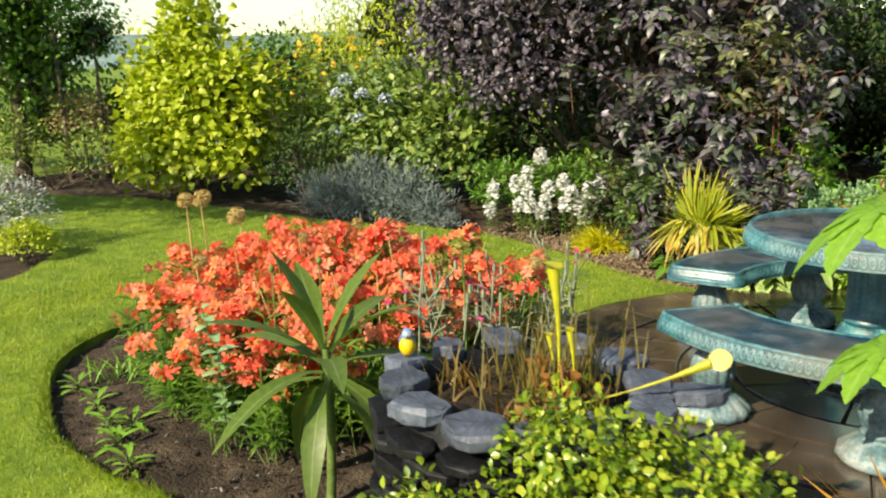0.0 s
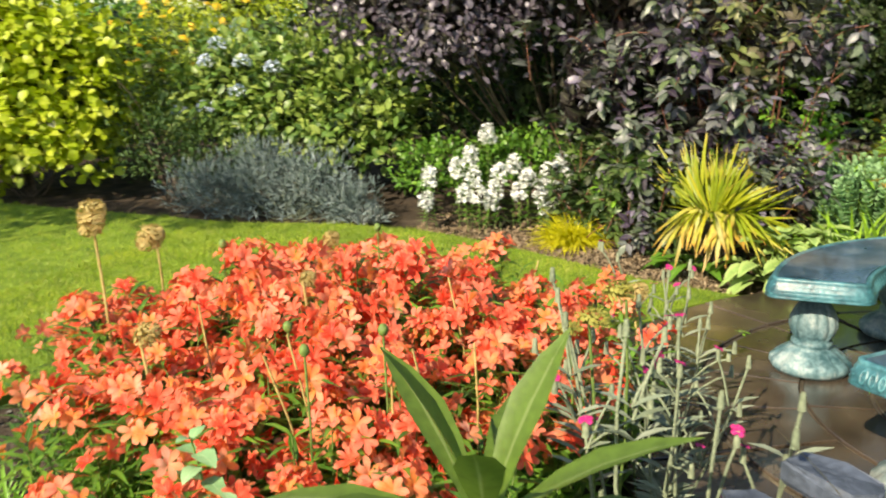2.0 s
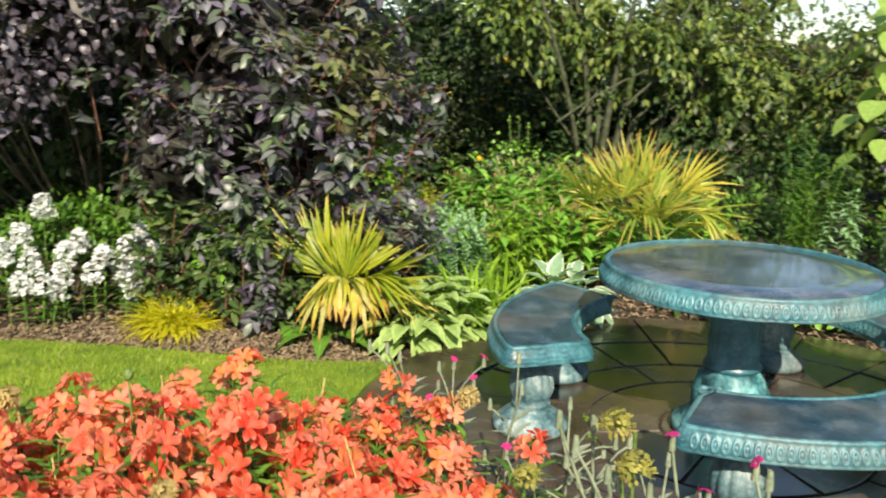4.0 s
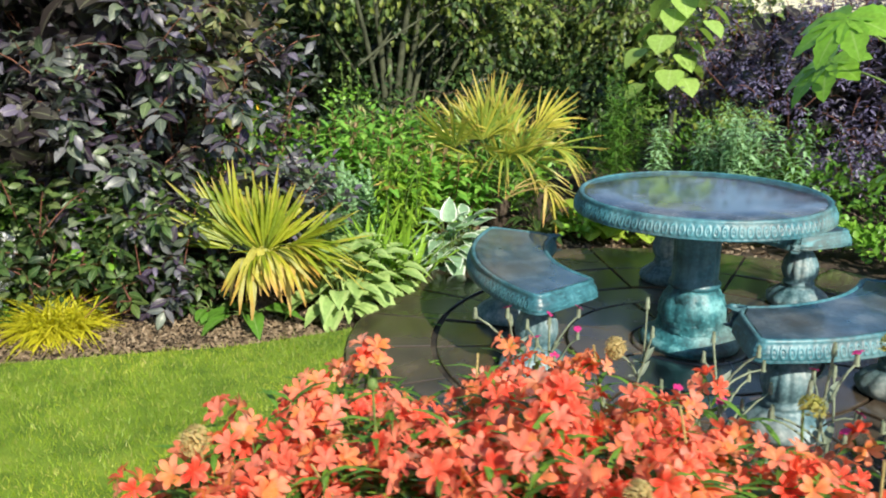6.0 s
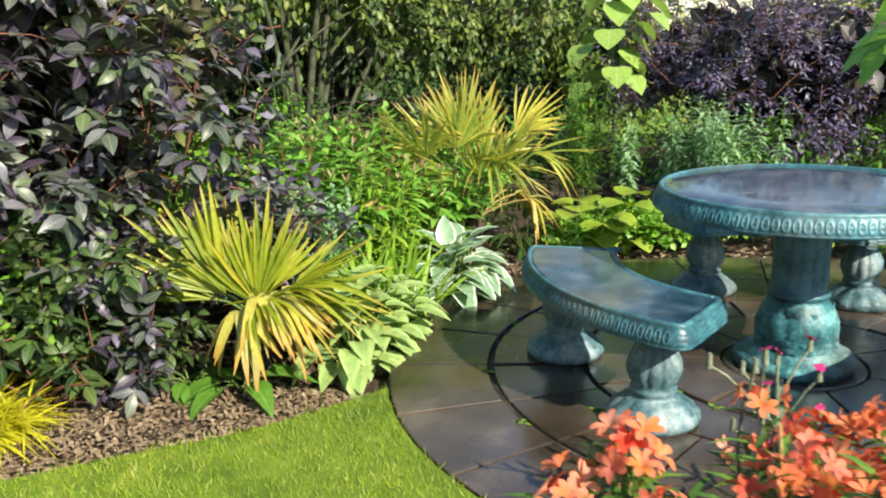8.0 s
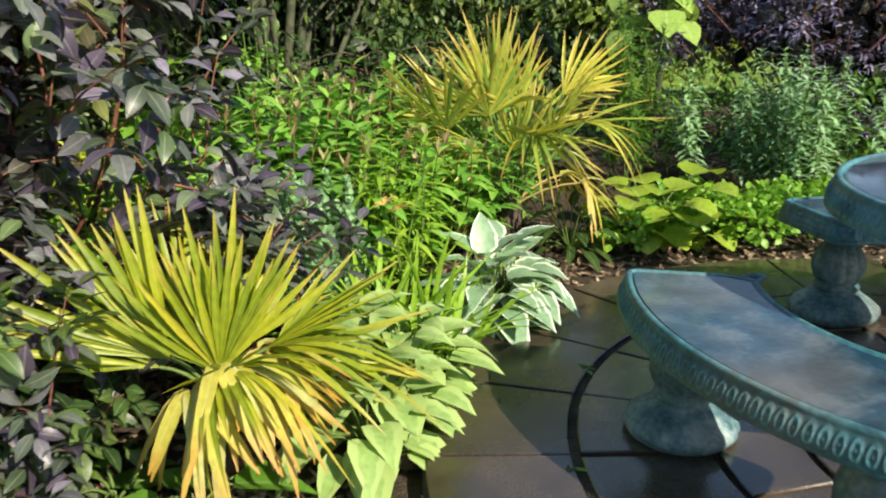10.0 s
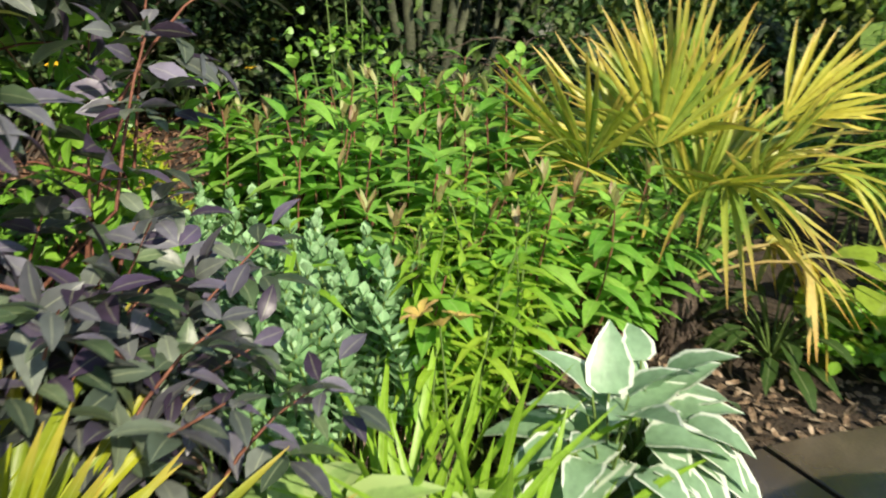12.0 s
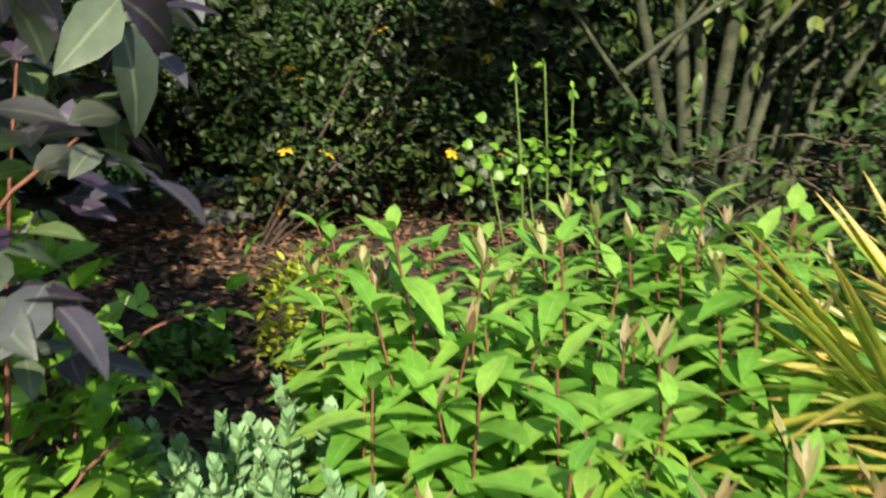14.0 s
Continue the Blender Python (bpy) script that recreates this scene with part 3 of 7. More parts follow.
hill("backdrop_hill", (-500, 1700), (900, 400), 66, M_HILL, "wooded hills far behind the garden, haze mixed into their colour")
hill("backdrop_hill", (900, 1600), (1000, 500), 60, M_HILL, "wooded hills far behind the garden, haze mixed into their colour")

# grass: dense where the camera comes near, thinner further off
def blades(count, box, size, holes=True):
    x, y = rng.uniform(box[0], box[2], count), rng.uniform(box[1], box[3], count)
    keep = inside(x, y, LAWN) & ~inside(x, y, ISLAND_BED) & ~inside(x, y, SIDE_BED)
    x, y = x[keep], y[keep]
    k = len(x)
    patch = np.array([noise.noise((a_ * 2.2, b_ * 2.2, 5)) for a_, b_ in zip(x, y)])
    d = np.c_[rng.normal(0, 0.45, k), rng.normal(0, 0.45, k), np.ones(k)]
    return leaves(Geo(), np.c_[x, y, np.full(k, -0.004)], d, np.c_[rng.normal(0, 1, (k, 2)), np.full(k, 0.2)], size * rng.uniform(0.6, 1.25, k) * (1 + 0.3 * patch), size * 0.12, ((0, 1.0), (1, 0.1)), 0.0, rng.uniform(0, 0.5, k))


geo = blades(150000, (-3.0, 2.4, 1.0, 7.9), 0.03)
tagged(part("grass", geo, M_GRASS), "short mown grass of the lawn", "grass", kind="stuff")
geo = blades(60000, (-8.0, 2.4, -2.4, 7.9), 0.035)
tagged(part("grass", geo, M_GRASS), "short mown grass of the lawn", "grass", kind="stuff")

# longer, ragged grass along the cut edges
geo = Geo()
edge = np.concatenate([ISLAND_BED[:76], LAWN[:12]])
e = edge[rng.integers(0, len(edge), 5000)] + rng.normal(0, 0.028, (5000, 2))
e = e[inside(e[:, 0], e[:, 1], LAWN)]
leaves(geo, np.c_[e, np.full(len(e), -0.01)], np.c_[rng.normal(0, 0.6, (len(e), 2)), np.ones(len(e))], (1, 0, 0.2), rng.uniform(0.03, 0.07, len(e)), 0.004, ((0, 1.0), (0.6, 0.8), (1, 0.1)), 0, 0.4)
tagged(part("edge_grass", geo, M_GRASS), "ragged longer grass along the lawn edge", "grass", kind="stuff")


def litter(count, loop, size, mat, name, label, z=0.0, flat=0.35):
    """Chips and clods scattered over soil."""
    lo, hi = loop.min(0), loop.max(0)
    x, y = rng.uniform(lo[0], hi[0], count), rng.uniform(lo[1], hi[1], count)
    keep = inside(x, y, loop) & (np.hypot(x - CX, y - CY) > 1.7)
    x, y = x[keep], y[keep]
    k = len(x)
    geo = Geo()
    d = np.c_[rng.normal(0, 1, (k, 2)), rng.normal(0, flat, k)]
    leaves(geo, np.c_[x, y, soil_height(x, y) + z + rng.uniform(0.008, 0.022, k)], d, np.c_[rng.normal(0, 0.35, (k, 2)), np.ones(k)], size * rng.uniform(0.4, 1.6, k), size * rng.uniform(0.3, 0.7, k), ((0, 0.6), (0.5, 1), (1, 0.5)), 0.2, rng.uniform(-0.2, 0.3, k))
    return tagged(part(name, geo, mat), label, "mulch", kind="stuff")


litter(15000, np.array([(-1.4, 7.8), (-0.9, 7.66), (-0.5, 7.46), (-0.15, 7.28), (0.08, 7.14), (0.6, 6.92), (0.9, 6.85), (0.75, 7.3), (0.2, 7.6), (-0.4, 7.9), (-1.4, 8.05)]), 0.025, M_PALE_CHIP, "bark_mulch", "pale weathered bark chips along the front of the border")
litter(11000, np.array([(-1.4, 8.0), (-0.4, 7.85), (0.2, 7.55), (0.7, 7.25), (0.95, 6.9), (1.5, 7.2), (2.4, 7.25), (3.0, 6.9), (3.7, 6.0), (4.0, 6.4), (3.4, 7.4), (3.2, 8.2), (-1.4, 8.6)]), 0.035, M_BARK_CHIP, "bark_mulch", "brown bark chips over the border soil")
litter(9000, np.array([(0.6, 8.6), (3.4, 8.6), (4, 13.5), (0.4, 13.5)]), 0.05, M_PATH_CHIP, "bark_mulch", "brown bark chips on the path behind the border")
litter(2600, ISLAND_BED, 0.014, M_ROCK, "grit", "pale grit scattered over the bed soil")
litter(6000, ISLAND_BED, 0.025, M_SOIL, "soil_crumbs", "lumpy crumbs of dark bed soil")

# near-black leaf tones that paint the shade inside the crowns
M_CORE = leaf_material("inner_shade_leaf", [(0.012, 0.022, 0.008), (0.03, 0.05, 0.015), (0.05, 0.08, 0.02)], 0.5, 0.15)
M_CORE_PURPLE = leaf_material("inner_shade_purple_leaf", [(0.012, 0.009, 0.012), (0.03, 0.02, 0.026), (0.045, 0.045, 0.03)], 0.5, 0.1)


# ---- plants ----
def spots(lobes, count, low=-0.5, shell=(0.72, 1.0), clump=0, near=0.09):
    """Points over a crown of overlapping lobes (x, y, z, rx, ry, rz), with the ways outwards."""
    lobes = np.asarray(lobes, float)
    if clump:
        p, out = spots(lobes, max(count // clump, 8), low, shell)
        pick = rng.integers(0, len(p), count)
        step = rng.normal(0, 1, (count, 3)) * near
        return p[pick] + step, unit(out[pick] + step / near * 0.45)
    size = (lobes[:, 3] * lobes[:, 4] * lobes[:, 5]) ** (2 / 3)
    pick = rng.choice(len(lobes), count, p=size / size.sum())
    out = sphere_points(count, low)
    ripple = np.array([1 + 0.28 * noise.noise(Vector(o) * 2.3 + Vector((i * 5.0, 0, 1))) for o, i in zip(out, pick)])
    p = lobes[pick, :3] + out * lobes[pick, 3:] * (ripple * rng.uniform(*shell, count))[:, None]
    return p, unit(out / lobes[pick, 3:] * lobes[pick, 3:].min(1, keepdims=True))


def limbs(body, name, mat, base, ends, radius, sag=0.08, start=0.0):
    """Bowed limbs from base to their ends, each a part of its own."""
    for e in ends:
        geo = Geo()
        a0 = np.asarray(base, float) + rng.normal(0, 0.03 + start, 3) * (1, 1, 0)
        mid = (a0 + e) / 2 + rng.normal(0, sag, 3)
        t = np.linspace(0, 1, 7)[:, None]
        tube(geo, a0 * (1 - t) ** 2 + 2 * mid * t * (1 - t) + e * t * t, radius * rng.uniform(0.6, 1.1), 5, radius * 0.2)
        part(name, geo, mat, body)


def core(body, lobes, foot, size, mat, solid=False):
    """Leaves inside a dense crown, coloured near-black for the shade there; solid adds lumps."""
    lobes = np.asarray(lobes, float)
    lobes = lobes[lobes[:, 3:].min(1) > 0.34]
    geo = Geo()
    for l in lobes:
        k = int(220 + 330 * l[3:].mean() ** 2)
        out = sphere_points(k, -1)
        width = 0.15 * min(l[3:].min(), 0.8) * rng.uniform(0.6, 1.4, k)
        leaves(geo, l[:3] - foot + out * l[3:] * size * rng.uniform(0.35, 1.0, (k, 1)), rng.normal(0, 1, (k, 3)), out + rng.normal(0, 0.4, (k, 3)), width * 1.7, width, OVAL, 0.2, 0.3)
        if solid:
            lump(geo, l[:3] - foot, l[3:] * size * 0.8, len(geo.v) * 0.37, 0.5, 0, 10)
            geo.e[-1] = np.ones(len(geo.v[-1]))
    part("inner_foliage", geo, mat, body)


def shrub(name, label, category, lobes, count, length, width, mat, rows=OVAL, stem=M_TRUNK, up=0.25, curl=0.3, fold=0.25, low=-0.5, twigs=16, base=None, radius=0.012, shell=(0.55, 1.0), spread=0.6, group="", inner=0.0, dim=None, clump=0, near=0.09):
    """A bushy plant: limbs from the ground to its lobes, and single leaves over them."""
    lobes = np.asarray(lobes, float)
    foot = np.array([*lobes[:, :2].mean(0), 0.0]) if base is None else np.asarray(base, float)
    foot[2] = min(soil_height(foot[0], foot[1]), 0.0) if base is None else foot[2]
    body = thing(name, foot, label, category, group)
    p, out = spots(lobes, count, low, shell, clump, near)
    p[:, 2] = np.maximum(p[:, 2], 0.02)
    d = out * 0.8 + rng.normal(0, spread, (count, 3)) + (0, 0, up)
    n = (0, 0, 0.8) + out * 0.6 + rng.normal(0, 0.35, (count, 3))
    size = rng.uniform(0.65, 1.2, count)
    part("foliage", leaves(Geo(), p - foot, d, n, length * size, width * size, rows, fold, rng.uniform(0.2, 1.6, count) * curl), mat, body)
    ends, _ = spots(lobes, twigs, -0.2, (0.3, 0.95))
    limbs(body, "branch", stem, (0, 0, -0.03), ends - foot, radius)
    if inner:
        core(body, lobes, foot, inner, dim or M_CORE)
    return body


def pinnate(geo, p, axis, up, rachis, pairs, length, width, rows=LANCE, curl=0.3):
    """Compound leaves: pairs of leaflets and a last one along a rachis."""
    axis = unit(axis)
    s = unit(np.cross(axis, up))
    n = np.cross(s, axis)
    k = len(p)
    for i in range(pairs):
        at = p + axis * (rachis * (0.25 + 0.65 * i / max(pairs - 1, 1)))[:, None] - n * (0.15 * rachis * (i / pairs) ** 2)[:, None]
        for side in (-1, 1):
            size = rng.uniform(0.8, 1.15, k)
            leaves(geo, at, axis * 0.55 + s * side + rng.normal(0, 0.12, (k, 3)), n + rng.normal(0, 0.2, (k, 3)), length * size, width * size, rows, 0.25, curl)
    leaves(geo, p + axis * rachis[:, None] - n * (0.15 * rachis)[:, None], axis, n, length * 1.1, width * 1.1, rows, 0.25, curl)
    return geo


ELLIPSE = ((0.0, 0.05), (0.18, 0.62), (0.42, 1.0), (0.68, 0.8), (0.88, 0.36), (1.0, 0.02))


def elder(name, label, lobes, count, length, width, mat, base, twigs=30, inner=0.0, sprays=()):
    """Arching shoots that carry opposite pairs of compound leaves and end in a whorl; sprays: further shoots as (tip, way)."""
    body = thing(name, base, label, "shrub")
    tip, out = spots(lobes, count, -0.65, (0.66, 1.08), 4, 0.13)
    way = unit(out * 0.8 + (0, -0.1, 0.3) + rng.normal(0, 0.3, (count, 3)))
    if sprays:
        tip = np.concatenate([tip, [a_ for a_, _ in sprays]])
        way = np.concatenate([way, unit([w_ for _, w_ in sprays])])
    tip[:, 2] = np.maximum(tip[:, 2], 0.12)
    k = len(tip)
    grown = np.where(np.arange(k) < count, 1.0, 0.84)
    tip = tip - base
    reach = rng.uniform(0.22, 0.4, k)
    start = tip - way * reach[:, None] - np.c_[np.zeros((k, 2)), 0.25 * reach]
    side = unit(np.cross(way, rng.normal(0, 1, (k, 3))))
    green = Geo()
    for i, t in enumerate((0.2, 0.5, 0.78, 0.98)):
        p = start * (1 - t) + tip * t + np.c_[np.zeros((k, 2)), 0.25 * reach * t * (1 - t)]
        side = unit(np.cross(way, side))
        for sign in (-1, 1):
            keep = rng.random(k) < 0.9
            axis = (side * sign * (1.0 - 0.35 * t) + way * (0.25 + 0.6 * t) + rng.normal(0, 0.2, (k, 3)) - (0, 0, 0.12))[keep]
            m_ = len(axis)
            size = rng.uniform(0.8, 1.15) * (1.0 - 0.25 * t)
            pinnate(green, p[keep], axis, (0, 0, 1) + 0.35 * way[keep] + rng.normal(0, 0.25, (m_, 3)), rng.uniform(0.07, 0.13, m_) * size, 2 if i < 3 else 1, length * size * grown[keep], width * size * grown[keep], ELLIPSE, 0.35)
    part("foliage", green, mat, body)
    rods = Geo()
    for a_, b_ in zip(start, tip):
        tube(rods, arc_line(a_, b_, 0.03, 4), 0.004, 4, 0.002)
    tagged(part("twig", rods, M_TWIG, body, "red-brown leafy shoots"), kind="stuff")
    pick = rng.permutation(len(start))[:twigs]
    limbs(body, "branch", M_TWIG, (0, 0, -0.05), start[pick], 0.014, 0.1)
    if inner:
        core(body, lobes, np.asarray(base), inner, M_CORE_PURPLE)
    return body


def fan_palm(name, label, place, trunk, fans, dead, reach, segment, mat, seed, low=34.0, wide=0.05, plan=(), arc=None, strip=1.0):
    """A small fan palm: a fibrous trunk, upright fans of long folded segments on stalks, and hanging dead ones."""
    r = np.random.default_rng(seed)
    body = thing(name, place, label, "palm")
    geo = Geo()
    lathe(geo, [(0.045, -0.05), (0.05, 0.02), (0.042, trunk * 0.5), (0.05, trunk), (0.025, trunk + 0.06)], 14, 7, [0.25] * 5)
    k = 200
    an, z = r.uniform(0, 2 * np.pi, k), r.uniform(0, trunk, k)
    o = np.c_[np.cos(an), np.sin(an), np.zeros(k)]
    leaves(geo, o * 0.045 + np.c_[np.zeros((k, 2)), z], o * 0.5 + np.c_[np.zeros((k, 2)), r.uniform(-0.8, 1.2, k)], o, 0.07, 0.009, SMALL, 0, 0.3)
    part("trunk", geo, M_TRUNK, body)
    foot = np.array([0, 0, trunk])
    blade = ((0.0, 0.05), (0.22, 0.46), (0.46, 1.0), (0.68, 0.8), (0.86, 0.45), (1.0, 0.05))
    strap = ((0.0, 0.3), (0.15, 0.75), (0.3, 0.95), (0.5, 1.0), (0.7, 0.9), (0.88, 0.6), (1.0, 0.1))
    for hub, way, n, half, seg, limp, *own in plan:
        hub = foot + hub
        way = unit(np.array(way))
        s = unit(np.cross(n, way))
        n = np.cross(way, s)
        m_ = int(24 * half)
        an2 = np.linspace(-half, half, m_) + r.normal(0, 0.02, m_)
        d = np.cos(an2)[:, None] * way + np.sin(an2)[:, None] * s + 0.14 * np.abs(np.sin(an2))[:, None] * n + r.normal(0, 0.04, (m_, 3))
        size = seg * (1 - 0.16 * (an2 / half) ** 2) * r.uniform(0.76, 1.08, m_)
        droop = r.uniform(0.0, 0.12, m_) + (r.random(m_) < limp) * r.uniform(0.35, 1.1, m_)
        f = part("fan", leaves(Geo(), np.repeat(hub[None], m_, 0), d, n, size, seg * wide, blade, 0.62, droop), own[0] if own else mat, body)
        part("stalk", tube(Geo(), arc_line(foot, hub, 0.02), 0.007, 5, 0.005), M_GREEN_STEM, f)
    for i in range(fans):
        an = 2.399 * i + r.uniform(-0.35, 0.35)
        el = math.radians(low + (84 - low) * ((i + 0.5) / fans) ** 1.15 + r.uniform(-6, 6))
        way = np.array([math.cos(an) * math.cos(el), math.sin(an) * math.cos(el), math.sin(el)])
        hub = foot + way * reach * r.uniform(0.65, 1.2)
        s = unit(np.cross(way, (0, 0, 1.0)))
        s = unit(s + np.cross(way, s) * r.normal(0, 0.55))
        n = np.cross(s, way)
        half = r.uniform(1.2, 1.55)
        m_ = int(18 * half)
        an2 = np.linspace(-half, half, m_) + r.normal(0, 0.035, m_)
        d = np.cos(an2)[:, None] * (way + (0, 0, 0.15)) + np.sin(an2)[:, None] * s + 0.16 * np.abs(np.sin(an2))[:, None] * n + r.normal(0, 0.025, (m_, 3))
        size = segment * (1 - 0.2 * (an2 / half) ** 2) * r.uniform(0.8, 1.1, m_)
        bent = r.random(m_) < (0.3 if el < 1.0 else 0.08)
        droop = r.uniform(0.02, 0.16, m_) + bent * r.uniform(0.35, 1.1, m_)
        f = part("fan", leaves(Geo(), np.repeat(hub[None], m_, 0), d, n, size, segment * wide, blade, 0.45, droop), mat, body)
        part("stalk", tube(Geo(), arc_line(foot, hub, 0.02), 0.007, 5, 0.005), M_GREEN_STEM, f)
    for i in range(dead):
        an = 2.399 * i + 0.7 if arc is None else math.radians(arc[0] + (arc[1] - arc[0]) * (i + 0.5) / dead)
        out = np.array([math.cos(an), math.sin(an), 0.0])
        hub = foot + out * (0.08 + 0.45 * reach) * r.uniform(0.8, 1.2) + (0, 0, r.uniform(0.08, 0.16))
        s = np.array([-out[1], out[0], 0.0])
        m_ = int(r.integers(7, 11))
        w_ = np.linspace(-1, 1, m_) + r.normal(0, 0.12, m_)
        d = out * (0.34 if i % 2 else 0.2) + w_[:, None] * s * (0.7 if arc is None else 0.2) + np.c_[np.zeros((m_, 2)), r.normal(0.24, 0.12, m_)]
        f = part("dead_fan", leaves(Geo(), np.repeat(hub[None], m_, 0), d, np.array([0, 0, 1.0]) + out * 0.3, segment * r.uniform(0.3, 0.48, m_), segment * strip * r.uniform(0.07, 0.11, m_), strap, 0.4, r.uniform(1.6, 2.4, m_)), M_PALM_DEAD, body, "drooping yellow-brown dead fan")
        part("stalk", tube(Geo(), arc_line(foot, hub, 0.03), 0.007, 5, 0.005), M_STRAW_STEM, f)
    return body


def rosette(name, label, category, place, rings, mat, rows=HEART, stalk=0.5, stem=M_GREEN_STEM, fold=0.3, seed=1, lean=(0, 0)):
    """A clump of stalked leaves; rings: (count, elevation degrees, stalk length, leaf length, leaf width, curl)."""
    r = np.random.default_rng(seed)
    body = thing(name, place, label, category)
    for count, el, reach, length, width, curl in rings:
        for i in range(count):
            an = 2 * np.pi * i / count + r.uniform(-0.35, 0.35) + el
            e = math.radians(el + r.uniform(-10, 10))
            way = unit(np.array([math.cos(an) * math.cos(e) + lean[0], math.sin(an) * math.cos(e) + lean[1], math.sin(e)]))
            tip = way * reach * r.uniform(0.8, 1.15)
            k = r.uniform(0.8, 1.2)
            flat = unit(way * (1, 1, 0.25) + (0, 0, -0.05))
            leaf = part("leaf", leaves(Geo(), tip[None], flat, (0, 0, 1.0) - 0.35 * way, length * k, width * k, rows, fold, curl * r.uniform(0.6, 1.4)), mat, body)
            part("stalk", tube(Geo(), arc_line((0, 0, -0.02), tip, 0.02), 0.005, 5, 0.003), stem, leaf)
    return body


def tuft(name, label, category, place, count, length, width, mat, spread=0.5, curl=0.5, foot=0.05, stem=None):
    body = thing(name, place, label, category)
    d = np.c_[rng.normal(0, spread, (count, 2)), np.ones(count)]
    p = np.c_[rng.normal(0, foot, (count, 2)), np.full(count, -0.02)]
    n = np.c_[-d[:, :2] * 0.4, np.ones(count)] + rng.normal(0, 0.2, (count, 3))
    size, bend = length * rng.uniform(0.55, 1.1, count), curl * rng.uniform(0.4, 1.5, count)
    if count > 100:
        part("foliage", leaves(Geo(), p, d, n, size, width, STRAP, 0.35, bend), mat, body)
    else:
        for i in range(count):
            part("blade", leaves(Geo(), p[i : i + 1], d[i], n[i], size[i], width, STRAP, 0.35, bend[i]), mat, body)
    return body


def leafy_stems(name, label, category, stems, length, width, mat, pitch=0.05, whorl=2, rows=LANCE, top=None, stem=M_GREEN_STEM, radius=0.004, droop=0.5, bare=0.25, el=0.35):
    """Upright stems set with leaves from bare upwards; stems: (foot, head) pairs in the world. top: material for the young end leaves."""
    feet = np.array([s[0] for s in stems], float)
    body = thing(name, (*feet[:, :2].mean(0), feet[:, 2].min()), label, category)
    o = np.array(body.location)
    blade, tips = Geo(), Geo()
    for i, (a0, b0) in enumerate(stems):
        a0, b0 = np.asarray(a0, float) - o, np.asarray(b0, float) - o
        line = arc_line(a0, b0, 0.03, 6, (rng.normal(), rng.normal(), 0))
        part("stem", tube(Geo(), line, radius, 5, radius * 0.6), stem, body)
        span = np.linalg.norm(b0 - a0)
        k = max(int(span * (1 - bare) / pitch), 2)
        t = np.linspace(bare, 0.99, k)
        at = np.stack([np.interp(t, np.linspace(0, 1, 6), line[:, j]) for j in range(3)], 1)
        for w in range(whorl):
            an = np.arange(k) * 1.571 + 2 * np.pi * w / whorl + rng.normal(0, 0.25, k) + i
            d = np.c_[np.cos(an), np.sin(an), np.full(k, el) + rng.normal(0, 0.15, k) + 0.8 * (t > 0.93)]
            size = rng.uniform(0.75, 1.15, k) * np.where(t > 0.93, 0.7, 1.0)
            leaves(blade, at, d, (0, 0, 1.0) - 0.3 * d, length * size, width * size, rows, 0.25, droop * rng.uniform(0.5, 1.4, k))
        if top is not None and rng.random() < 0.45:
            an = rng.uniform(0, 2 * np.pi, 4)
            leaves(tips, np.repeat(b0[None], 4, 0), np.c_[0.4 * np.cos(an), 0.4 * np.sin(an), np.ones(4)], np.c_[-np.cos(an), -np.sin(an), np.full(4, 0.4)], length * 0.5, width * 0.32, rows, 0.3, 0.1)
    part("foliage", blade, mat, body)
    if top is not None:
        tagged(part("young_tip", tips, top, body, "young reddish leaves at the stem ends"), kind="stuff")
    return body


def flower_heads(geo, centres, petals, length, width, rise=0.5, rows=PETAL, curl=0.35, up=(0, 0, 1)):
    """Open flowers: petals round each centre, facing up and a little aside."""
    k = len(centres)
    face = unit(np.asarray(up) + rng.normal(0, 0.45, (k, 3)))
    s = unit(np.cross(face, (0.3, 1.0, 0.2)))
    u = np.cross(face, s)
    for i in range(petals):
        an = 2 * np.pi * i / petals + rng.normal(0, 0.1, k)
        d = np.cos(an)[:, None] * s + np.sin(an)[:, None] * u + rise * face
        leaves(geo, centres, d, face, length * rng.uniform(0.85, 1.15, k), width, rows, 0.3, curl)
    return geo


TRUMPET = ((0.0, 0.12), (0.4, 0.55), (0.7, 1.0), (0.9, 0.85), (1.0, 0.35))


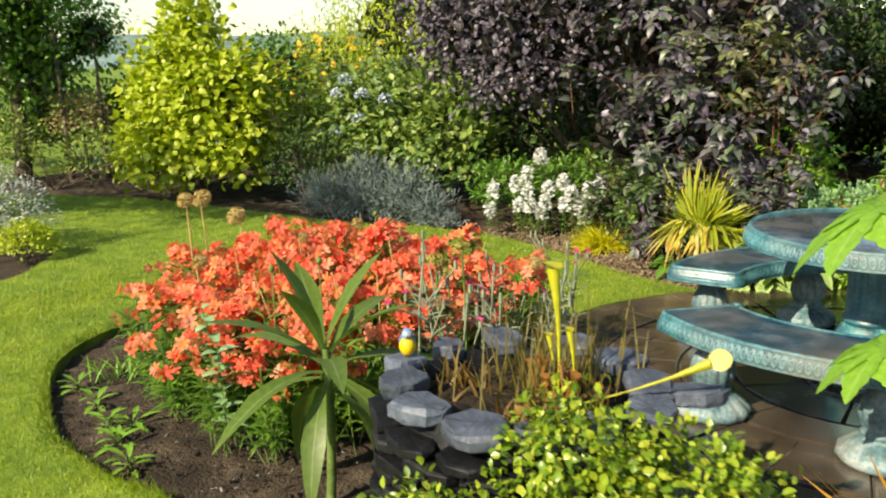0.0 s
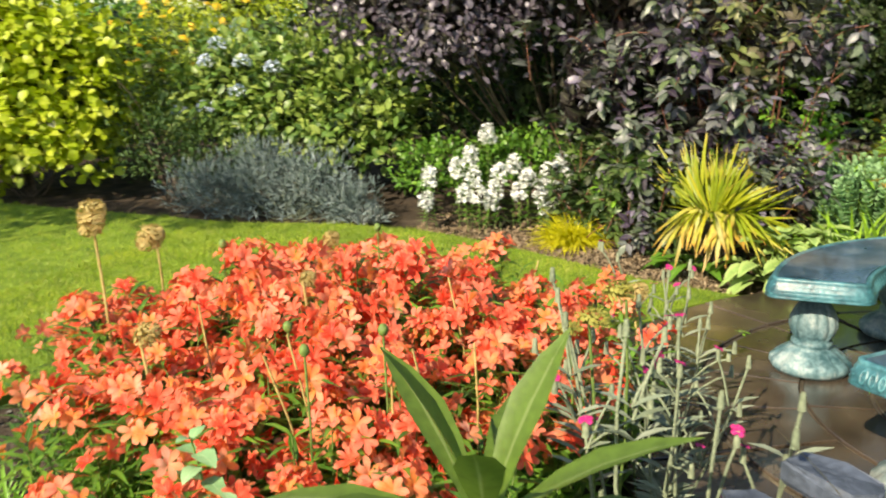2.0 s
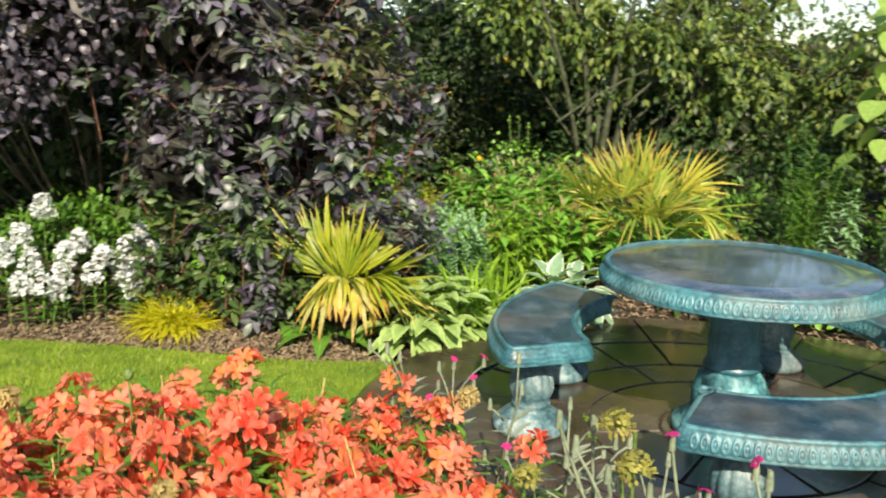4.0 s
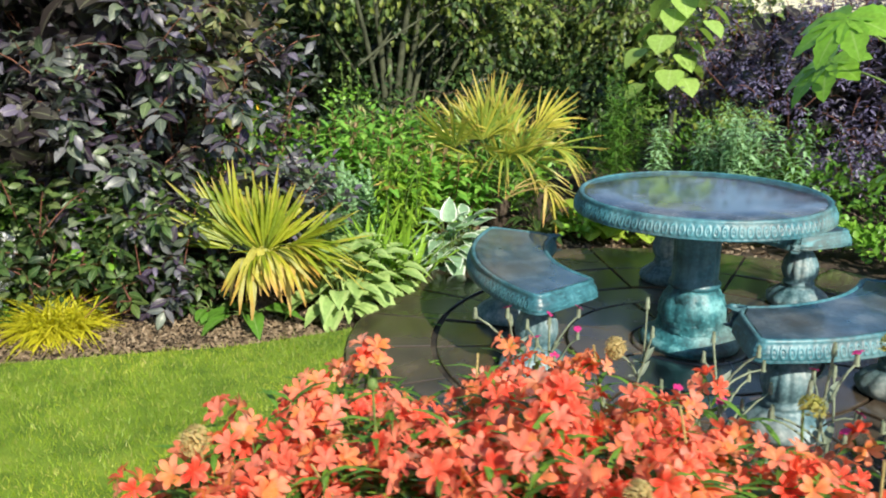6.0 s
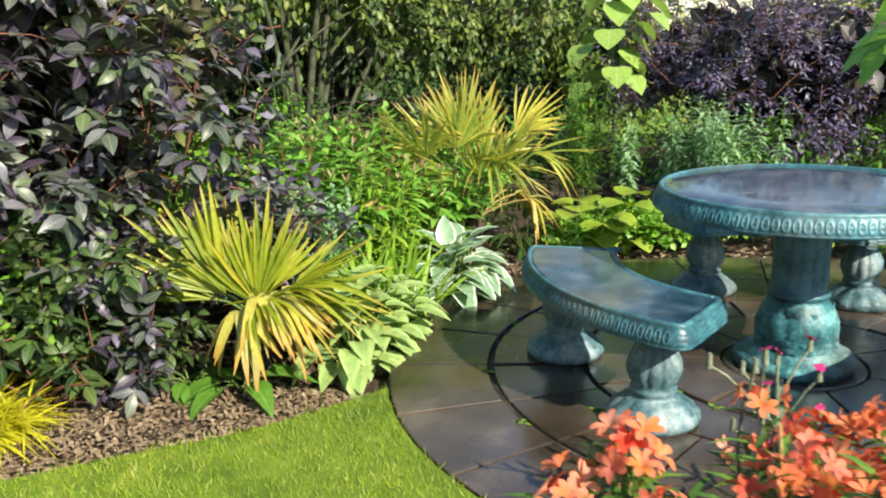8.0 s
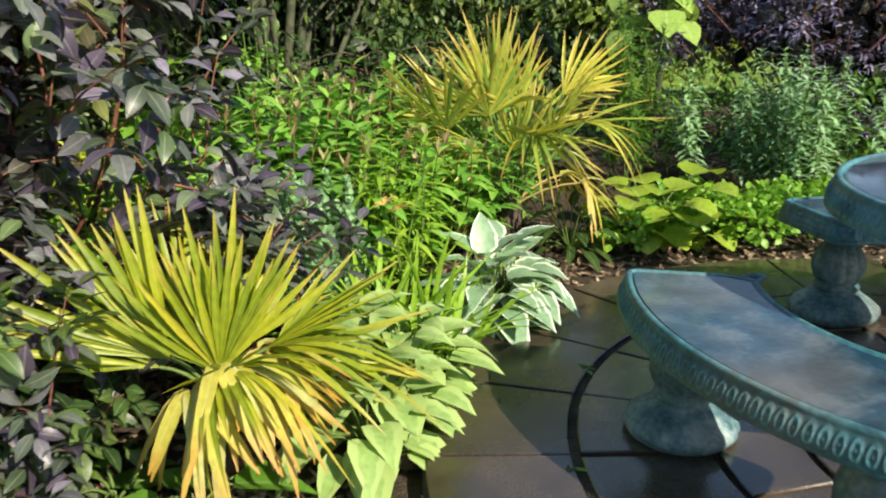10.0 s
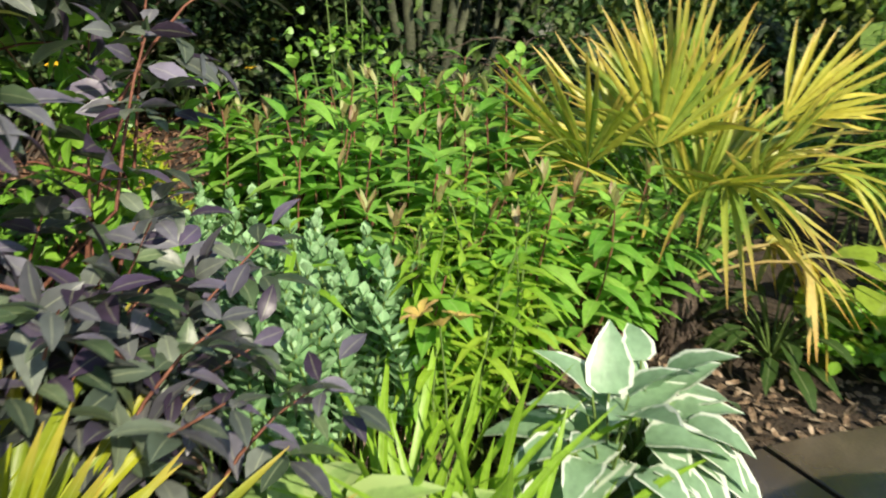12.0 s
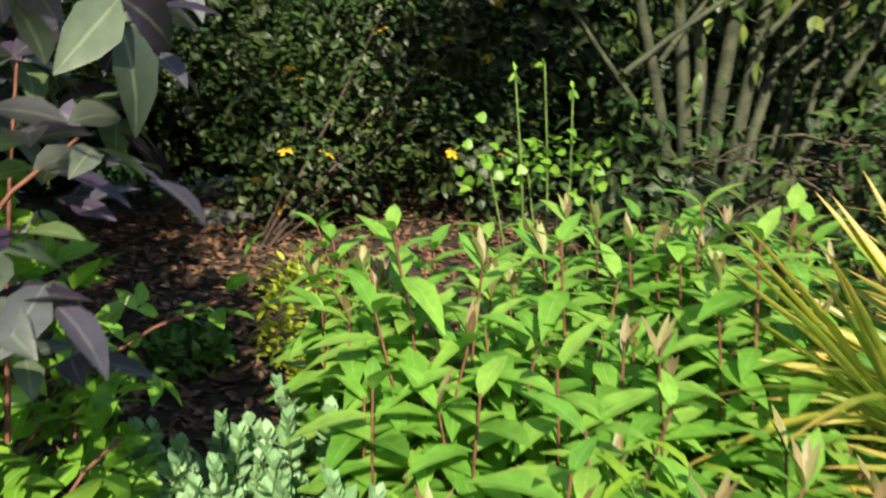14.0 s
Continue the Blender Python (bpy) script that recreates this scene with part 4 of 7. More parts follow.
# the red flowers of the island bed: a few plants, each repeated and turned
def red_plant(i):
    body = thing("red_flower_plant", (0, 0, 0), "coral-red alstroemeria plant in full flower in the island bed", "flower", "red flowers in the island bed")
    k = 12
    foot = np.c_[rng.normal(0, 0.05, (k, 2)), np.full(k, -0.08)]
    head = np.c_[np.clip(rng.normal(0, 0.1, (k, 2)), -0.16, 0.16), rng.uniform(0.31, 0.49, k)]
    green = Geo()
    for a0, b0 in zip(foot, head):
        line = arc_line(a0, b0, 0.02, 5, (rng.normal(), rng.normal(), 0))
        part("stem", tube(Geo(), line, 0.003, 4, 0.002), M_GREEN_STEM, body)
        m_ = 19
        t = np.linspace(0.25, 1.03, m_)
        at = np.stack([np.interp(t, np.linspace(0, 1, 5), line[:, j]) for j in range(3)], 1)
        an = np.arange(m_) * 2.4 + rng.uniform(0, 6)
        leaves(green, at, np.c_[np.cos(an), np.sin(an), np.full(m_, 0.9)], (0, 0, 1), 0.095 * rng.uniform(0.7, 1.25, m_), 0.018, LANCE, 0.25, 0.5)
        if rng.random() < 0.3:
            continue
        c = rng.integers(3, 7)
        an = rng.uniform(0, 2 * np.pi) + np.arange(c) * 6.28 / c
        out = np.c_[np.cos(an), np.sin(an), rng.uniform(0.3, 1.3, c)]
        for o in out:
            at = b0 + unit(o) * rng.uniform(0.02, 0.05)
            part("flower", flower_heads(Geo(), at[None], 6, 0.036, 0.0175, 1.6, TRUMPET, up=o * 0.9 + (0, 0, 0.3), curl=0.6), M_RED, body)
    part("foliage", green, M_STEM_LEAF, body)
    return body


FLOWERS = smooth_loop([(0.04, 3.62), (-0.28, 3.64), (-0.68, 3.76), (-0.97, 3.99), (-1.2, 4.28), (-1.3, 4.65), (-1.0, 4.96), (-0.68, 5.22), (-0.3, 5.38), (0.05, 5.4), (0.3, 5.32), (0.48, 5.08), (0.56, 4.75), (0.52, 4.4), (0.4, 4.05), (0.2, 3.75)])
plants = [red_plant(i) for i in range(5)]
used, done = [], 0
for _ in range(6000):
    x, y = rng.uniform(-1.45, 0.7), rng.uniform(3.3, 5.6)
    if inside(x, y, FLOWERS) and all((x - a_) ** 2 + (y - b_) ** 2 > 0.15**2 for a_, b_ in used):
        used.append((x, y))
        high = max(0.0, 1 - math.hypot(x + 0.35, y - 4.6) / 1.1)
        mound = 0.04 * high
        place = pose(x, y, mound - 0.01, rng.uniform(-6, 6), rng.uniform(-6, 6), rng.uniform(0, 360))
        if done < 5:
            plants[done].matrix_basis = place
        else:
            copy_thing(plants[done % 5], place @ Matrix.Diagonal((1.05, 1.05, 0.86 + 0.48 * high + rng.uniform(-0.1, 0.12), 1.0)))
        done += 1


def allium(x, y, z, size, mat=M_STRAW, stem=M_STRAW_STEM, label="round straw-coloured allium seed head on a dry stem", k=260):
    body = thing("allium", (x, y, -0.02), label, "flower", "allium seed heads")
    part("stem", tube(Geo(), arc_line((0, 0, 0), (rng.normal(0, 0.02), rng.normal(0, 0.02), z), 0.02, 5, (1, 0, 0)), 0.005, 6, 0.004), stem, body)
    out = sphere_points(k, -1 if k > 200 else -0.1)
    geo = Geo()
    leaves(geo, out * size * 0.08 + (0, 0, z), out, np.roll(out, 1, 1), size * rng.uniform(0.8, 1.05, k), 0.0025, ((0, 1), (1, 0.6)), 0, 0)
    leaves(geo, out * size * 0.85 + (0, 0, z), np.roll(out, 1, 1) + out * 0.3, out, size * 0.32, size * 0.2, SMALL, 0.2, 0.1)
    part("head", geo, mat, body)


for x, y, z, s in ((-1.45, 4.77, 0.75, 0.055), (-1.21, 4.8, 0.66, 0.055), (-0.92, 4.2, 0.86, 0.04), (-0.65, 5.2, 0.6, 0.035), (-0.5, 3.9, 0.66, 0.035), (0.6, 5.0, 0.55, 0.035), (-0.25, 4.3, 0.72, 0.025)):
    allium(x, y, z, s)


for x, y, z, s in ((0.645, 4.235, 0.77, 0.042), (0.61, 4.1, 0.74, 0.042), (0.5, 4.35, 0.62, 0.036)):
    allium(x, y, z, s, M_UMBEL, M_GREEN_STEM, "loose yellow-green domed seed head on a green stem", 110)
for x, y, z in ((-0.02, 3.82, 0.7), (-0.2, 4.05, 0.66), (0.12, 3.95, 0.72), (-0.7, 4.5, 0.74), (-0.35, 4.95, 0.72)):
    body = thing("poppy", (x, y, -0.03), "green poppy seed pod on a thin upright stem", "flower", "poppy pods among the red flowers")
    part("stem", tube(Geo(), arc_line((0, 0, 0), (0.02, 0.01, z), 0.015, 5, (1, 0, 0)), 0.0035, 5, 0.003), M_GREEN_STEM, body)
    part("pod", lump(Geo(), (0.02, 0.01, z + 0.012), (0.013, 0.013, 0.016), x * 9, 0.1, 0, 6), M_GREEN_STEM, body)
for i in range(14):
    x, y = rng.uniform(-1.0, 0.4), rng.uniform(3.7, 5.1)
    if not inside(x, y, FLOWERS):
        continue
    body = thing("dry_stem", (x, y, -0.03), "leaning straw-coloured dry flower stem", "plant", "dry stems among the red flowers")
    part("stem", tube(Geo(), arc_line((0, 0, 0), (rng.normal(0, 0.1), rng.normal(0, 0.1), rng.uniform(0.5, 0.72)), 0.02, 5, (1, 0, 0)), 0.004, 5, 0.003), M_STRAW_STEM, body)


def lychnis(feet, label, tall=0.6):
    """Felted grey branching stems with magenta flowers."""
    body = thing("rose_campion", (*np.mean(feet, 0), -0.02), label, "flower", "rose campions at the bed edge")
    o = np.array(body.location)
    grey = Geo()
    for fx, fy in feet:
        top = np.array([fx + rng.normal(0, 0.1), fy + rng.normal(0, 0.1), tall * rng.uniform(0.75, 1.05)])
        a0 = np.array([fx, fy, -0.02])
        line = arc_line(a0, top, 0.02, 6, (rng.normal(), rng.normal(), 0))
        rods = Geo()
        tube(rods, line - o, 0.005, 6, 0.0038)
        ends = [top]
        for _ in range(5):
            t = rng.uniform(0.35, 0.85)
            j = a0 * (1 - t) + top * t
            e = j + unit(np.array([rng.normal(), rng.normal(), 1.3])) * rng.uniform(0.1, 0.2)
            tube(rods, arc_line(j, e, 0.015, 4) - o, 0.0038, 5, 0.0032)
            ends.append(e)
            leaves(grey, (j - o)[None].repeat(2, 0), [(1, 0.2, 0.7), (-1, -0.2, 0.7)], (0, 0, 1), 0.09, 0.026, LANCE, 0.3, 0.2)
        for i, e in enumerate(ends):
            tube(rods, np.array([e - (0, 0, 0.006), e + (0, 0, 0.008), e + (0, 0, 0.022), e + (0, 0, 0.03)]) - o, 0.0085, 6, 0.005)
            if rng.random() < 0.34:
                part("flower", flower_heads(Geo(), (e + (0, 0, 0.03) - o)[None], 5, 0.016, 0.014, 0.35), M_MAGENTA, body)
        part("stem", rods, M_GREY_STEM, body)
    k = 40
    an = rng.uniform(0, 2 * np.pi, k)
    base = np.array(feet)[rng.integers(0, len(feet), k)]
    leaves(grey, np.c_[base, np.full(k, 0.0)] - o, np.c_[np.cos(an), np.sin(an), rng.uniform(0.4, 1.4, k)], (0, 0, 1), rng.uniform(0.08, 0.14, k), 0.03, OVAL, 0.3, 0.3)
    part("foliage", grey, M_FELT, body)


lychnis([(0.62, 5.18), (0.68, 5.28), (0.72, 5.1), (0.58, 5.3)], "grey felted rose campion with magenta flowers beside the paving", 0.56)
lychnis([(0.7, 4.1), (0.76, 4.28), (0.66, 4.0), (0.82, 4.18), (0.74, 4.4)], "grey felted rose campion with magenta flowers near the raised pond", 0.78)
lychnis([(0.9, 3.85), (0.82, 3.8), (0.98, 3.95)], "grey felted rose campion with magenta flowers behind the raised pond", 0.82)
lychnis([(0.74, 4.6), (0.68, 4.72), (0.78, 4.52)], "grey felted rose campion among the red flowers", 0.55)

# the long-leaved plant at the front of the bed
body = thing("long_leaved_plant", (0.53, 3.52, -0.03), "single-stemmed plant with a rosette of long lance-shaped green leaves", "plant")
part("stem", tube(Geo(), arc_line((0, 0, -0.02), (0.01, 0.0, 0.56), 0.01, 6, (1, 0, 0)), 0.018, 8, 0.014), M_GREEN_STEM, body)
for i in range(18):
    an, el = 2.399 * i + 0.4, math.radians(-24 + 5.6 * i)
    way = np.array([math.cos(an) * math.cos(el), math.sin(an) * math.cos(el), math.sin(el)])
    size = 0.5 - 0.12 * abs(i - 8) / 9
    part("leaf", leaves(Geo(), (way * 0.015 + (0, 0, 0.42 + 0.008 * i))[None], way, (0, 0, 1.0) - 0.4 * way, size, 0.085, ((0, 0.22), (0.2, 0.5), (0.4, 0.85), (0.6, 1.0), (0.82, 0.62), (1, 0.03)), 0.3, 0.75 - 0.035 * i), M_ECHIUM, body)

leafy_stems("honeywort", "blue-grey honeywort stem with rounded leaves among the red flowers", "plant", [((-0.1, 3.62, 0), (-0.14, 3.58, 0.56)), ((-0.02, 3.6, 0), (0.0, 3.52, 0.46))], 0.07, 0.05, M_SEDUM, 0.035, 2, OVAL, el=0.6)
tuft("grass_tuft", "small pale green tuft of narrow leaves on bare soil", "grass", (-1.15, 3.9, -0.03), 40, 0.24, 0.009, M_FRESH, 0.4, 0.4)
for i, (x, y) in enumerate([(-0.7, 3.5), (-0.5, 3.4), (-0.95, 3.62), (-0.3, 3.3), (-0.6, 3.55), (-1.2, 3.7)]):
    rosette("seedling", "small bright green seedling on bare soil", "plant", (x, y, -0.045), [(5, 35, 0.03, 0.08, 0.026, 0.3), (5, 70, 0.05, 0.1, 0.028, 0.3)], M_FRESH, OVAL, seed=30 + i)
tuft("bronze_grass", "orange and straw-coloured tuft of dry strap leaves by the pond", "grass", (2.38, 3.68, 0.0), 75, 0.6, 0.024, M_BRONZE, 0.4, 0.4)
tuft("grass_tuft", "thin pale green and straw grass tuft by the paving", "grass", (2.14, 3.6, 0.0), 40, 0.4, 0.009, M_UMBEL, 0.4, 0.4)

geo_lobes = [(1.66, 3.08, 0.5, 0.2, 0.18, 0.25), (1.93, 3.14, 0.44, 0.24, 0.18, 0.24), (1.42, 2.86, 0.36, 0.22, 0.14, 0.2), (1.78, 2.87, 0.38, 0.28, 0.2, 0.24), (2.08, 3.06, 0.32, 0.2, 0.18, 0.22)]
shrub("low_shrub", "low bushy shrub with small glossy yellow-green leaves", "shrub", geo_lobes, 10500, 0.027, 0.0175, leaf_material("small_glossy_leaf", [(0.07, 0.16, 0.012), (0.17, 0.29, 0.02), (0.32, 0.42, 0.03), (0.46, 0.52, 0.06)], 0.3, 0.28), OVAL, low=-0.6, twigs=40, radius=0.005, shell=(0.6, 1.0), clump=11, near=0.022)


def slate_slab(rx, ry, h, seed):
    """A flat riven slate of uneven outline with broken edges."""
    r = np.random.default_rng(seed)
    k = 9
    an = np.linspace(0, 2 * np.pi, k, endpoint=False) + r.normal(0, 0.16, k)
    c_, s_ = np.cos(an), np.sin(an)
    rad = r.uniform(0.82, 1.12, k) / np.maximum(np.abs(c_) ** 4 + np.abs(s_) ** 4, 1e-3) ** 0.25
    rows = []
    for z, grow in ((-1.0, 0.93), (-0.6, 1.0), (0.5, 1.02), (0.8, 0.97), (1.0, 0.88)):
        g_ = grow + r.normal(0, 0.02, k)
        rows.append(np.c_[rx * rad * g_ * c_, ry * rad * g_ * s_, np.full(k, z * h / 2) + r.normal(0, 0.07 * h, k)])
    v = np.concatenate(rows + [[[0, 0, -h / 2], [0, 0, h / 2]]])
    q = [(i * k + j, i * k + (j + 1) % k, (i + 1) * k + (j + 1) % k, (i + 1) * k + j) for i in range(4) for j in range(k)]
    t = [(5 * k, (j + 1) % k, j) for j in range(k)] + [(5 * k + 1, 4 * k + j, 4 * k + (j + 1) % k) for j in range(k)]
    return Geo().add(v, q, t)


# ---- the raised pond of stacked slates and its things ----
PX, PY, PZ = 1.33, 3.43, 0.6
pond = part("pond_water", lathe(Geo(), [(0.33, PZ - 0.1), (0.33, PZ - 0.075)], 40), M_WATER)
pond.location = (PX, PY, 0)
tagged(pond, "dark still water of a small raised round pond", kind="structure")
geo = Geo()
for i in range(40):
    an, r = 2.4 * i, 0.042 * math.sqrt(i)
    lump(geo, (r * math.cos(an), r * math.sin(an), 0), (0.055, 0.05, 0.022), i, 0.4, 0, 6)
moss = tagged(part("pond_moss", geo, rough_material("bog_moss", [(0.3, (0.012, 0.009, 0.005)), (0.55, (0.03, 0.018, 0.009)), (0.75, (0.06, 0.045, 0.015))], 16.0, 0.9, 120.0, 1.0)), "red-brown bog moss filling the raised pond", "moss", kind="stuff")
moss.location = (PX, PY, PZ - 0.075)
wall = tagged(thing("pond_wall", (PX, PY, 0), "raised round pond wall of dry-stacked dark slates", ""), kind="structure")
part("lining", lathe(Geo(), [(0.34, -0.08), (0.34, PZ - 0.02), (0.325, PZ - 0.02), (0.325, PZ - 0.09)], 40, closed=False), M_SLATE_BLACK, wall)
z, course = -0.03, 0
while z < PZ - 0.08:
    h = rng.uniform(0.026, 0.046)
    for i in range(11):
        an = 2 * np.pi * (i + 0.5 * (course % 2)) / 11 + rng.normal(0, 0.05)
        s = part("slate", slate_slab(rng.uniform(0.085, 0.12), 0.06, h * 0.95, course * 11 + i), M_SLATE_BLACK, wall, smooth=False)
        s.matrix_basis = pose(0.36 * math.cos(an), 0.36 * math.sin(an), z + h / 2, rng.uniform(-4, 4), rng.uniform(-4, 4), math.degrees(an) + 90 + rng.uniform(-9, 9))
    z += h
    course += 1
STONES = ((1.2, 3.13, 0.088, 0.072, -14), (1.38, 3.11, 0.088, 0.07, 12), (1.04, 3.27, 0.075, 0.06, 50), (0.95, 3.42, 0.062, 0.055, 80), (0.99, 3.6, 0.08, 0.055, 120), (1.12, 3.74, 0.09, 0.06, 150), (1.32, 3.8, 0.085, 0.06, 5), (1.51, 3.74, 0.09, 0.06, -30),
          (1.66, 3.58, 0.09, 0.065, -65), (1.72, 3.42, 0.08, 0.06, -85), (1.63, 3.25, 0.085, 0.06, 50), (1.53, 3.16, 0.07, 0.055, 30), (1.78, 3.6, 0.08, 0.06, 20))
for i, (x, y, rx, ry, turn) in enumerate(STONES):
    s = part("slate_stone", slate_slab(rx, ry, 0.045, 300 + i), M_SLATE, smooth=False)
    s.matrix_basis = pose(x, y, PZ - 0.015 + rng.uniform(-0.006, 0.006), rng.uniform(-7, 7), rng.uniform(-7, 7), turn)
    tagged(s, "flat blue-grey slate stone capping the raised pond", "stone", "stones round the pond")


def paint(name, colour, rough=0.35):
    m, nt, b, link = material(name)
    n = tex(nt, 40.0)
    r = ramp(nt, [(0.3, tuple(0.8 * c for c in colour)), (0.7, colour)])
    link(n.outputs[0], r.inputs[0])
    link(r.outputs[0], b.inputs["Base Color"])
    b.inputs["Roughness"].default_value = rough
    return m


# a small painted bird ornament, one mesh in several colours
geo = Geo()
cut = []
for c, rad in (((0, 0, 0.045), (0.036, 0.033, 0.042)), ((0, 0.022, 0.062), (0.036, 0.028, 0.042)), ((0, -0.004, 0.098), (0.025, 0.025, 0.022)), ((0, 0.0, 0.11), (0.021, 0.021, 0.014)), ((0, -0.03, 0.095), (0.004, 0.012, 0.004)), ((0, 0.07, 0.03), (0.012, 0.045, 0.008))):
    lump(geo, c, rad, len(cut) + 2, 0.03, 0, 8)
    cut.append(8 * 16)
bird = part("bird_ornament", geo, [paint("ornament_yellow", (0.8, 0.55, 0.02)), paint("ornament_blue", (0.08, 0.16, 0.35)), paint("ornament_grey", (0.3, 0.37, 0.45)), paint("ornament_pale_blue", (0.15, 0.3, 0.6)), paint("ornament_black", (0.02, 0.02, 0.025)), paint("ornament_tail", (0.07, 0.12, 0.25))])
bird.data.polygons.foreach_set("material_index", np.repeat(np.arange(6), cut).astype(np.int32))
bird.matrix_basis = pose(0.955, 3.42, PZ + 0.006, 0, 0, 40) @ Matrix.Scale(0.72, 4)
tagged(bird, "painted blue-grey and yellow bird ornament on a slate stone", "ornament")


def pitcher(name, foot, head, mouth, mat, label, face=None, group="pitcher plants in the pond"):
    """A trumpet-shaped pitcher with a flared mouth and a hood."""
    body = thing(name, foot, label, "plant", group)
    head = np.asarray(head, float) - foot
    line = arc_line((0, 0, 0), head, 0.015, 8, (1, 0, 0))
    geo = Geo()
    rad = np.array([0.16, 0.18, 0.21, 0.26, 0.34, 0.48, 0.8, 1.2]) * mouth
    d = unit(head)
    s = unit(np.cross(d, (0.2, 1, 0.1)))
    u = np.cross(s, d)
    an = np.linspace(0, 2 * np.pi, 14, endpoint=False)
    v = line[:, None] + rad[:, None, None] * (np.cos(an)[None, :, None] * s + np.sin(an)[None, :, None] * u)
    geo.add(v, [(i * 14 + j, i * 14 + (j + 1) % 14, (i + 1) * 14 + (j + 1) % 14, (i + 1) * 14 + j) for i in range(7) for j in range(14)], edge=np.ones(v.shape[0] * v.shape[1]), along=np.repeat(np.linspace(0, 1, 8), 14))
    part("trumpet", geo, mat, body)
    if face:
        part("hood", leaves(Geo(), (line[-1] - d * mouth * 0.3)[None], d, face, mouth * 5.0, mouth * 4.6, ((0, 0.3), (0.12, 0.7), (0.32, 0.95), (0.55, 1.0), (0.78, 0.8), (0.93, 0.45), (1, 0.1)), 0.2, 0.15), M_LID, body, "pale yellow rounded hood")
        return
    part("hood", leaves(Geo(), (line[-1] - s * mouth * 1.1)[None], d * 0.5 + s, d - s * 0.4, mouth * 4.0, mouth * 3.8, HEART, 0.25, 0.2), mat, body)


pitcher("pitcher_plant", (1.48, 3.36, PZ - 0.08), (1.45, 3.4, 0.945), 0.015, M_TRUMPET, "tall yellow-green trumpet pitcher standing in the pond")
pitcher("pitcher_plant", (1.51, 3.38, PZ - 0.08), (1.5, 3.4, 0.78), 0.008, M_TRUMPET, "slender yellow-green trumpet pitcher standing in the pond")
pitcher("pitcher_plant", (1.45, 3.39, PZ - 0.08), (1.43, 3.42, 0.75), 0.007, M_TRUMPET, "slender yellow-green trumpet pitcher standing in the pond")
pitcher("pitcher_plant", (1.52, 3.41, PZ - 0.03), (1.84, 3.53, 0.71), 0.0125, M_TRUMPET, "yellow trumpet pitcher leaning low over the stones", (0.35, -0.85, 0.45))
for i in range(16):
    x, y = rng.normal(1.49, 0.06), rng.normal(3.36, 0.05)
    pitcher("pitcher_plant", (x, y, PZ - 0.08), (x + rng.normal(0, 0.04), y + rng.normal(0, 0.04), PZ + rng.uniform(-0.01, 0.1)), 0.007, M_TRUMPET_BROWN, "short orange-brown old pitcher in the pond")
tuft("pond_rush", "upright yellow-green rushes in the pond", "plant", (1.36, 3.46, PZ - 0.08), 70, 0.3, 0.006, M_RUSH, 0.14, 0.12, 0.1)
tuft("pond_rush", "slender bronze rushes at the back of the pond", "plant", (1.42, 3.55, PZ - 0.08), 70, 0.32, 0.006, M_RUSH, 0.13, 0.12, 0.09)
tuft("pond_rush", "orange-brown dry rushes in the pond", "plant", (1.46, 3.33, PZ - 0.08), 90, 0.17, 0.011, M_ORANGE_GRASS, 0.4, 0.35, 0.06)
tuft("pond_rush", "brown dry rushes beside the bird ornament", "plant", (1.14, 3.45, PZ - 0.08), 50, 0.16, 0.011, M_ORANGE_GRASS, 0.4, 0.3, 0.05)


# ---- patio, table and benches ----
disc = tagged(part("paving_bed", lathe(Geo(), [(1.63, -0.07), (1.63, -0.014)], 64), M_MORTAR), "sandy mortar bed between paving slabs", kind="structure")
disc.location = (CX, CY, 0)
patio = thing("paving", (CX, CY, 0), "circular patio of dark wet stone slabs with sandy joints", "")
tagged(patio, kind="structure")


def slab(r0, r1, a0, a1, turn):
    """A ring-shaped slab with rounded-off arrises and slightly uneven top."""
    k = max(int((a1 - a0) / 4), 3)
    t = np.radians(np.linspace(a0, a1, k + 1))
    geo = Geo()
    rows = []
    for inset, z in ((0.0, -0.05), (0.0, -0.003), (0.004, 0.0)):
        an = t.copy()
        an[0] += inset / max(r1, 0.1)
        an[-1] -= inset / max(r1, 0.1)
        rows.append(np.concatenate([np.stack([(r1 - inset) * np.cos(an), (r1 - inset) * np.sin(an), np.full(k + 1, z)], 1), np.stack([(r0 + inset) * np.cos(an[::-1]), (r0 + inset) * np.sin(an[::-1]), np.full(k + 1, z)], 1)]))
    m_ = 2 * (k + 1)
    v = np.concatenate(rows)
    q = [(i * m_ + j, i * m_ + (j + 1) % m_, (i + 1) * m_ + (j + 1) % m_, (i + 1) * m_ + j) for i in range(2) for j in range(m_)]
    q += [(2 * m_ + j, 2 * m_ + j + 1, 2 * m_ + m_ - 2 - j, 2 * m_ + m_ - 1 - j) for j in range(k)]
    geo.add(v, q)
    return geo


part("slab", lathe(Geo(), [(0.27, -0.05), (0.27, -0.006), (0.264, 0.0)], 40), M_SLAB, patio, smooth=False)
for r0, r1, count, first in ((0.282, 0.574, 7, 12), (0.59, 0.826, 7, 36.2), (0.842, 1.198, 21, 4.3), (1.226, 1.62, 21, 4.3)):
    gap = math.degrees(0.013 / ((r0 + r1) / 2))
    for i in range(count):
        a0 = first + 360 * i / count
        far = r1 if r1 < 1.5 or 118 < (a0 % 360) < 285 else 1.69
        s = part("slab", slab(r0, far, a0 + gap / 2, a0 + 360 / count - gap / 2, 0), M_SLAB, patio, smooth=False)
        s.matrix_basis = pose(0, 0, rng.uniform(-0.003, 0.002), rng.uniform(-0.15, 0.15), rng.uniform(-0.15, 0.15), 0)
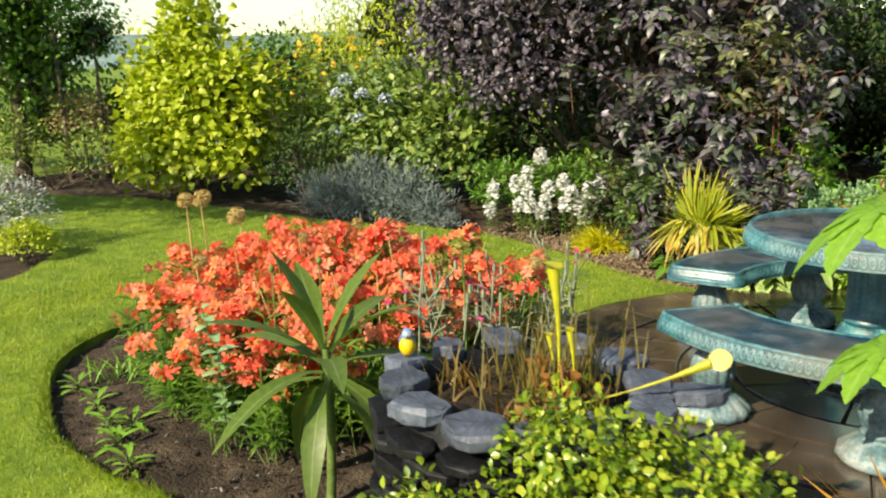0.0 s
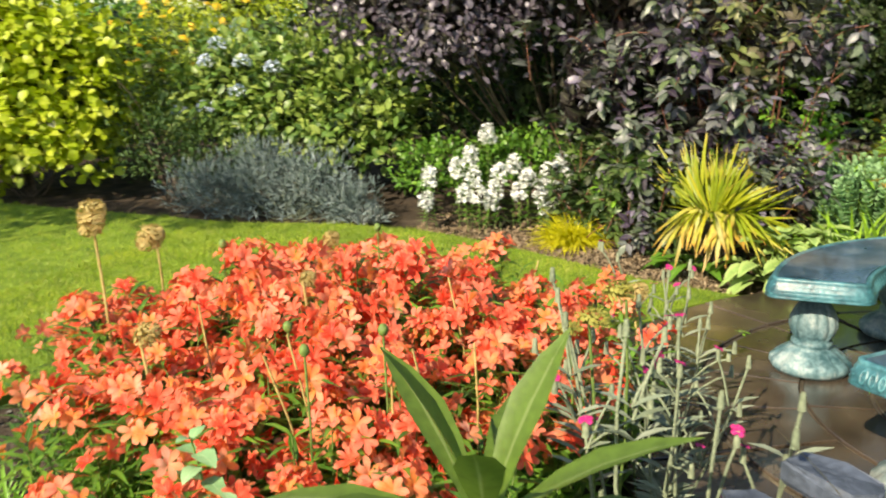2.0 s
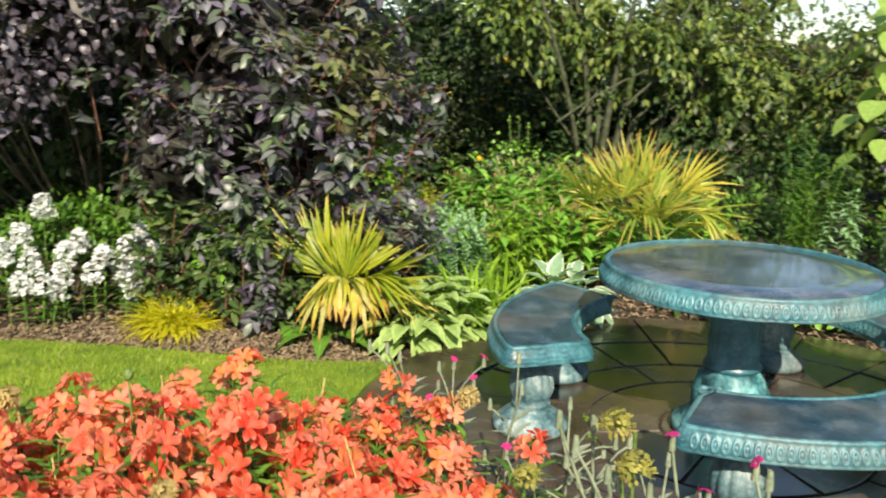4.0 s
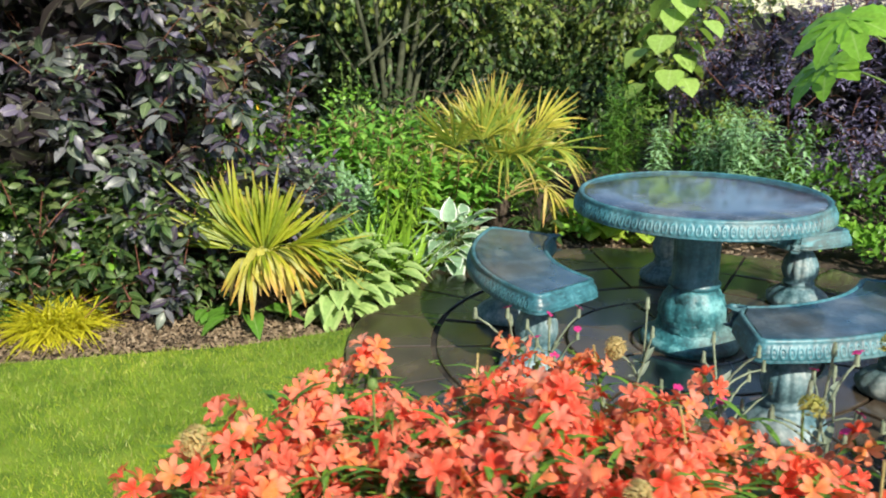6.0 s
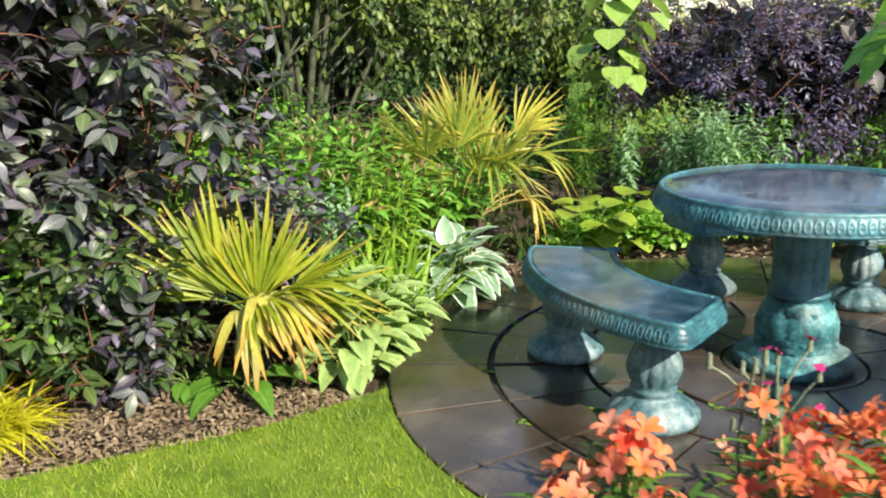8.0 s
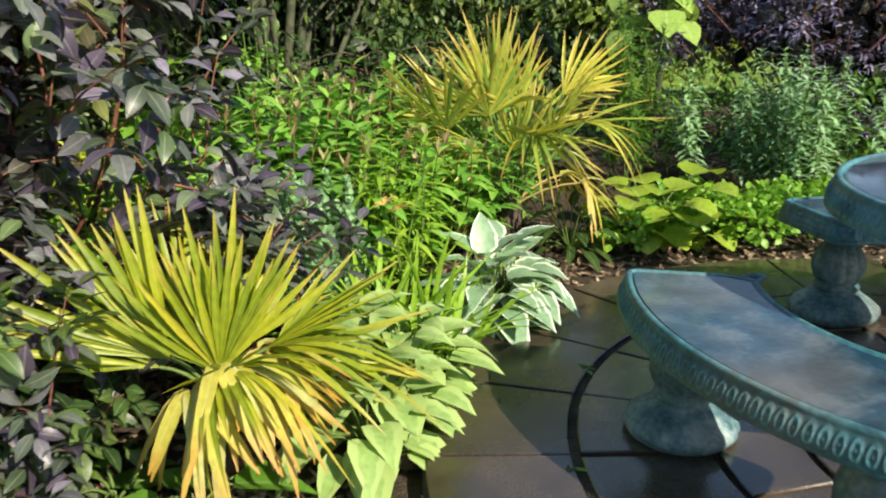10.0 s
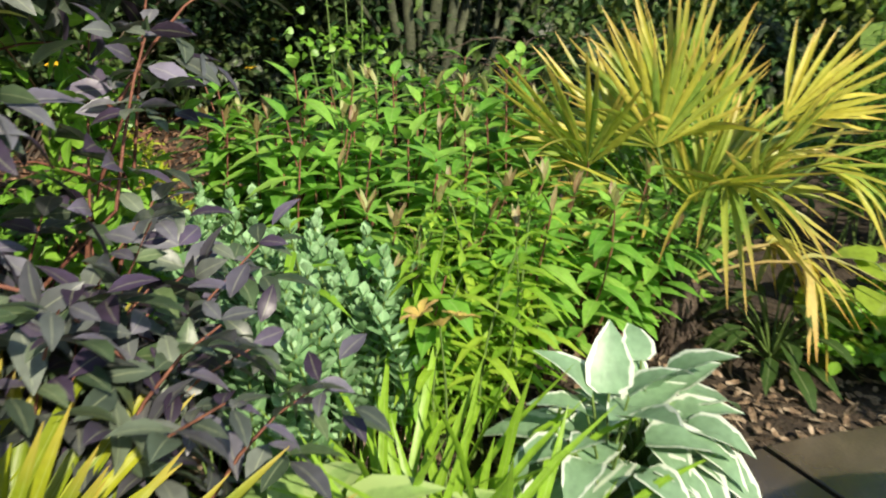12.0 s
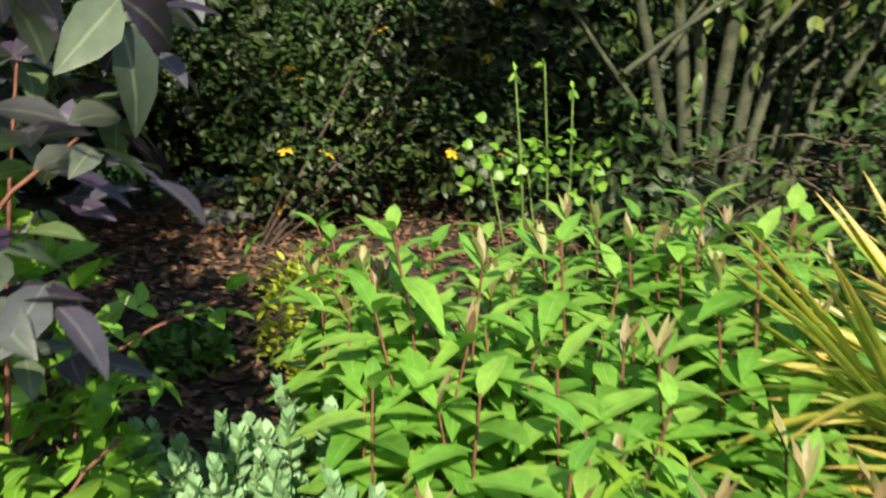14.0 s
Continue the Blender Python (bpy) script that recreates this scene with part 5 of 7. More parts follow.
for i, (r, an) in enumerate([(1.24, 128), (0.59, 150), (1.24, 150), (0.95, 152), (0.6, 170), (1.24, 175), (1.0, 118), (1.24, 98)]):
    rosette("paving_weed", "small bright green weed growing in a paving joint", "plant", (CX + r * math.cos(math.radians(an)), CY + r * math.sin(math.radians(an)), -0.012), [(6, 25, 0.015, 0.035, 0.016, 0.2), (3, 60, 0.01, 0.03, 0.012, 0.2)], M_FRESH, OVAL, seed=60 + i)

TOP = 0.72
table = thing("garden_table", (CX, CY, 0), "round verdigris-coloured cast stone garden table with a moulded rim", "table")
R = 0.57


def carved_rim(loop, top, pitch):
    """A moulded rim round a closed outline: a carved band of small loops between a lip and a rolled edge."""
    tangent = unit(np.roll(loop, -1, 0) - np.roll(loop, 1, 0))
    outward = np.stack([tangent[:, 1], -tangent[:, 0]], 1)
    run = np.concatenate([[0], np.cumsum(np.hypot(*np.diff(loop, axis=0).T))])
    whole = run[-1] + math.hypot(*(loop[0] - loop[-1]))
    u = run / whole * round(whole / pitch)
    u = u - np.floor(u) - 0.5
    k = len(loop)
    band = [(off, -0.072 + 0.056 * v, v) for v in np.linspace(0, 1, 11) for off in [float(np.interp(v, (0, 0.2, 0.5, 0.8, 1), (0.007, 0.009, 0.005, -0.003, -0.01)))]]
    prof = [(-0.04, -0.083, None), (0.004, -0.081, None), (0.011, -0.077, None)] + band + [(-0.011, -0.011, None), (-0.011, -0.004, None), (-0.018, 0.001, None), (-0.027, 0.0, None), (-0.031, -0.009, None), (-0.038, -0.009, None)]
    rows, raised = [], []
    for off, z, v in prof:
        if v is None:
            high = np.full(k, 0.62 if z > -0.075 else 0.5)
            lift = 0.0
        else:
            r = np.hypot(u / 0.4, (v - 0.5) / 0.44)
            high = np.clip(1.4 - np.abs(r - 0.78) / 0.2, 0, 1) + np.clip(1.2 - r / 0.24, 0, 1)
            lift = 0.0045 * (high - 0.5) * min(1.0, 6 * v, 6 * (1 - v))
        rows.append(np.c_[loop + outward * np.reshape(off + lift, (-1, 1)), np.full(k, top + z)])
        raised.append(high)
    return Geo().add(np.concatenate(rows), [(i * k + j, i * k + (j + 1) % k, (i + 1) * k + (j + 1) % k, (i + 1) * k + j) for i in range(len(rows) - 1) for j in range(k)], edge=np.concatenate(raised))


a = np.linspace(0, 2 * np.pi, 1320, endpoint=False)
rim = carved_rim(np.c_[np.cos(a), np.sin(a)] * (R - 0.01), TOP, 0.0325)
lathe(rim, [(0.1, TOP - 0.06), (R - 0.05, TOP - 0.083)], 72, closed=False)
top = part("tabletop", lathe(Geo(), [(R - 0.042, TOP - 0.012), (R - 0.043, TOP - 0.006), (R - 0.05, TOP - 0.001), (R - 0.2, TOP), (0.15, TOP)], 96), M_STONE_TOP, table, "dark worn wet table face")
part("rim", rim, M_STONE, top)
foot = [(0.225, 0.0), (0.232, 0.028), (0.222, 0.046), (0.185, 0.052), (0.182, 0.072), (0.15, 0.084), (0.145, 0.11), (0.15, 0.15), (0.148, 0.19), (0.132, 0.235), (0.114, 0.268), (0.108, 0.28)]
base = part("pedestal", lathe(Geo(), foot, 96, 9, [0, 0, 0, 0, 0, 0.02, 0.04, 0.06, 0.06, 0.05, 0.03, 0]), M_FOOT, table, "turquoise carved foot of lapped leaves")
for low, rad, count, length, twist in ((0.066, 0.152, 9, 0.115, 0.0), (0.12, 0.146, 9, 0.14, 0.35), (0.066, 0.164, 9, 0.07, 0.2)):
    an = np.arange(count) * 2 * np.pi / count + twist + rng.normal(0, 0.06, count)
    out = np.c_[np.cos(an), np.sin(an), np.zeros(count)]
    for o in out:
        part("carved_leaf", leaves(Geo(), o * rad + (0, 0, low), o * -0.1 + (0, 0, 1.0), o + rng.normal(0, 0.12, 3), length * rng.uniform(0.85, 1.05), 0.12, ((0.0, 0.7), (0.2, 1.0), (0.4, 0.78), (0.6, 0.92), (0.8, 0.62), (1.0, 0.3)), -0.35, -0.04, 0.04), M_FOOT, base)
# darker tone than the foot's, from where the tabletop's shadow begins
column = [(0.108, 0.279), (0.118, 0.29), (0.118, 0.302), (0.104, 0.312), (0.1, 0.36), (0.098, 0.46), (0.103, 0.56), (0.115, 0.61), (0.14, 0.638), (0.165, 0.645), (0.165, TOP - 0.075)]
part("column", lathe(Geo(), column, 96, 14, [0, 0, 0, 0, 0.06, 0.07, 0.07, 0.05, 0, 0, 0]), M_STONE, table, "dark fluted column under the tabletop")

BZ = 0.42


def kidney(r0, r1, a0, a1, corner, step=0.012):
    """The rounded outline of a curved seat."""
    a0, a1 = math.radians(a0), math.radians(a1)
    pts = []
    for r, s0, s1 in ((r1, a0, a1), (r0, a1, a0)):
        pad = corner / r * (1 if s1 > s0 else -1)
        for t in np.linspace(s0 + pad, s1 - pad, max(int(abs(s1 - s0) * r / step), 6)):
            pts.append((r * math.cos(t), r * math.sin(t)))
        e = s1
        c = (r - corner) if r == r1 else (r + corner)
        for t in np.linspace(0, np.pi / 2, 6)[1:-1]:
            rr = c + corner * math.cos(t) if r == r1 else c - corner * math.sin(t)
            if r == r1:
                an = e - pad + (corner * math.sin(t)) / r
            else:
                an = e + (abs(pad) * (1 - math.sin(np.pi / 2 - t)) if s1 > s0 else abs(pad) * (1 - math.cos(t)))
            pts.append((rr * math.cos(an), rr * math.sin(an)))
        if r == r1:
            n2 = 5
            for q_ in np.linspace(0, 1, n2 + 2)[1:-1]:
                rr = (r1 - corner) * (1 - q_) + (r0 + corner) * q_
                pts.append((rr * math.cos(e), rr * math.sin(e)))
            for t in np.linspace(0, np.pi / 2, 6)[1:-1]:
                rr = r0 + corner - corner * math.sin(t)
                an = e - corner / r0 * (1 - math.cos(t))
                pts.append((rr * math.cos(an), rr * math.sin(an)))
        else:
            for q_ in np.linspace(0, 1, 7)[1:-1]:
                rr = (r0 + corner) * (1 - q_) + (r1 - corner) * q_
                pts.append((rr * math.cos(e), rr * math.sin(e)))
            for t in np.linspace(0, np.pi / 2, 6)[1:-1]:
                rr = r1 - corner + corner * math.sin(t)
                an = e + corner / r1 * (1 - math.cos(t))
                pts.append((rr * math.cos(an), rr * math.sin(an)))
    return np.array(pts)


def bench(turn, label, x=CX, y=CY, spread=22.8):
    body = thing("curved_bench", (x, y, 0), label, "bench", "curved benches round the table")
    body.rotation_euler = (0, 0, radians(turn))
    loop = kidney(0.67, 1.055, -34.5, 34.5, 0.05, 0.0026)
    d = np.diff(np.concatenate([loop, loop[:1]]), axis=0)
    keep = np.hypot(*d.T) > 1e-4
    loop = loop[keep]
    tangent = unit(np.roll(loop, -1, 0) - np.roll(loop, 1, 0))
    outward = np.stack([tangent[:, 1], -tangent[:, 0]], 1)
    k = len(loop)
    rim = carved_rim(loop, BZ, 0.031)
    inner = loop - outward * 0.034
    from mathutils.geometry import tessellate_polygon
    seat = Geo()
    for lift, flip in ((BZ - 0.003, False), (BZ - 0.075, True)):
        v = np.c_[inner, np.full(k, lift)]
        tri = [tuple(t) for t in tessellate_polygon([[Vector((x, y, 0)) for x, y in inner]])]
        seat.add(v, tris=[t if (np.cross(v[t[1]] - v[t[0]], v[t[2]] - v[t[0]])[2] > 0) != flip else t[::-1] for t in tri])
    top = part("seat", seat, M_SEAT, body, "dark worn seat face", smooth=False)
    part("rim", rim, M_STONE, top)
    h = BZ - 0.07
    prof = [(0.148, 0.0), (0.156, 0.02), (0.148, 0.042), (0.118, 0.066), (0.088, 0.092), (0.074, 0.1), (0.081, 0.108), (0.081, 0.121), (0.07, 0.13), (0.078, 0.15), (0.087, 0.185), (0.084, 0.22), (0.068, 0.262), (0.046, 0.298), (0.035, 0.318), (0.042, h - 0.02), (0.075, h - 0.01), (0.08, h + 0.003)]
    for an in (-spread, spread):
        p = part("pedestal", lathe(Geo(), prof, 96, 12, [0, 0.04, 0.07, 0.09, 0.05, 0, 0, 0, 0, 0.08, 0.1, 0.1, 0.08, 0.05, 0, 0, 0, 0]), M_PEDESTAL, body)
        p.location = (0.885 * math.cos(radians(an)), 0.885 * math.sin(radians(an)), 0.001)
    return body


bench(145, "curved verdigris cast stone bench on two pedestals beside the border", 2.07, 5.68)
bench(258, "curved verdigris cast stone bench on two pedestals beside the pond")
bench(14, "curved verdigris cast stone bench on two pedestals behind the table", 2.06, 5.72, 24)

# ---- the border behind the patio ----
fan_palm("fan_palm", "small yellow-green fan palm with drooping dead fans in the border", (0.73, 7.36, -0.02), 0.24, 0, 6, 0.14, 0.34, M_PALM, 3, 50.0, 0.058, [
    ((-0.08, 0.06, 0.12), (-0.44, 0.36, 0.82), (-0.6, -0.75, 0.3), 0.6, 0.5, 0.06),
    ((-0.1, 0.08, 0.1), (-0.72, 0.58, 0.56), (-0.5, -0.65, 0.6), 0.36, 0.44, 0.3),
    ((0.03, -0.02, 0.1), (0.2, -0.16, 0.95), (-0.6, -0.75, 0.3), 0.72, 0.43, 0.06),
    ((0.1, -0.08, 0.06), (0.68, -0.56, 0.4), (-0.35, -0.4, 0.85), 0.7, 0.46, 0.45),
    ((0.0, 0.1, 0.12), (0.1, 0.4, 0.75), (0.0, -0.8, 0.5), 0.85, 0.4, 0.15),
    ((-0.01, -0.04, 0.08), (-0.12, -0.12, 1.0), (-0.6, -0.75, 0.3), 0.8, 0.37, 0.1),
    ((0.06, 0.06, 0.1), (0.45, 0.3, 0.65), (-0.3, -0.6, 0.7), 0.8, 0.4, 0.2),
    ((-0.04, -0.1, 0.1), (-0.4, -0.6, 0.45), (-0.2, 0.1, 1.0), 0.9, 0.33, 0.8),
    ((0.1, -0.1, 0.12), (0.35, -0.7, 0.35), (-0.1, -0.1, 1.0), 0.8, 0.4, 0.75)], (-160, -15), 1.2)
fan_palm("fan_palm", "taller yellowing fan palm with long stalks at the patio edge", (2.84, 7.74, -0.02), 0.22, 6, 5, 0.44, 0.4, M_PALM_YELLOW, 5, 40.0, 0.05, [
    ((-0.04, 0.06, 0.5), (-0.08, 0.06, 1.0), (-0.7, -0.7, 0.2), 0.85, 0.44, 0.08),
    ((0.15, -0.19, 0.53), (0.42, -0.5, 0.6), (-0.6, -0.5, 0.6), 0.75, 0.37, 0.15, M_PALM_GOLD),
    ((-0.12, 0.18, 0.42), (-0.5, 0.5, 0.5), (-0.5, -0.5, 0.7), 0.9, 0.42, 0.35),
    ((0.22, -0.27, 0.4), (0.62, -0.7, 0.12), (-0.1, -0.2, 1.0), 0.9, 0.4, 0.65),
    ((-0.12, -0.19, 0.38), (-0.6, -0.7, 0.35), (-0.2, -0.2, 1.0), 1.0, 0.4, 0.5),
    ((0.08, 0.24, 0.4), (0.25, 0.85, 0.5), (0.0, -0.5, 0.9), 1.1, 0.4, 0.35),
    ((0.02, -0.02, 0.27), (-0.2, -0.3, 0.85), (-0.6, -0.6, 0.4), 0.9, 0.36, 0.2),
    ((-0.17, 0.03, 0.3), (-0.85, 0.1, 0.4), (-0.3, -0.4, 0.9), 0.9, 0.38, 0.45),
    ((0.2, 0.02, 0.36), (0.8, 0.0, 0.5), (-0.4, -0.4, 0.8), 0.9, 0.4, 0.4)], (-75, 0), 0.6)
for i, (x, y) in enumerate([(1.22, 7.2), (1.4, 7.27), (1.05, 7.13), (1.25, 7.4)]):
    rosette("hosta", "hosta clump with broad yellow-green leaves spilling over the paving", "plant", (x, y, 0.0), [(12, 12, 0.13, 0.165, 0.1, 0.55), (12, 40, 0.19, 0.17, 0.104, 0.5), (9, 66, 0.25, 0.155, 0.098, 0.4)], M_HOSTA, seed=i + 2)
for i, (x, y) in enumerate([(2.0, 7.34), (2.16, 7.36)]):
    rosette("hosta", "hosta clump with blue-green leaves edged in white", "plant", (x, y, 0.0), [(13, 6, 0.11, 0.17, 0.11, 0.5), (13, 32, 0.16, 0.18, 0.115, 0.5), (10, 56, 0.19, 0.17, 0.108, 0.45), (7, 78, 0.24, 0.145, 0.092, 0.3)], M_HOSTA_WHITE, seed=i + 12)
rosette("hosta", "dark green hosta leaves under the palm", "plant", (0.6, 7.3, 0.0), [(7, 15, 0.12, 0.2, 0.1, 0.4)], M_GREEN, seed=41)
tuft("day_lily", "clump of arching bright green strap leaves", "plant", (1.5, 7.37, 0.0), 99, 0.52, 0.022, M_NARROW, 0.36, 0.45, 0.1)
body = thing("day_lily_flower", (1.62, 7.46, 0.0), "apricot day lily flowers on a green stem", "flower")
part("stem", tube(Geo(), arc_line((0, 0, 0), (0.0, 0.0, 0.5), 0.02, 5, (1, 0, 0)), 0.004, 5), M_GREEN_STEM, body)
for c in ((0.0, -0.01, 0.5), (-0.045, 0.0, 0.53), (0.06, 0.01, 0.49)):
    part("flower", flower_heads(Geo(), np.array([c]), 6, 0.046, 0.022, 0.8), M_CREAM, body, "apricot six-petalled flower")

st = [((1.53 + rng.uniform(-0.2, 0.2), 8.14 + rng.uniform(-0.48, 0.5), 0.0), None) for _ in range(110)]
st = [(a0, (a0[0] + rng.normal(0, 0.05), a0[1] + rng.normal(0, 0.05) - 0.03, rng.uniform(0.44, 0.56))) for a0, _ in st]
leafy_stems("sedum", "blue-green fleshy sedum clump", "plant", st, 0.044, 0.037, M_SEDUM, 0.024, 4, OVAL, droop=-0.25, el=0.55, bare=0.3)

st = []
for _ in range(130):
    x, y = 2.3 + rng.uniform(-0.5, 0.55), 8.32 + rng.uniform(-0.52, 0.52)
    z = 0.77 - 0.38 * max(0.0, 8.4 - y) - 0.15 * abs(x - 2.2) + rng.normal(0, 0.05)
    st.append(((x, y, 0.0), (x + 0.1 * (x - 2.15) + rng.normal(0, 0.03), y - 0.08 + 0.2 * (y - 8.32), max(z, 0.35))))
for x, y, z in ((1.86, 8.36, 0.9), (2.41, 8.1, 0.88), (2.35, 8.12, 0.8), (2.55, 8.18, 0.9), (2.15, 8.3, 0.86), (2.7, 8.3, 0.84), (1.98, 8.5, 0.82)):
    st.append(((x + 0.03, y + 0.02, 0.0), (x, y, z)))
leafy_stems("leafy_perennial", "dense clump of upright stems with lance-shaped green leaves and reddish tips", "plant", st, 0.145, 0.052, M_TIPPED, 0.042, 2, ((0.0, 0.1), (0.2, 0.7), (0.45, 1.0), (0.75, 0.6), (1.0, 0.02)), M_BUD, M_TWIG, 0.004, 0.4, 0.3, 0.25)
st = []
for _ in range(40):
    x, y = 1.98 + rng.normal(0, 0.16), 7.8 + rng.normal(0, 0.07)
    st.append(((x, y, 0.0), (x + rng.normal(0, 0.05), y - 0.04 + rng.normal(0, 0.04), rng.uniform(0.46, 0.64))))
leafy_stems("phlox_foliage", "clump of bright green narrow-leaved stems", "plant", st, 0.125, 0.028, M_NARROW, 0.045, 2, LANCE, droop=0.6)

rosette("broad_leaved_plant", "low plant with broad dark green leaves under the fan palm", "plant", (0.5, 7.5, 0.0), [(5, 14, 0.1, 0.17, 0.09, 0.5), (3, 35, 0.08, 0.14, 0.075, 0.4)], M_GREEN, OVAL, seed=77)

rng = np.random.default_rng(12)
E_BASE = (0.75, 8.5, 0.0)
elder("purple_elder", "large elder with dark purple compound leaves and red twigs", [(-0.15, 8.05, 0.95, 0.42, 0.5, 0.42), (0.35, 8.3, 1.45, 0.75, 0.75, 0.8), (0.7, 8.4, 1.05, 0.42, 0.45, 0.6), (0.1, 8.4, 1.85, 0.8, 0.7, 0.6), (0.6, 8.4, 1.85, 0.6, 0.6, 0.5), (0.5, 8.05, 0.7, 0.45, 0.36, 0.4), (0.98, 7.56, 0.5, 0.14, 0.2, 0.06), (1.16, 8.12, 1.32, 0.09, 0.12, 0.14), (0.2, 8.0, 0.6, 0.35, 0.3, 0.3)], 290, 0.118, 0.055, M_PURPLE, E_BASE, 60, 0.55, [((1.26, 7.85, 1.03), (0.35, 0.0, 0.95)), ((1.2, 7.8, 0.72), (0.5, -0.1, 0.6)), ((1.25, 7.5, 0.55), (0.8, -0.1, 0.3)), ((0.3, 7.45, 0.34), (-0.1, -0.9, 0.25)), ((0.36, 7.42, 0.22), (0.0, -0.9, 0.2)), ((0.46, 7.58, 0.62), (0.0, -0.6, 0.6)), ((0.25, 7.38, 0.16), (-0.1, -0.9, 0.15)), ((0.42, 7.5, 0.5), (0.1, -0.8, 0.4)), ((1.42, 7.86, 1.13), (0.55, -0.2, 0.45)), ((1.28, 7.36, 0.52), (0.5, -0.3, 0.45)), ((1.36, 8.01, 1.2), (0.2, -0.1, 0.95)), ((1.3, 8.3, 1.3), (0.4, -0.2, 0.6)), ((1.35, 7.65, 0.67), (0.6, -0.1, 0.5)), ((1.15, 7.4, 0.65), (0.5, -0.3, 0.5)), ((1.1, 7.3, 0.58), (0.4, -0.5, 0.4)), ((0.94, 7.43, 0.72), (0.1, -0.5, 0.7)), ((1.12, 7.55, 0.78), (0.3, -0.2, 0.7)), ((1.06, 7.87, 0.76), (0.3, -0.1, 0.8))])
elder("bronze_elder", "bronze-green elder shoots among the purple leaves", [(0.72, 7.98, 1.35, 0.28, 0.18, 0.45)], 18, 0.1, 0.046, M_ELDER_TURN, (0.85, 8.2, 0.0), 6)
shrub("purple_hazel", "tall spreading shrub with small dark purple leaves", "shrub", [(-1.8, 8.6, 1.75, 0.75, 0.75, 0.6), (-1.0, 8.5, 1.85, 0.85, 0.8, 0.75), (-1.3, 8.4, 1.35, 0.6, 0.6, 0.4), (-0.35, 8.6, 2.0, 0.7, 0.7, 0.7), (-2.2, 9.2, 1.95, 0.8, 0.7, 0.55), (-0.8, 9.2, 2.05, 1.1, 0.8, 0.6), (0.3, 9.3, 2.05, 1.0, 0.7, 0.6), (-0.2, 8.9, 1.6, 0.5, 0.4, 0.4)], 11500, 0.065, 0.045, M_PLUM, OVAL, M_TRUNK, 0.0, 0.4, low=-0.8, twigs=18, base=(-0.7, 9.45, 0), radius=0.022, inner=0.66, dim=M_CORE_PURPLE, clump=12, near=0.09)
# crown added above the view so that the far path lies in shade
shrub("purple_hazel", "added purple-leaved shrub high over the bark path, shading it", "shrub", [(1.0, 9.7, 2.6, 0.8, 0.6, 0.35), (0.5, 9.8, 2.3, 0.6, 0.5, 0.4)], 2200, 0.065, 0.045, M_PLUM, OVAL, M_TRUNK, 0.0, 0.4, low=-0.8, twigs=9, base=(0.45, 9.9, 0), radius=0.018, clump=12)
elder("green_elder", "low green elder shoots at the foot of the purple elder", [(-0.05, 8.0, 0.32, 0.4, 0.16, 0.3), (0.34, 7.76, 0.26, 0.26, 0.12, 0.2), (0.14, 7.92, 0.4, 0.3, 0.14, 0.3)], 70, 0.09, 0.042, M_ELDER_GREEN, (0.1, 7.85, 0.0), 8)
elder("green_elder", "bright green young elder shoots beside the bark path", [(1.3, 8.1, 0.74, 0.12, 0.14, 0.28), (1.22, 8.3, 0.4, 0.12, 0.15, 0.25), (1.3, 8.24, 0.95, 0.06, 0.08, 0.08)], 15, 0.07, 0.034, M_FRESH, (1.2, 8.25, 0.0), 6)
shrub("dark_shrub", "deep green shrubs in shade under the purple canopy", "shrub", [(-2.2, 9.4, 0.7, 1.0, 0.5, 0.7), (-0.8, 9.5, 0.7, 1.0, 0.5, 0.8), (0.1, 9.5, 0.7, 0.7, 0.5, 0.8)], 4500, 0.06, 0.035, M_DARK, low=-0.8, inner=0.75)
shrub("ferny_shrub", "low green shrub with layered leaves behind the white phlox", "shrub", [(-1.35, 8.35, 0.3, 0.4, 0.35, 0.32), (-0.75, 8.5, 0.35, 0.45, 0.35, 0.34), (-0.2, 8.45, 0.32, 0.35, 0.3, 0.28)], 3000, 0.06, 0.03, M_GREEN, LANCE, up=0.1, low=-0.3)
shrub("elder_sucker", "green young elder leaves low in the border", "shrub", [(0.15, 8.0, 0.35, 0.25, 0.25, 0.3), (1.3, 8.35, 0.6, 0.1, 0.15, 0.35), (0.75, 8.0, 0.4, 0.3, 0.25, 0.3)], 900, 0.075, 0.034, M_FRESH, LANCE, M_TWIG)


def phlox(x, y, z):
    body = thing("white_phlox", (x, y, 0.0), "white phlox with rounded flower heads on leafy stems", "flower", "white phlox in the border")
    st, fl, gr = Geo(), Geo(), Geo()
    head = np.array([rng.normal(0, 0.03), rng.normal(0, 0.03), z])
    tube(st, arc_line((0, 0, -0.03), head, 0.01), 0.004, 5)
    k = int(rng.integers(60, 120))
    c = head + sphere_points(k, -0.6) * (0.06, 0.06, 0.1) * rng.uniform(0.6, 1.0, (k, 1))
    flower_heads(fl, c, 5, 0.02, 0.017, 0.3, SMALL)
    t = np.linspace(0.2, 0.85, 9)
    an = np.arange(9) * 1.6
    for s in (0, np.pi):
        leaves(gr, head * t[:, None], np.c_[np.cos(an + s), np.sin(an + s), np.full(9, 0.4)], (0, 0, 1), 0.08, 0.02, LANCE, 0.2, 0.4)
    part("flower_head", fl, M_WHITE, body)
    part("foliage", gr, M_GREEN, body)
    part("stem", st, M_GREEN_STEM, body)


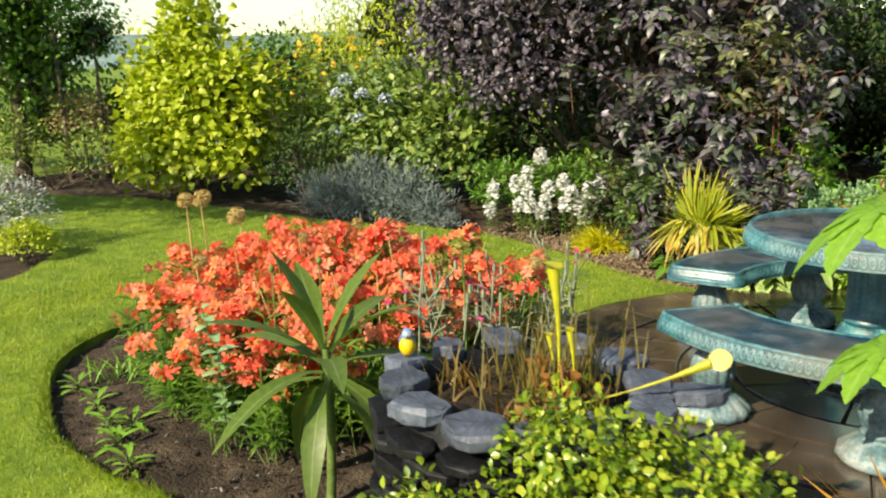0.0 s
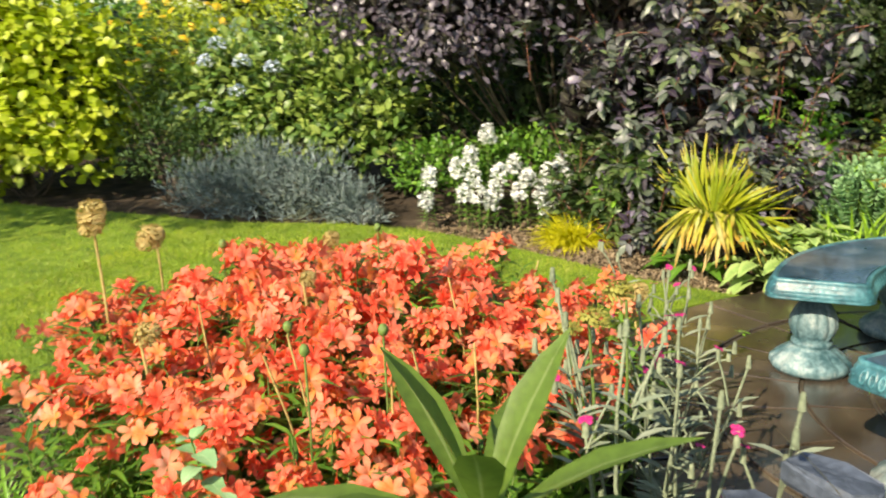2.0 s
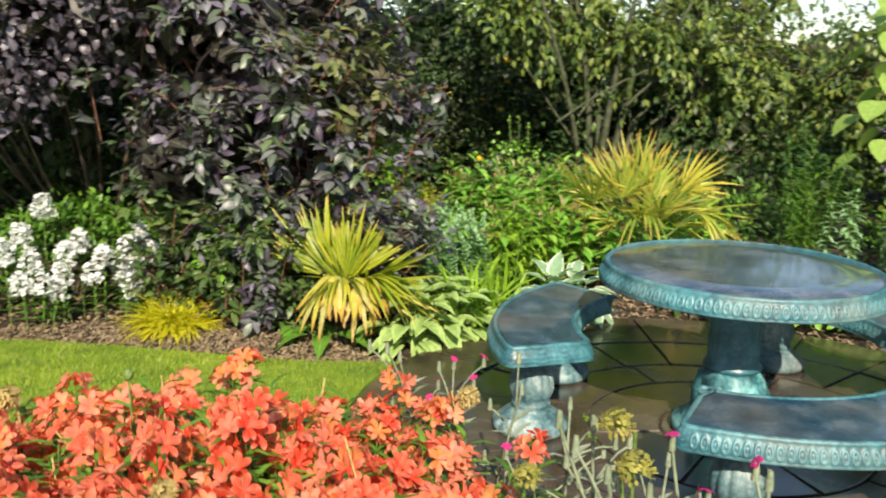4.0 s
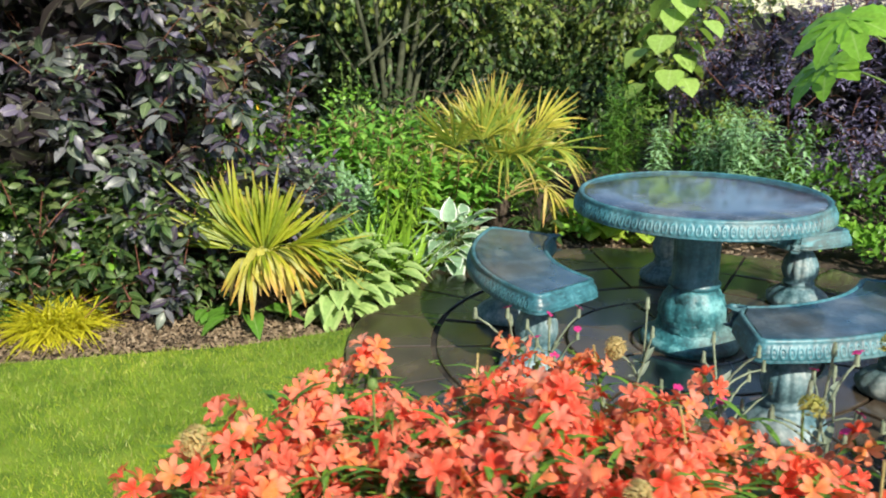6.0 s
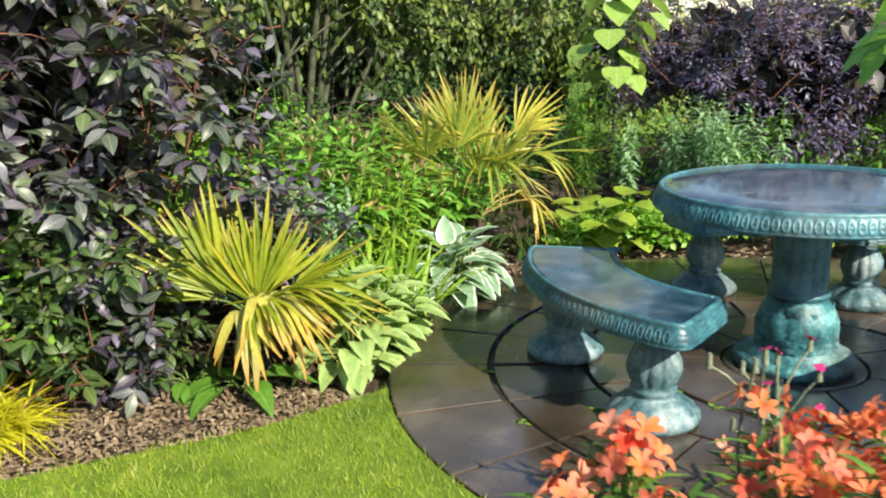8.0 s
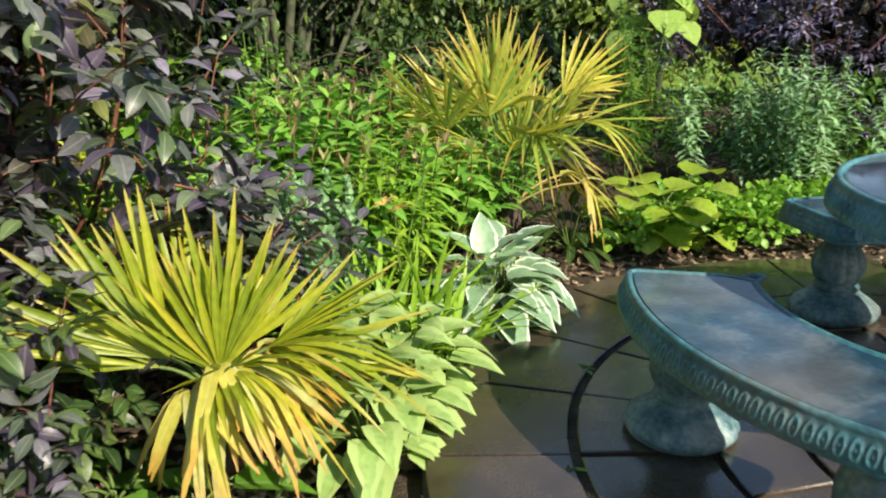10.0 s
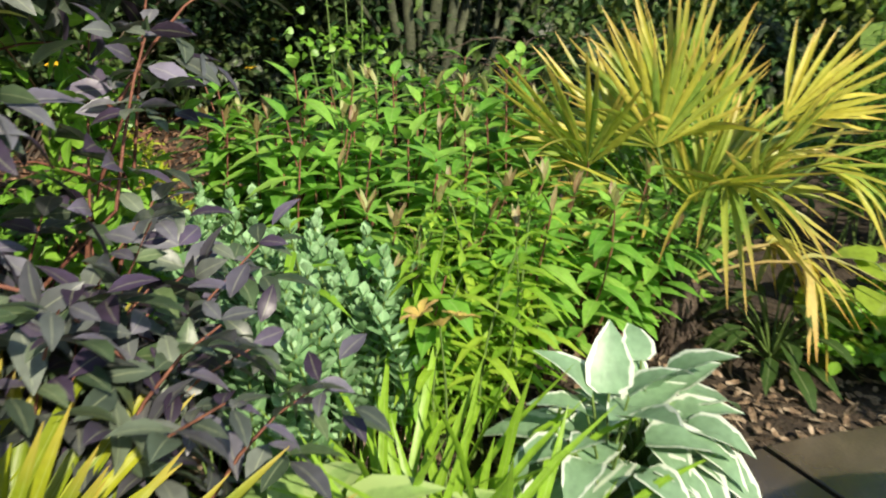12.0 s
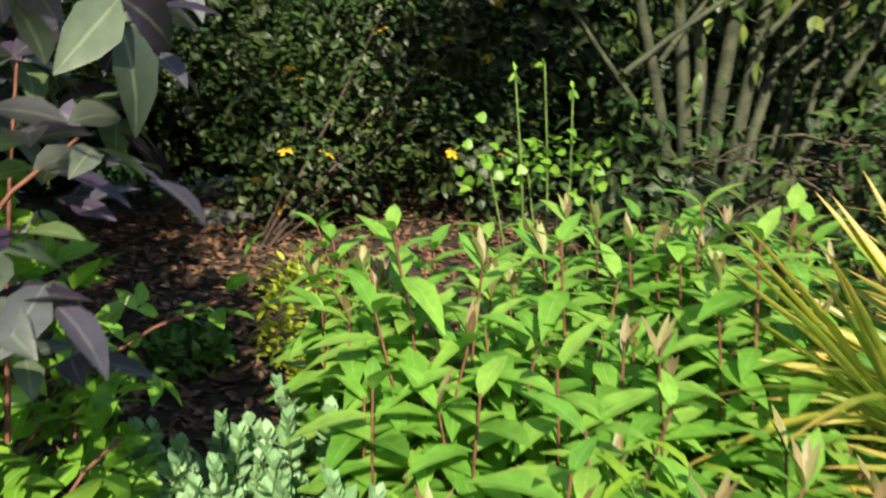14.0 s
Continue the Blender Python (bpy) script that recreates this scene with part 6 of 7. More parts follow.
for x, y, z in ((-1.25, 7.98, 0.3), (-1.0, 8.02, 0.45), (-0.95, 7.95, 0.32), (-0.88, 8.05, 0.6), (-1.08, 8.0, 0.36), (-0.9, 7.92, 0.2), (-0.76, 8.0, 0.22), (-0.7, 8.1, 0.38), (-0.62, 8.0, 0.2), (-0.5, 8.12, 0.24), (-0.42, 8.05, 0.34), (-0.36, 8.12, 0.4), (-0.38, 8.0, 0.2), (-0.3, 8.1, 0.3), (-1.3, 7.9, 0.12), (-0.98, 7.9, 0.2), (-0.85, 7.88, 0.14), (-0.8, 7.96, 0.34), (-0.46, 7.92, 0.22), (-0.36, 7.9, 0.12), (-0.58, 8.06, 0.3)):
    phlox(x, y, z + 0.05)
tuft("golden_grass", "low mound of golden-yellow grass at the border edge", "grass", (-0.2, 7.78, 0.0), 1000, 0.27, 0.01, M_YGRASS, 0.75, 0.75, 0.05)
shrub("lavender", "grey-green lavender mound at the lawn edge", "shrub", [(-3.2, 8.0, 0.12, 0.36, 0.26, 0.24), (-2.75, 8.06, 0.2, 0.3, 0.24, 0.38), (-2.3, 8.05, 0.16, 0.32, 0.25, 0.34), (-1.98, 8.0, 0.06, 0.22, 0.2, 0.2)], 7000, 0.085, 0.011, M_LAVENDER, SMALL, M_GREY_STEM, 0.7, 0.15, low=-0.6, twigs=40, radius=0.004, shell=(0.4, 1.12), clump=9, near=0.045)
tuft("silver_tuft", "silvery small-leaved tuft at the border edge", "plant", (-1.8, 8.0, 0.0), 120, 0.16, 0.012, M_SILVER, 0.5, 0.3)
hydrangea = shrub("hydrangea", "green hydrangea with a few pale blue and white heads", "shrub", [(-3.7, 9.2, 0.75, 0.65, 0.5, 0.65), (-2.9, 9.0, 0.75, 0.6, 0.5, 0.65), (-2.2, 8.8, 0.7, 0.5, 0.45, 0.5)], 4800, 0.1, 0.06, M_PALE, OVAL, low=-0.6, inner=0.6, clump=12, near=0.1)
for x, y, z in ((-3.75, 8.75, 0.75), (-3.3, 8.6, 0.9), (-3.7, 8.75, 1.15), (-4.1, 8.85, 0.7), (-3.2, 8.55, 1.15), (-2.9, 8.55, 1.1), (-3.5, 8.65, 1.3)):
    head = part("flower_head", flower_heads(Geo(), sphere_points(50, -0.4) * 0.07, 4, 0.02, 0.018, 0.2, SMALL), M_BLUE, hydrangea, "pale blue-white flower head")
    head.location = Vector((x, y, z)) - hydrangea.location
st = []
for _ in range(60):
    x, y = -4.75 + rng.normal(0, 0.5), 9.7 + rng.normal(0, 0.3)
    st.append(((x, y, 0), (x + rng.normal(0, 0.1), y + rng.normal(0, 0.1), rng.uniform(1.0, 1.8))))
cone = leafy_stems("coneflower", "tall yellow-green perennials topped with golden daisies", "plant", st, 0.14, 0.045, M_LIME, 0.07, 2, LANCE)
for s in st[:48]:
    head = part("flower", flower_heads(Geo(), np.zeros((1, 3)), 8, 0.055, 0.024, 0.15, LANCE, up=(0.2, -0.6, 0.8)), M_YELLOW, cone, "golden yellow daisy flower")
    head.location = Vector(s[1]) - cone.location + Vector((0, -0.03, 0.01))
shrub("golden_bush", "rounded bush with bright yellow-green leaves beside the lawn", "shrub", [(-5.4, 8.2, 0.75, 0.72, 0.6, 0.7), (-5.1, 8.25, 1.2, 0.7, 0.55, 0.5), (-5.5, 8.2, 1.55, 0.5, 0.4, 0.4), (-4.9, 8.15, 0.6, 0.55, 0.5, 0.5), (-5.35, 8.3, 2.05, 0.28, 0.25, 0.35), (-5.8, 8.0, 0.5, 0.5, 0.5, 0.45), (-4.75, 8.2, 1.0, 0.5, 0.4, 0.4), (-5.9, 8.2, 1.15, 0.4, 0.4, 0.4)], 10500, 0.1, 0.078, M_LIME, OVAL, low=-0.6, inner=0.6, clump=14, near=0.11)
shrub("dark_conifer_shrub", "dark green upright shrub between brighter bushes", "shrub", [(-4.3, 8.35, 0.5, 0.35, 0.3, 0.65), (-3.9, 8.3, 0.4, 0.3, 0.25, 0.5), (-3.5, 8.5, 0.35, 0.4, 0.3, 0.4)], 2600, 0.05, 0.02, M_DARK, LANCE)
shrub("silver_shrub", "silver-grey rounded shrub in the side bed", "shrub", [(-4.4, 5.3, 0.32, 0.38, 0.35, 0.38), (-4.85, 5.1, 0.38, 0.45, 0.38, 0.45)], 3600, 0.045, 0.014, M_SILVER, LANCE, M_GREY_STEM, low=-0.4)
shrub("golden_box", "small clipped golden-leaved shrub in the side bed", "shrub", [(-4.0, 5.2, 0.12, 0.26, 0.22, 0.2)], 1500, 0.03, 0.02, M_LIME, low=-0.3, radius=0.005)
shrub("mixed_border", "mixed green and rust-coloured border plants by the far lawn", "shrub", [(-7.2, 8.1, 0.35, 0.7, 0.4, 0.4), (-8.4, 7.7, 0.5, 0.7, 0.5, 0.5), (-6.4, 8.4, 0.45, 0.5, 0.4, 0.5), (-9.6, 7.6, 0.5, 0.8, 0.5, 0.6)], 4600, 0.07, 0.03, M_MID, LANCE)
shrub("border_shrub", "mixed mid-green shrubs behind the far lawn", "shrub", [(-9.3, 10.3, 0.6, 1.0, 0.6, 0.8), (-7.8, 10.4, 0.7, 0.9, 0.6, 0.8), (-6.5, 9.8, 0.7, 0.8, 0.5, 0.8), (-6.4, 10.6, 1.3, 0.8, 0.6, 0.7), (-10.8, 9.8, 0.7, 1.0, 0.6, 0.9)], 7000, 0.09, 0.045, M_GREEN, OVAL, inner=0.6)
shrub("rusty_shrub", "rust-orange flowering shrub by the far lawn", "shrub", [(-8.2, 8.7, 0.8, 0.5, 0.4, 0.4)], 1400, 0.06, 0.03, M_BUD, LANCE)


def tree(name, label, base, height, lobes, count, length, width, mat, radius=0.1, rows=OVAL, inner=0.0, solid=False):
    body = thing(name, base, label, "tree")
    p, out = spots(lobes, count, -0.8, (0.4, 1.05), 14, 0.13)
    d = out * 0.5 + rng.normal(0, 0.6, (count, 3)) - (0, 0, 0.3)
    part("crown", leaves(Geo(), p - base, d, (0, 0, 1) + 0.6 * out + rng.normal(0, 0.4, (count, 3)), length * rng.uniform(0.7, 1.2, count), width, rows, 0.2, 0.4), mat, body)
    geo = Geo()
    tube(geo, arc_line((0, 0, -0.1), (0, 0, height), 0.08, 7, (1, 0, 0)), radius, 10, radius * 0.4)
    ends, _ = spots(lobes, 26, -0.4, (0.3, 0.9))
    for e in ends - base:
        s = np.array([0, 0, height * rng.uniform(0.4, 0.95)])
        if math.hypot(e[0], e[1]) > 1.1:
            s = np.array([e[0] + rng.normal(0, 0.15), e[1] + rng.normal(0, 0.1), -0.1])
            if rng.random() < 0.12:
                part("stem", tube(Geo(), arc_line(s, e, 0.3), radius * 0.35, 6, radius * 0.06), M_TRUNK, body)
            continue
        tube(geo, arc_line(s, e, 0.1), radius * 0.35, 6, radius * 0.06)
    part("trunk", geo, M_TRUNK, body)
    if inner:
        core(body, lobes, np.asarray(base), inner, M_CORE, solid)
    return body


tree("garden_tree", "dark green tree overhanging the far lawn", (-9.6, 8.6, 0), 2.6, [(-8.7, 8.5, 1.5, 0.7, 0.6, 0.8), (-8.3, 9.0, 1.9, 0.6, 0.5, 0.5), (-9.4, 8.4, 2.3, 1.4, 1.2, 1.0), (-8.4, 8.1, 2.5, 0.9, 0.8, 0.6), (-9.9, 9.0, 3.3, 1.6, 1.3, 1.0), (-8.7, 7.8, 1.9, 0.8, 0.6, 0.5), (-10.3, 7.7, 1.7, 1.1, 0.9, 0.8), (-11.5, 8.5, 1.8, 1.3, 1.0, 1.4)], 16000, 0.09, 0.05, M_GREEN, 0.13, inner=0.55)
# unseen tree, set where its crown throws shadow bands on the lawn
tree("garden_tree", "broad tree out of view beside the far lawn, shading it", (-6.9, 3.4, 0), 2.8, [(-5.2, 3.8, 2.8, 0.9, 0.4, 0.4), (-6.6, 3.7, 3.1, 0.9, 0.5, 0.5), (-4.1, 3.9, 3.0, 0.5, 0.35, 0.3), (-7.6, 3.5, 2.9, 0.8, 0.5, 0.4)], 3500, 0.1, 0.06, M_GREEN, 0.12)
tree("willow", "pale yellow-green weeping tree behind the border", (-7.5, 15.5, 0), 3.0, [(-7.5, 15.5, 2.2, 2.0, 1.4, 1.3), (-5.4, 15.2, 2.0, 1.5, 1.2, 1.2), (-9.6, 15.8, 1.4, 1.4, 1.2, 1.1), (-3.4, 15.0, 1.8, 1.4, 1.0, 1.2)], 11000, 0.14, 0.04, M_LIME, 0.12, LANCE, inner=0.5)
tree("hedge_tree", "green trees behind the border", (-4.0, 12.5, 0), 1.4, [(-4.5, 12.2, 1.0, 1.6, 1.0, 1.0), (-2.2, 12.0, 1.3, 1.6, 1.0, 1.2), (-7.0, 12.4, 0.9, 1.7, 1.0, 0.9), (-9.5, 12.6, 0.8, 1.6, 1.0, 0.8)], 9000, 0.1, 0.06, M_MID, inner=0.7)

def boughs(name, label, base, lobes, count, length, width, mat):
    """A leafy crown of drooping boughs, each set with hanging leaves on both sides, on a few bare stems."""
    body = thing(name, base, label, "shrub")
    p, out = spots(lobes, count, -0.75, (0.45, 1.05), 3, 0.14)
    way = unit(out * 0.8 + rng.normal(0, 0.3, (count, 3)) - (0, 0, 0.3))
    side = unit(np.cross(way, (0, 0, 1.0)))
    reach = rng.uniform(0.3, 0.6, count)
    green, rods = Geo(), Geo()
    for t in np.linspace(0.0, 1.0, 8):
        at = p - base - way * (reach * (1 - t))[:, None] - np.c_[np.zeros((count, 2)), 0.25 * reach * t * t]
        for sign in (-1, 1):
            d = side * sign * (1.0 - 0.6 * t) + way * (0.35 + 0.5 * t) + rng.normal(0, 0.25, (count, 3)) - (0, 0, 0.25)
            leaves(green, at, d, (0, 0, 1.0) + rng.normal(0, 0.3, (count, 3)) + 0.3 * out, length * rng.uniform(0.7, 1.15, count), width, ELLIPSE, 0.25, 0.4)
    part("crown", green, mat, body)
    for i in range(0, count, 2):
        e = p[i] - base
        tube(rods, arc_line(e - way[i] * reach[i], e, 0.03, 4), 0.005, 4, 0.002)
    tagged(part("twig", rods, M_TRUNK, body), kind="stuff")
    ends, _ = spots(lobes, 9, -0.2, (0.2, 0.7))
    limbs(body, "stem", M_SHADED_STEM, (0, 0, 0), ends - base, 0.022, 0.12, 0.1)
    return body


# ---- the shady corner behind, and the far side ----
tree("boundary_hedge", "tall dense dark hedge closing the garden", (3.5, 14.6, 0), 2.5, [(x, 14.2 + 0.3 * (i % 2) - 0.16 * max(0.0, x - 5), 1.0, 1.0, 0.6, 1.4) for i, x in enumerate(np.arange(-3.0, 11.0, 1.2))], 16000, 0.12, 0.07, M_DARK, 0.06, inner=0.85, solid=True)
tree("background_shrub", "tall shadowed shrubs behind the bark path", (3.2, 13.3, 0), 2.0, [(-0.4, 12.4, 0.9, 1.3, 0.8, 1.2), (0.2, 13.0, 1.7, 1.8, 0.9, 0.9), (2.4, 13.4, 1.2, 1.7, 0.9, 1.2), (4.4, 13.0, 1.1, 1.7, 0.9, 1.3), (3.6, 13.2, 1.9, 2.2, 1.0, 0.8), (6.6, 12.4, 1.2, 1.6, 1.2, 1.3), (8.4, 11.0, 1.2, 1.5, 1.2, 1.3)], 17000, 0.085, 0.045, M_DARK, 0.06, inner=0.8)
tree("background_shrub", "tall dark purple-green shrubs closing the path", (0.6, 10.6, 0), 1.8, [(-0.3, 10.6, 1.0, 0.9, 0.6, 1.1), (0.2, 11.2, 1.8, 0.9, 0.7, 0.6), (-1.2, 10.6, 1.4, 1.2, 0.6, 1.4)], 6000, 0.08, 0.045, M_DARK, 0.04, inner=0.75)
# the first lobe is extra, above the view, and shades the shrubs behind
boughs("background_shrub", "tall shrub with drooping leafy boughs behind the leafy perennial", (4.4, 10.5, -0.05), [(2.9, 10.4, 2.75, 1.3, 0.6, 0.35), (3.3, 10.5, 2.0, 0.9, 0.7, 0.55), (4.3, 10.2, 1.75, 0.9, 0.7, 0.6), (5.4, 10.0, 1.5, 0.9, 0.7, 0.7), (6.3, 9.4, 1.4, 0.9, 0.7, 0.7), (5.5, 10.8, 2.2, 1.2, 0.8, 0.6)], 760, 0.095, 0.042, M_BOUGH)
tree("background_shrub", "low dark shrubs filling the shade behind the palms", (4.0, 9.6, 0), 0.8, [(3.3, 9.7, 0.45, 0.6, 0.4, 0.5), (4.4, 9.4, 0.5, 0.7, 0.4, 0.55), (5.3, 9.0, 0.5, 0.6, 0.4, 0.6)], 3500, 0.07, 0.035, M_DARK, 0.02, LANCE, inner=0.75)
body = thing("multi_stemmed_shrub", (3.8, 10.2, -0.05), "multi-stemmed shrub with bare upright stems and an added shading crown", "shrub")
# unseen crown, added to shade the hedge and the end of the path
p, out = spots([(4.0, 10.8, 2.75, 1.2, 0.9, 0.4), (2.6, 11.6, 2.85, 1.2, 0.8, 0.4), (1.4, 12.1, 2.9, 1.1, 0.8, 0.4), (5.3, 11.4, 2.8, 1.0, 0.8, 0.4)], 3600, -0.8, (0.4, 1.05), 12, 0.12)
part("crown", leaves(Geo(), p - np.array(body.location), out * 0.5 + rng.normal(0, 0.6, p.shape), (0, 0, 1) + 0.6 * out, 0.085, 0.045, OVAL), M_MID, body)
for i, (dx, dz, radius) in enumerate(((-0.3, 2.5, 0.04), (-0.08, 2.6, 0.036), (0.22, 2.7, 0.042), (0.5, 2.4, 0.038), (0.9, 2.3, 0.032), (-0.7, 2.4, 0.028), (1.3, 2.0, 0.026))):
    e = np.array([dx * 1.3, 0.35 * math.sin(2.1 * i), dz])
    stem_ = part("stem", tube(Geo(), arc_line((dx * 0.14, 0.05 * math.cos(3 * i), 0), e, 0.12, 10, (math.copysign(0.8, -dx), 0, 0.4)), radius, 9, 0.016), M_SHADED_STEM, body)
    j = np.array([dx * 0.75, 0.2 * math.sin(2.1 * i), dz * 0.45])
    part("side_branch", tube(Geo(), arc_line(j, j + (0.5 + 0.1 * i, -0.15, 0.55), 0.05, 6), 0.014, 6, 0.006), M_SHADED_STEM, stem_)
shrub("spurge", "yellow-green bushy spurge beside the bark path", "plant", [(1.93, 9.85, 0.24, 0.17, 0.15, 0.26), (1.98, 9.7, 0.12, 0.14, 0.14, 0.14)], 900, 0.045, 0.018, M_LIME, LANCE, M_GREEN_STEM, radius=0.004)
shrub("low_weed", "small dark green plant on the bark path", "plant", [(1.54, 10.15, 0.08, 0.16, 0.16, 0.1)], 300, 0.06, 0.03, M_GREEN, radius=0.004)
for i, (x, y, r) in enumerate([(1.85, 12.8, 0.16), (2.1, 12.9, 0.12), (2.4, 12.85, 0.15)]):
    s = part("rock", slate_slab(r, r * 0.6, r * 0.8, 440 + i), M_ROCK, smooth=False)
    s.matrix_basis = pose(x, y, 0.4 * r - 0.02, 8 * i - 9, 12 - 9 * i, 40 * i)
    tagged(s, "grey rough rock at the end of the path", "rock", "rocks by the path")
BLOOM = np.array((2.0, 11.9, 0.0))
blooms = thing("flowering_shrub", BLOOM, "dark green shrub with scattered orange-yellow flowers", "shrub")
lobes = [(0.7, 11.9, 1.3, 0.8, 0.4, 0.7), (1.9, 12.3, 1.3, 0.8, 0.4, 0.75), (3.0, 12.0, 1.2, 0.8, 0.4, 0.8), (2.4, 12.1, 0.6, 0.7, 0.4, 0.6), (3.4, 11.9, 0.5, 0.6, 0.4, 0.5)]
p, out = spots(lobes, 7500, -0.7, (0.6, 1.05), 10, 0.1)
part("foliage", leaves(Geo(), p - BLOOM, out + rng.normal(0, 0.6, p.shape), (0, 0, 1) + out, rng.uniform(0.04, 0.075, len(p)), 0.03, OVAL), M_SHADY, blooms)
core(blooms, lobes, BLOOM, 0.8, M_CORE)
p = p[out[:, 1] < -0.35]
limbs(blooms, "branch", M_TRUNK, (0, 0, -0.03), p[::400] - BLOOM, 0.01)
for q_ in p[5::90]:
    part("flower", flower_heads(Geo(), (q_ - BLOOM + (0, -0.05, 0))[None], 5, 0.045, 0.03, 0.3), M_YELLOW, blooms, "orange-yellow open flower")
body = thing("columbine", (2.4, 8.95, -0.08), "columbine with scalloped leaves and nodding seed pods on thin stems", "plant")
geo = Geo()
for x, y, z in ((-0.05, 0.0, 1.2), (0.12, 0.02, 1.15), (0.0, 0.05, 1.0), (0.17, 0.0, 0.95), (-0.12, 0.02, 1.0), (0.03, 0.0, 1.22)):
    part("stem", tube(Geo(), arc_line((rng.normal(0, 0.03), 0, 0), (x, y, z), 0.03, 6, (1, 0, 0)), 0.004, 5, 0.003), M_GREEN_STEM, body)
    k = 16
    an = rng.uniform(0, 6.28, k)
    leaves(geo, np.array([x, y, min(z, 0.97)]) + rng.normal(0, 0.045, (k, 3)), np.c_[np.cos(an), np.sin(an), rng.normal(0, 0.4, k)], rng.normal(0, 0.7, (k, 3)) + (0, -0.3, 1), 0.03, 0.028, HEART, 0.1, 0.2)
    leaves(geo, np.repeat([[x, y, z]], 4, 0), rng.normal(0, 1, (4, 3)) - (0, 0, 0.8), rng.normal(0, 1, (4, 3)), 0.03, 0.012, OVAL, 0.4, 0)
part("foliage", geo, M_FRESH, body)

rosette("hellebore", "low dark green hellebore leaves beside the palm", "plant", (3.0, 7.5, 0.0), [(14, 15, 0.14, 0.15, 0.055, 0.4), (12, 45, 0.2, 0.15, 0.055, 0.4), (8, 70, 0.22, 0.14, 0.05, 0.4)], M_SHADY, LANCE, seed=51)
ROUND = ((0.0, 0.45), (0.08, 0.85), (0.25, 0.98), (0.4, 0.92), (0.52, 1.0), (0.66, 0.84), (0.78, 0.8), (0.92, 0.45), (1.0, 0.12))
for i, (x, y, z) in enumerate([(3.56, 7.24, 0.34), (3.34, 7.26, 0.26), (3.45, 7.06, 0.16)]):
    rosette("ligularia", "broad round yellow-green leaves at the patio edge", "plant", (x, y, 0.0), [(5, 50, z, 0.18, 0.21, 0.3), (6, 18, 0.12, 0.16, 0.19, 0.35)], M_LIGULARIA, ROUND, seed=70 + i)
shrub("ground_cover", "low yellow-green ground cover along the patio edge", "plant", [(3.7, 7.2, 0.06, 0.35, 0.3, 0.14), (3.62, 6.86, 0.05, 0.22, 0.26, 0.15), (3.2, 7.3, 0.04, 0.2, 0.14, 0.12), (4.0, 6.7, 0.06, 0.35, 0.35, 0.14), (4.15, 6.1, 0.06, 0.3, 0.4, 0.14), (4.2, 5.5, 0.06, 0.3, 0.4, 0.14)], 3800, 0.05, 0.035, M_FRESH, OVAL, low=-0.1, radius=0.004)
shrub("bright_filler", "bright green bushy plants behind the taller palm", "shrub", [(3.1, 8.05, 0.25, 0.35, 0.3, 0.3), (3.5, 8.3, 0.3, 0.4, 0.3, 0.35)], 1800, 0.07, 0.03, M_FRESH, LANCE)
st = [((4.22 + rng.normal(0, 0.14), 7.8 + rng.normal(0, 0.12), 0), None) for _ in range(16)]
st = [(a0, (a0[0] + rng.normal(0, 0.06), a0[1] + rng.normal(0, 0.06), rng.uniform(0.7, 1.15))) for a0, _ in st]
leafy_stems("lily", "tall lily stems clothed in narrow dark green leaves", "plant", st, 0.1, 0.02, M_GREEN, 0.022, 3, LANCE, droop=0.4)
st = [((4.5 + rng.normal(0, 0.22), 7.0 + rng.normal(0, 0.24), 0), None) for _ in range(46)]
st = [(a0, (a0[0] + rng.normal(0, 0.06), a0[1] + rng.normal(0, 0.06), rng.uniform(0.55, 0.85))) for a0, _ in st]
leafy_stems("grey_campion", "pale grey-green upright campion stems", "plant", st, 0.085, 0.026, M_SEDUM, 0.03, 3, LANCE, stem=M_GREEN_STEM)
body = thing("catalpa", (5.12, 7.95, 0.0), "slender tree with large heart-shaped yellow-green leaves", "tree")
part("trunk", tube(Geo(), arc_line((0, 0, -0.05), (0.05, 0, 2.0), 0.05, 7, (1, 0, 0)), 0.03, 8, 0.015), M_SHADED_STEM, body)
for i in range(34):
    an, z = 2.4 * i + rng.normal(0, 0.5), 0.85 + 0.038 * i
    way = np.array([math.cos(an), math.sin(an), -0.1])
    tip = np.array([0.03, 0, z + 0.05]) + way * rng.uniform(0.1, 0.38)
    leaf = part("leaf", leaves(Geo(), tip[None], way + (0, 0, -0.7), way * 0.8 + (0, 0, 0.6), rng.uniform(0.2, 0.28), 0.24, HEART, 0.12, 0.12), M_CATALPA, body)
    part("stalk", tube(Geo(), arc_line((0.02, 0, z), tip, 0.02), 0.005, 5), M_GREEN_STEM, leaf)
elder("purple_maple", "dark purple maple with finely divided leaves", [(5.6, 6.95, 0.95, 0.8, 0.65, 0.65), (5.8, 6.3, 1.0, 0.85, 0.8, 0.7), (6.2, 7.4, 1.15, 1.2, 1.0, 0.6), (6.1, 5.5, 0.95, 0.8, 0.8, 0.7), (6.1, 7.7, 1.0, 0.8, 0.7, 0.5), (5.7, 6.5, 0.6, 0.7, 0.7, 0.4), (6.5, 4.8, 0.95, 0.7, 0.8, 0.7)], 800, 0.062, 0.017, M_MAPLE, (5.9, 7.0, 0.0), 30, 0.6)
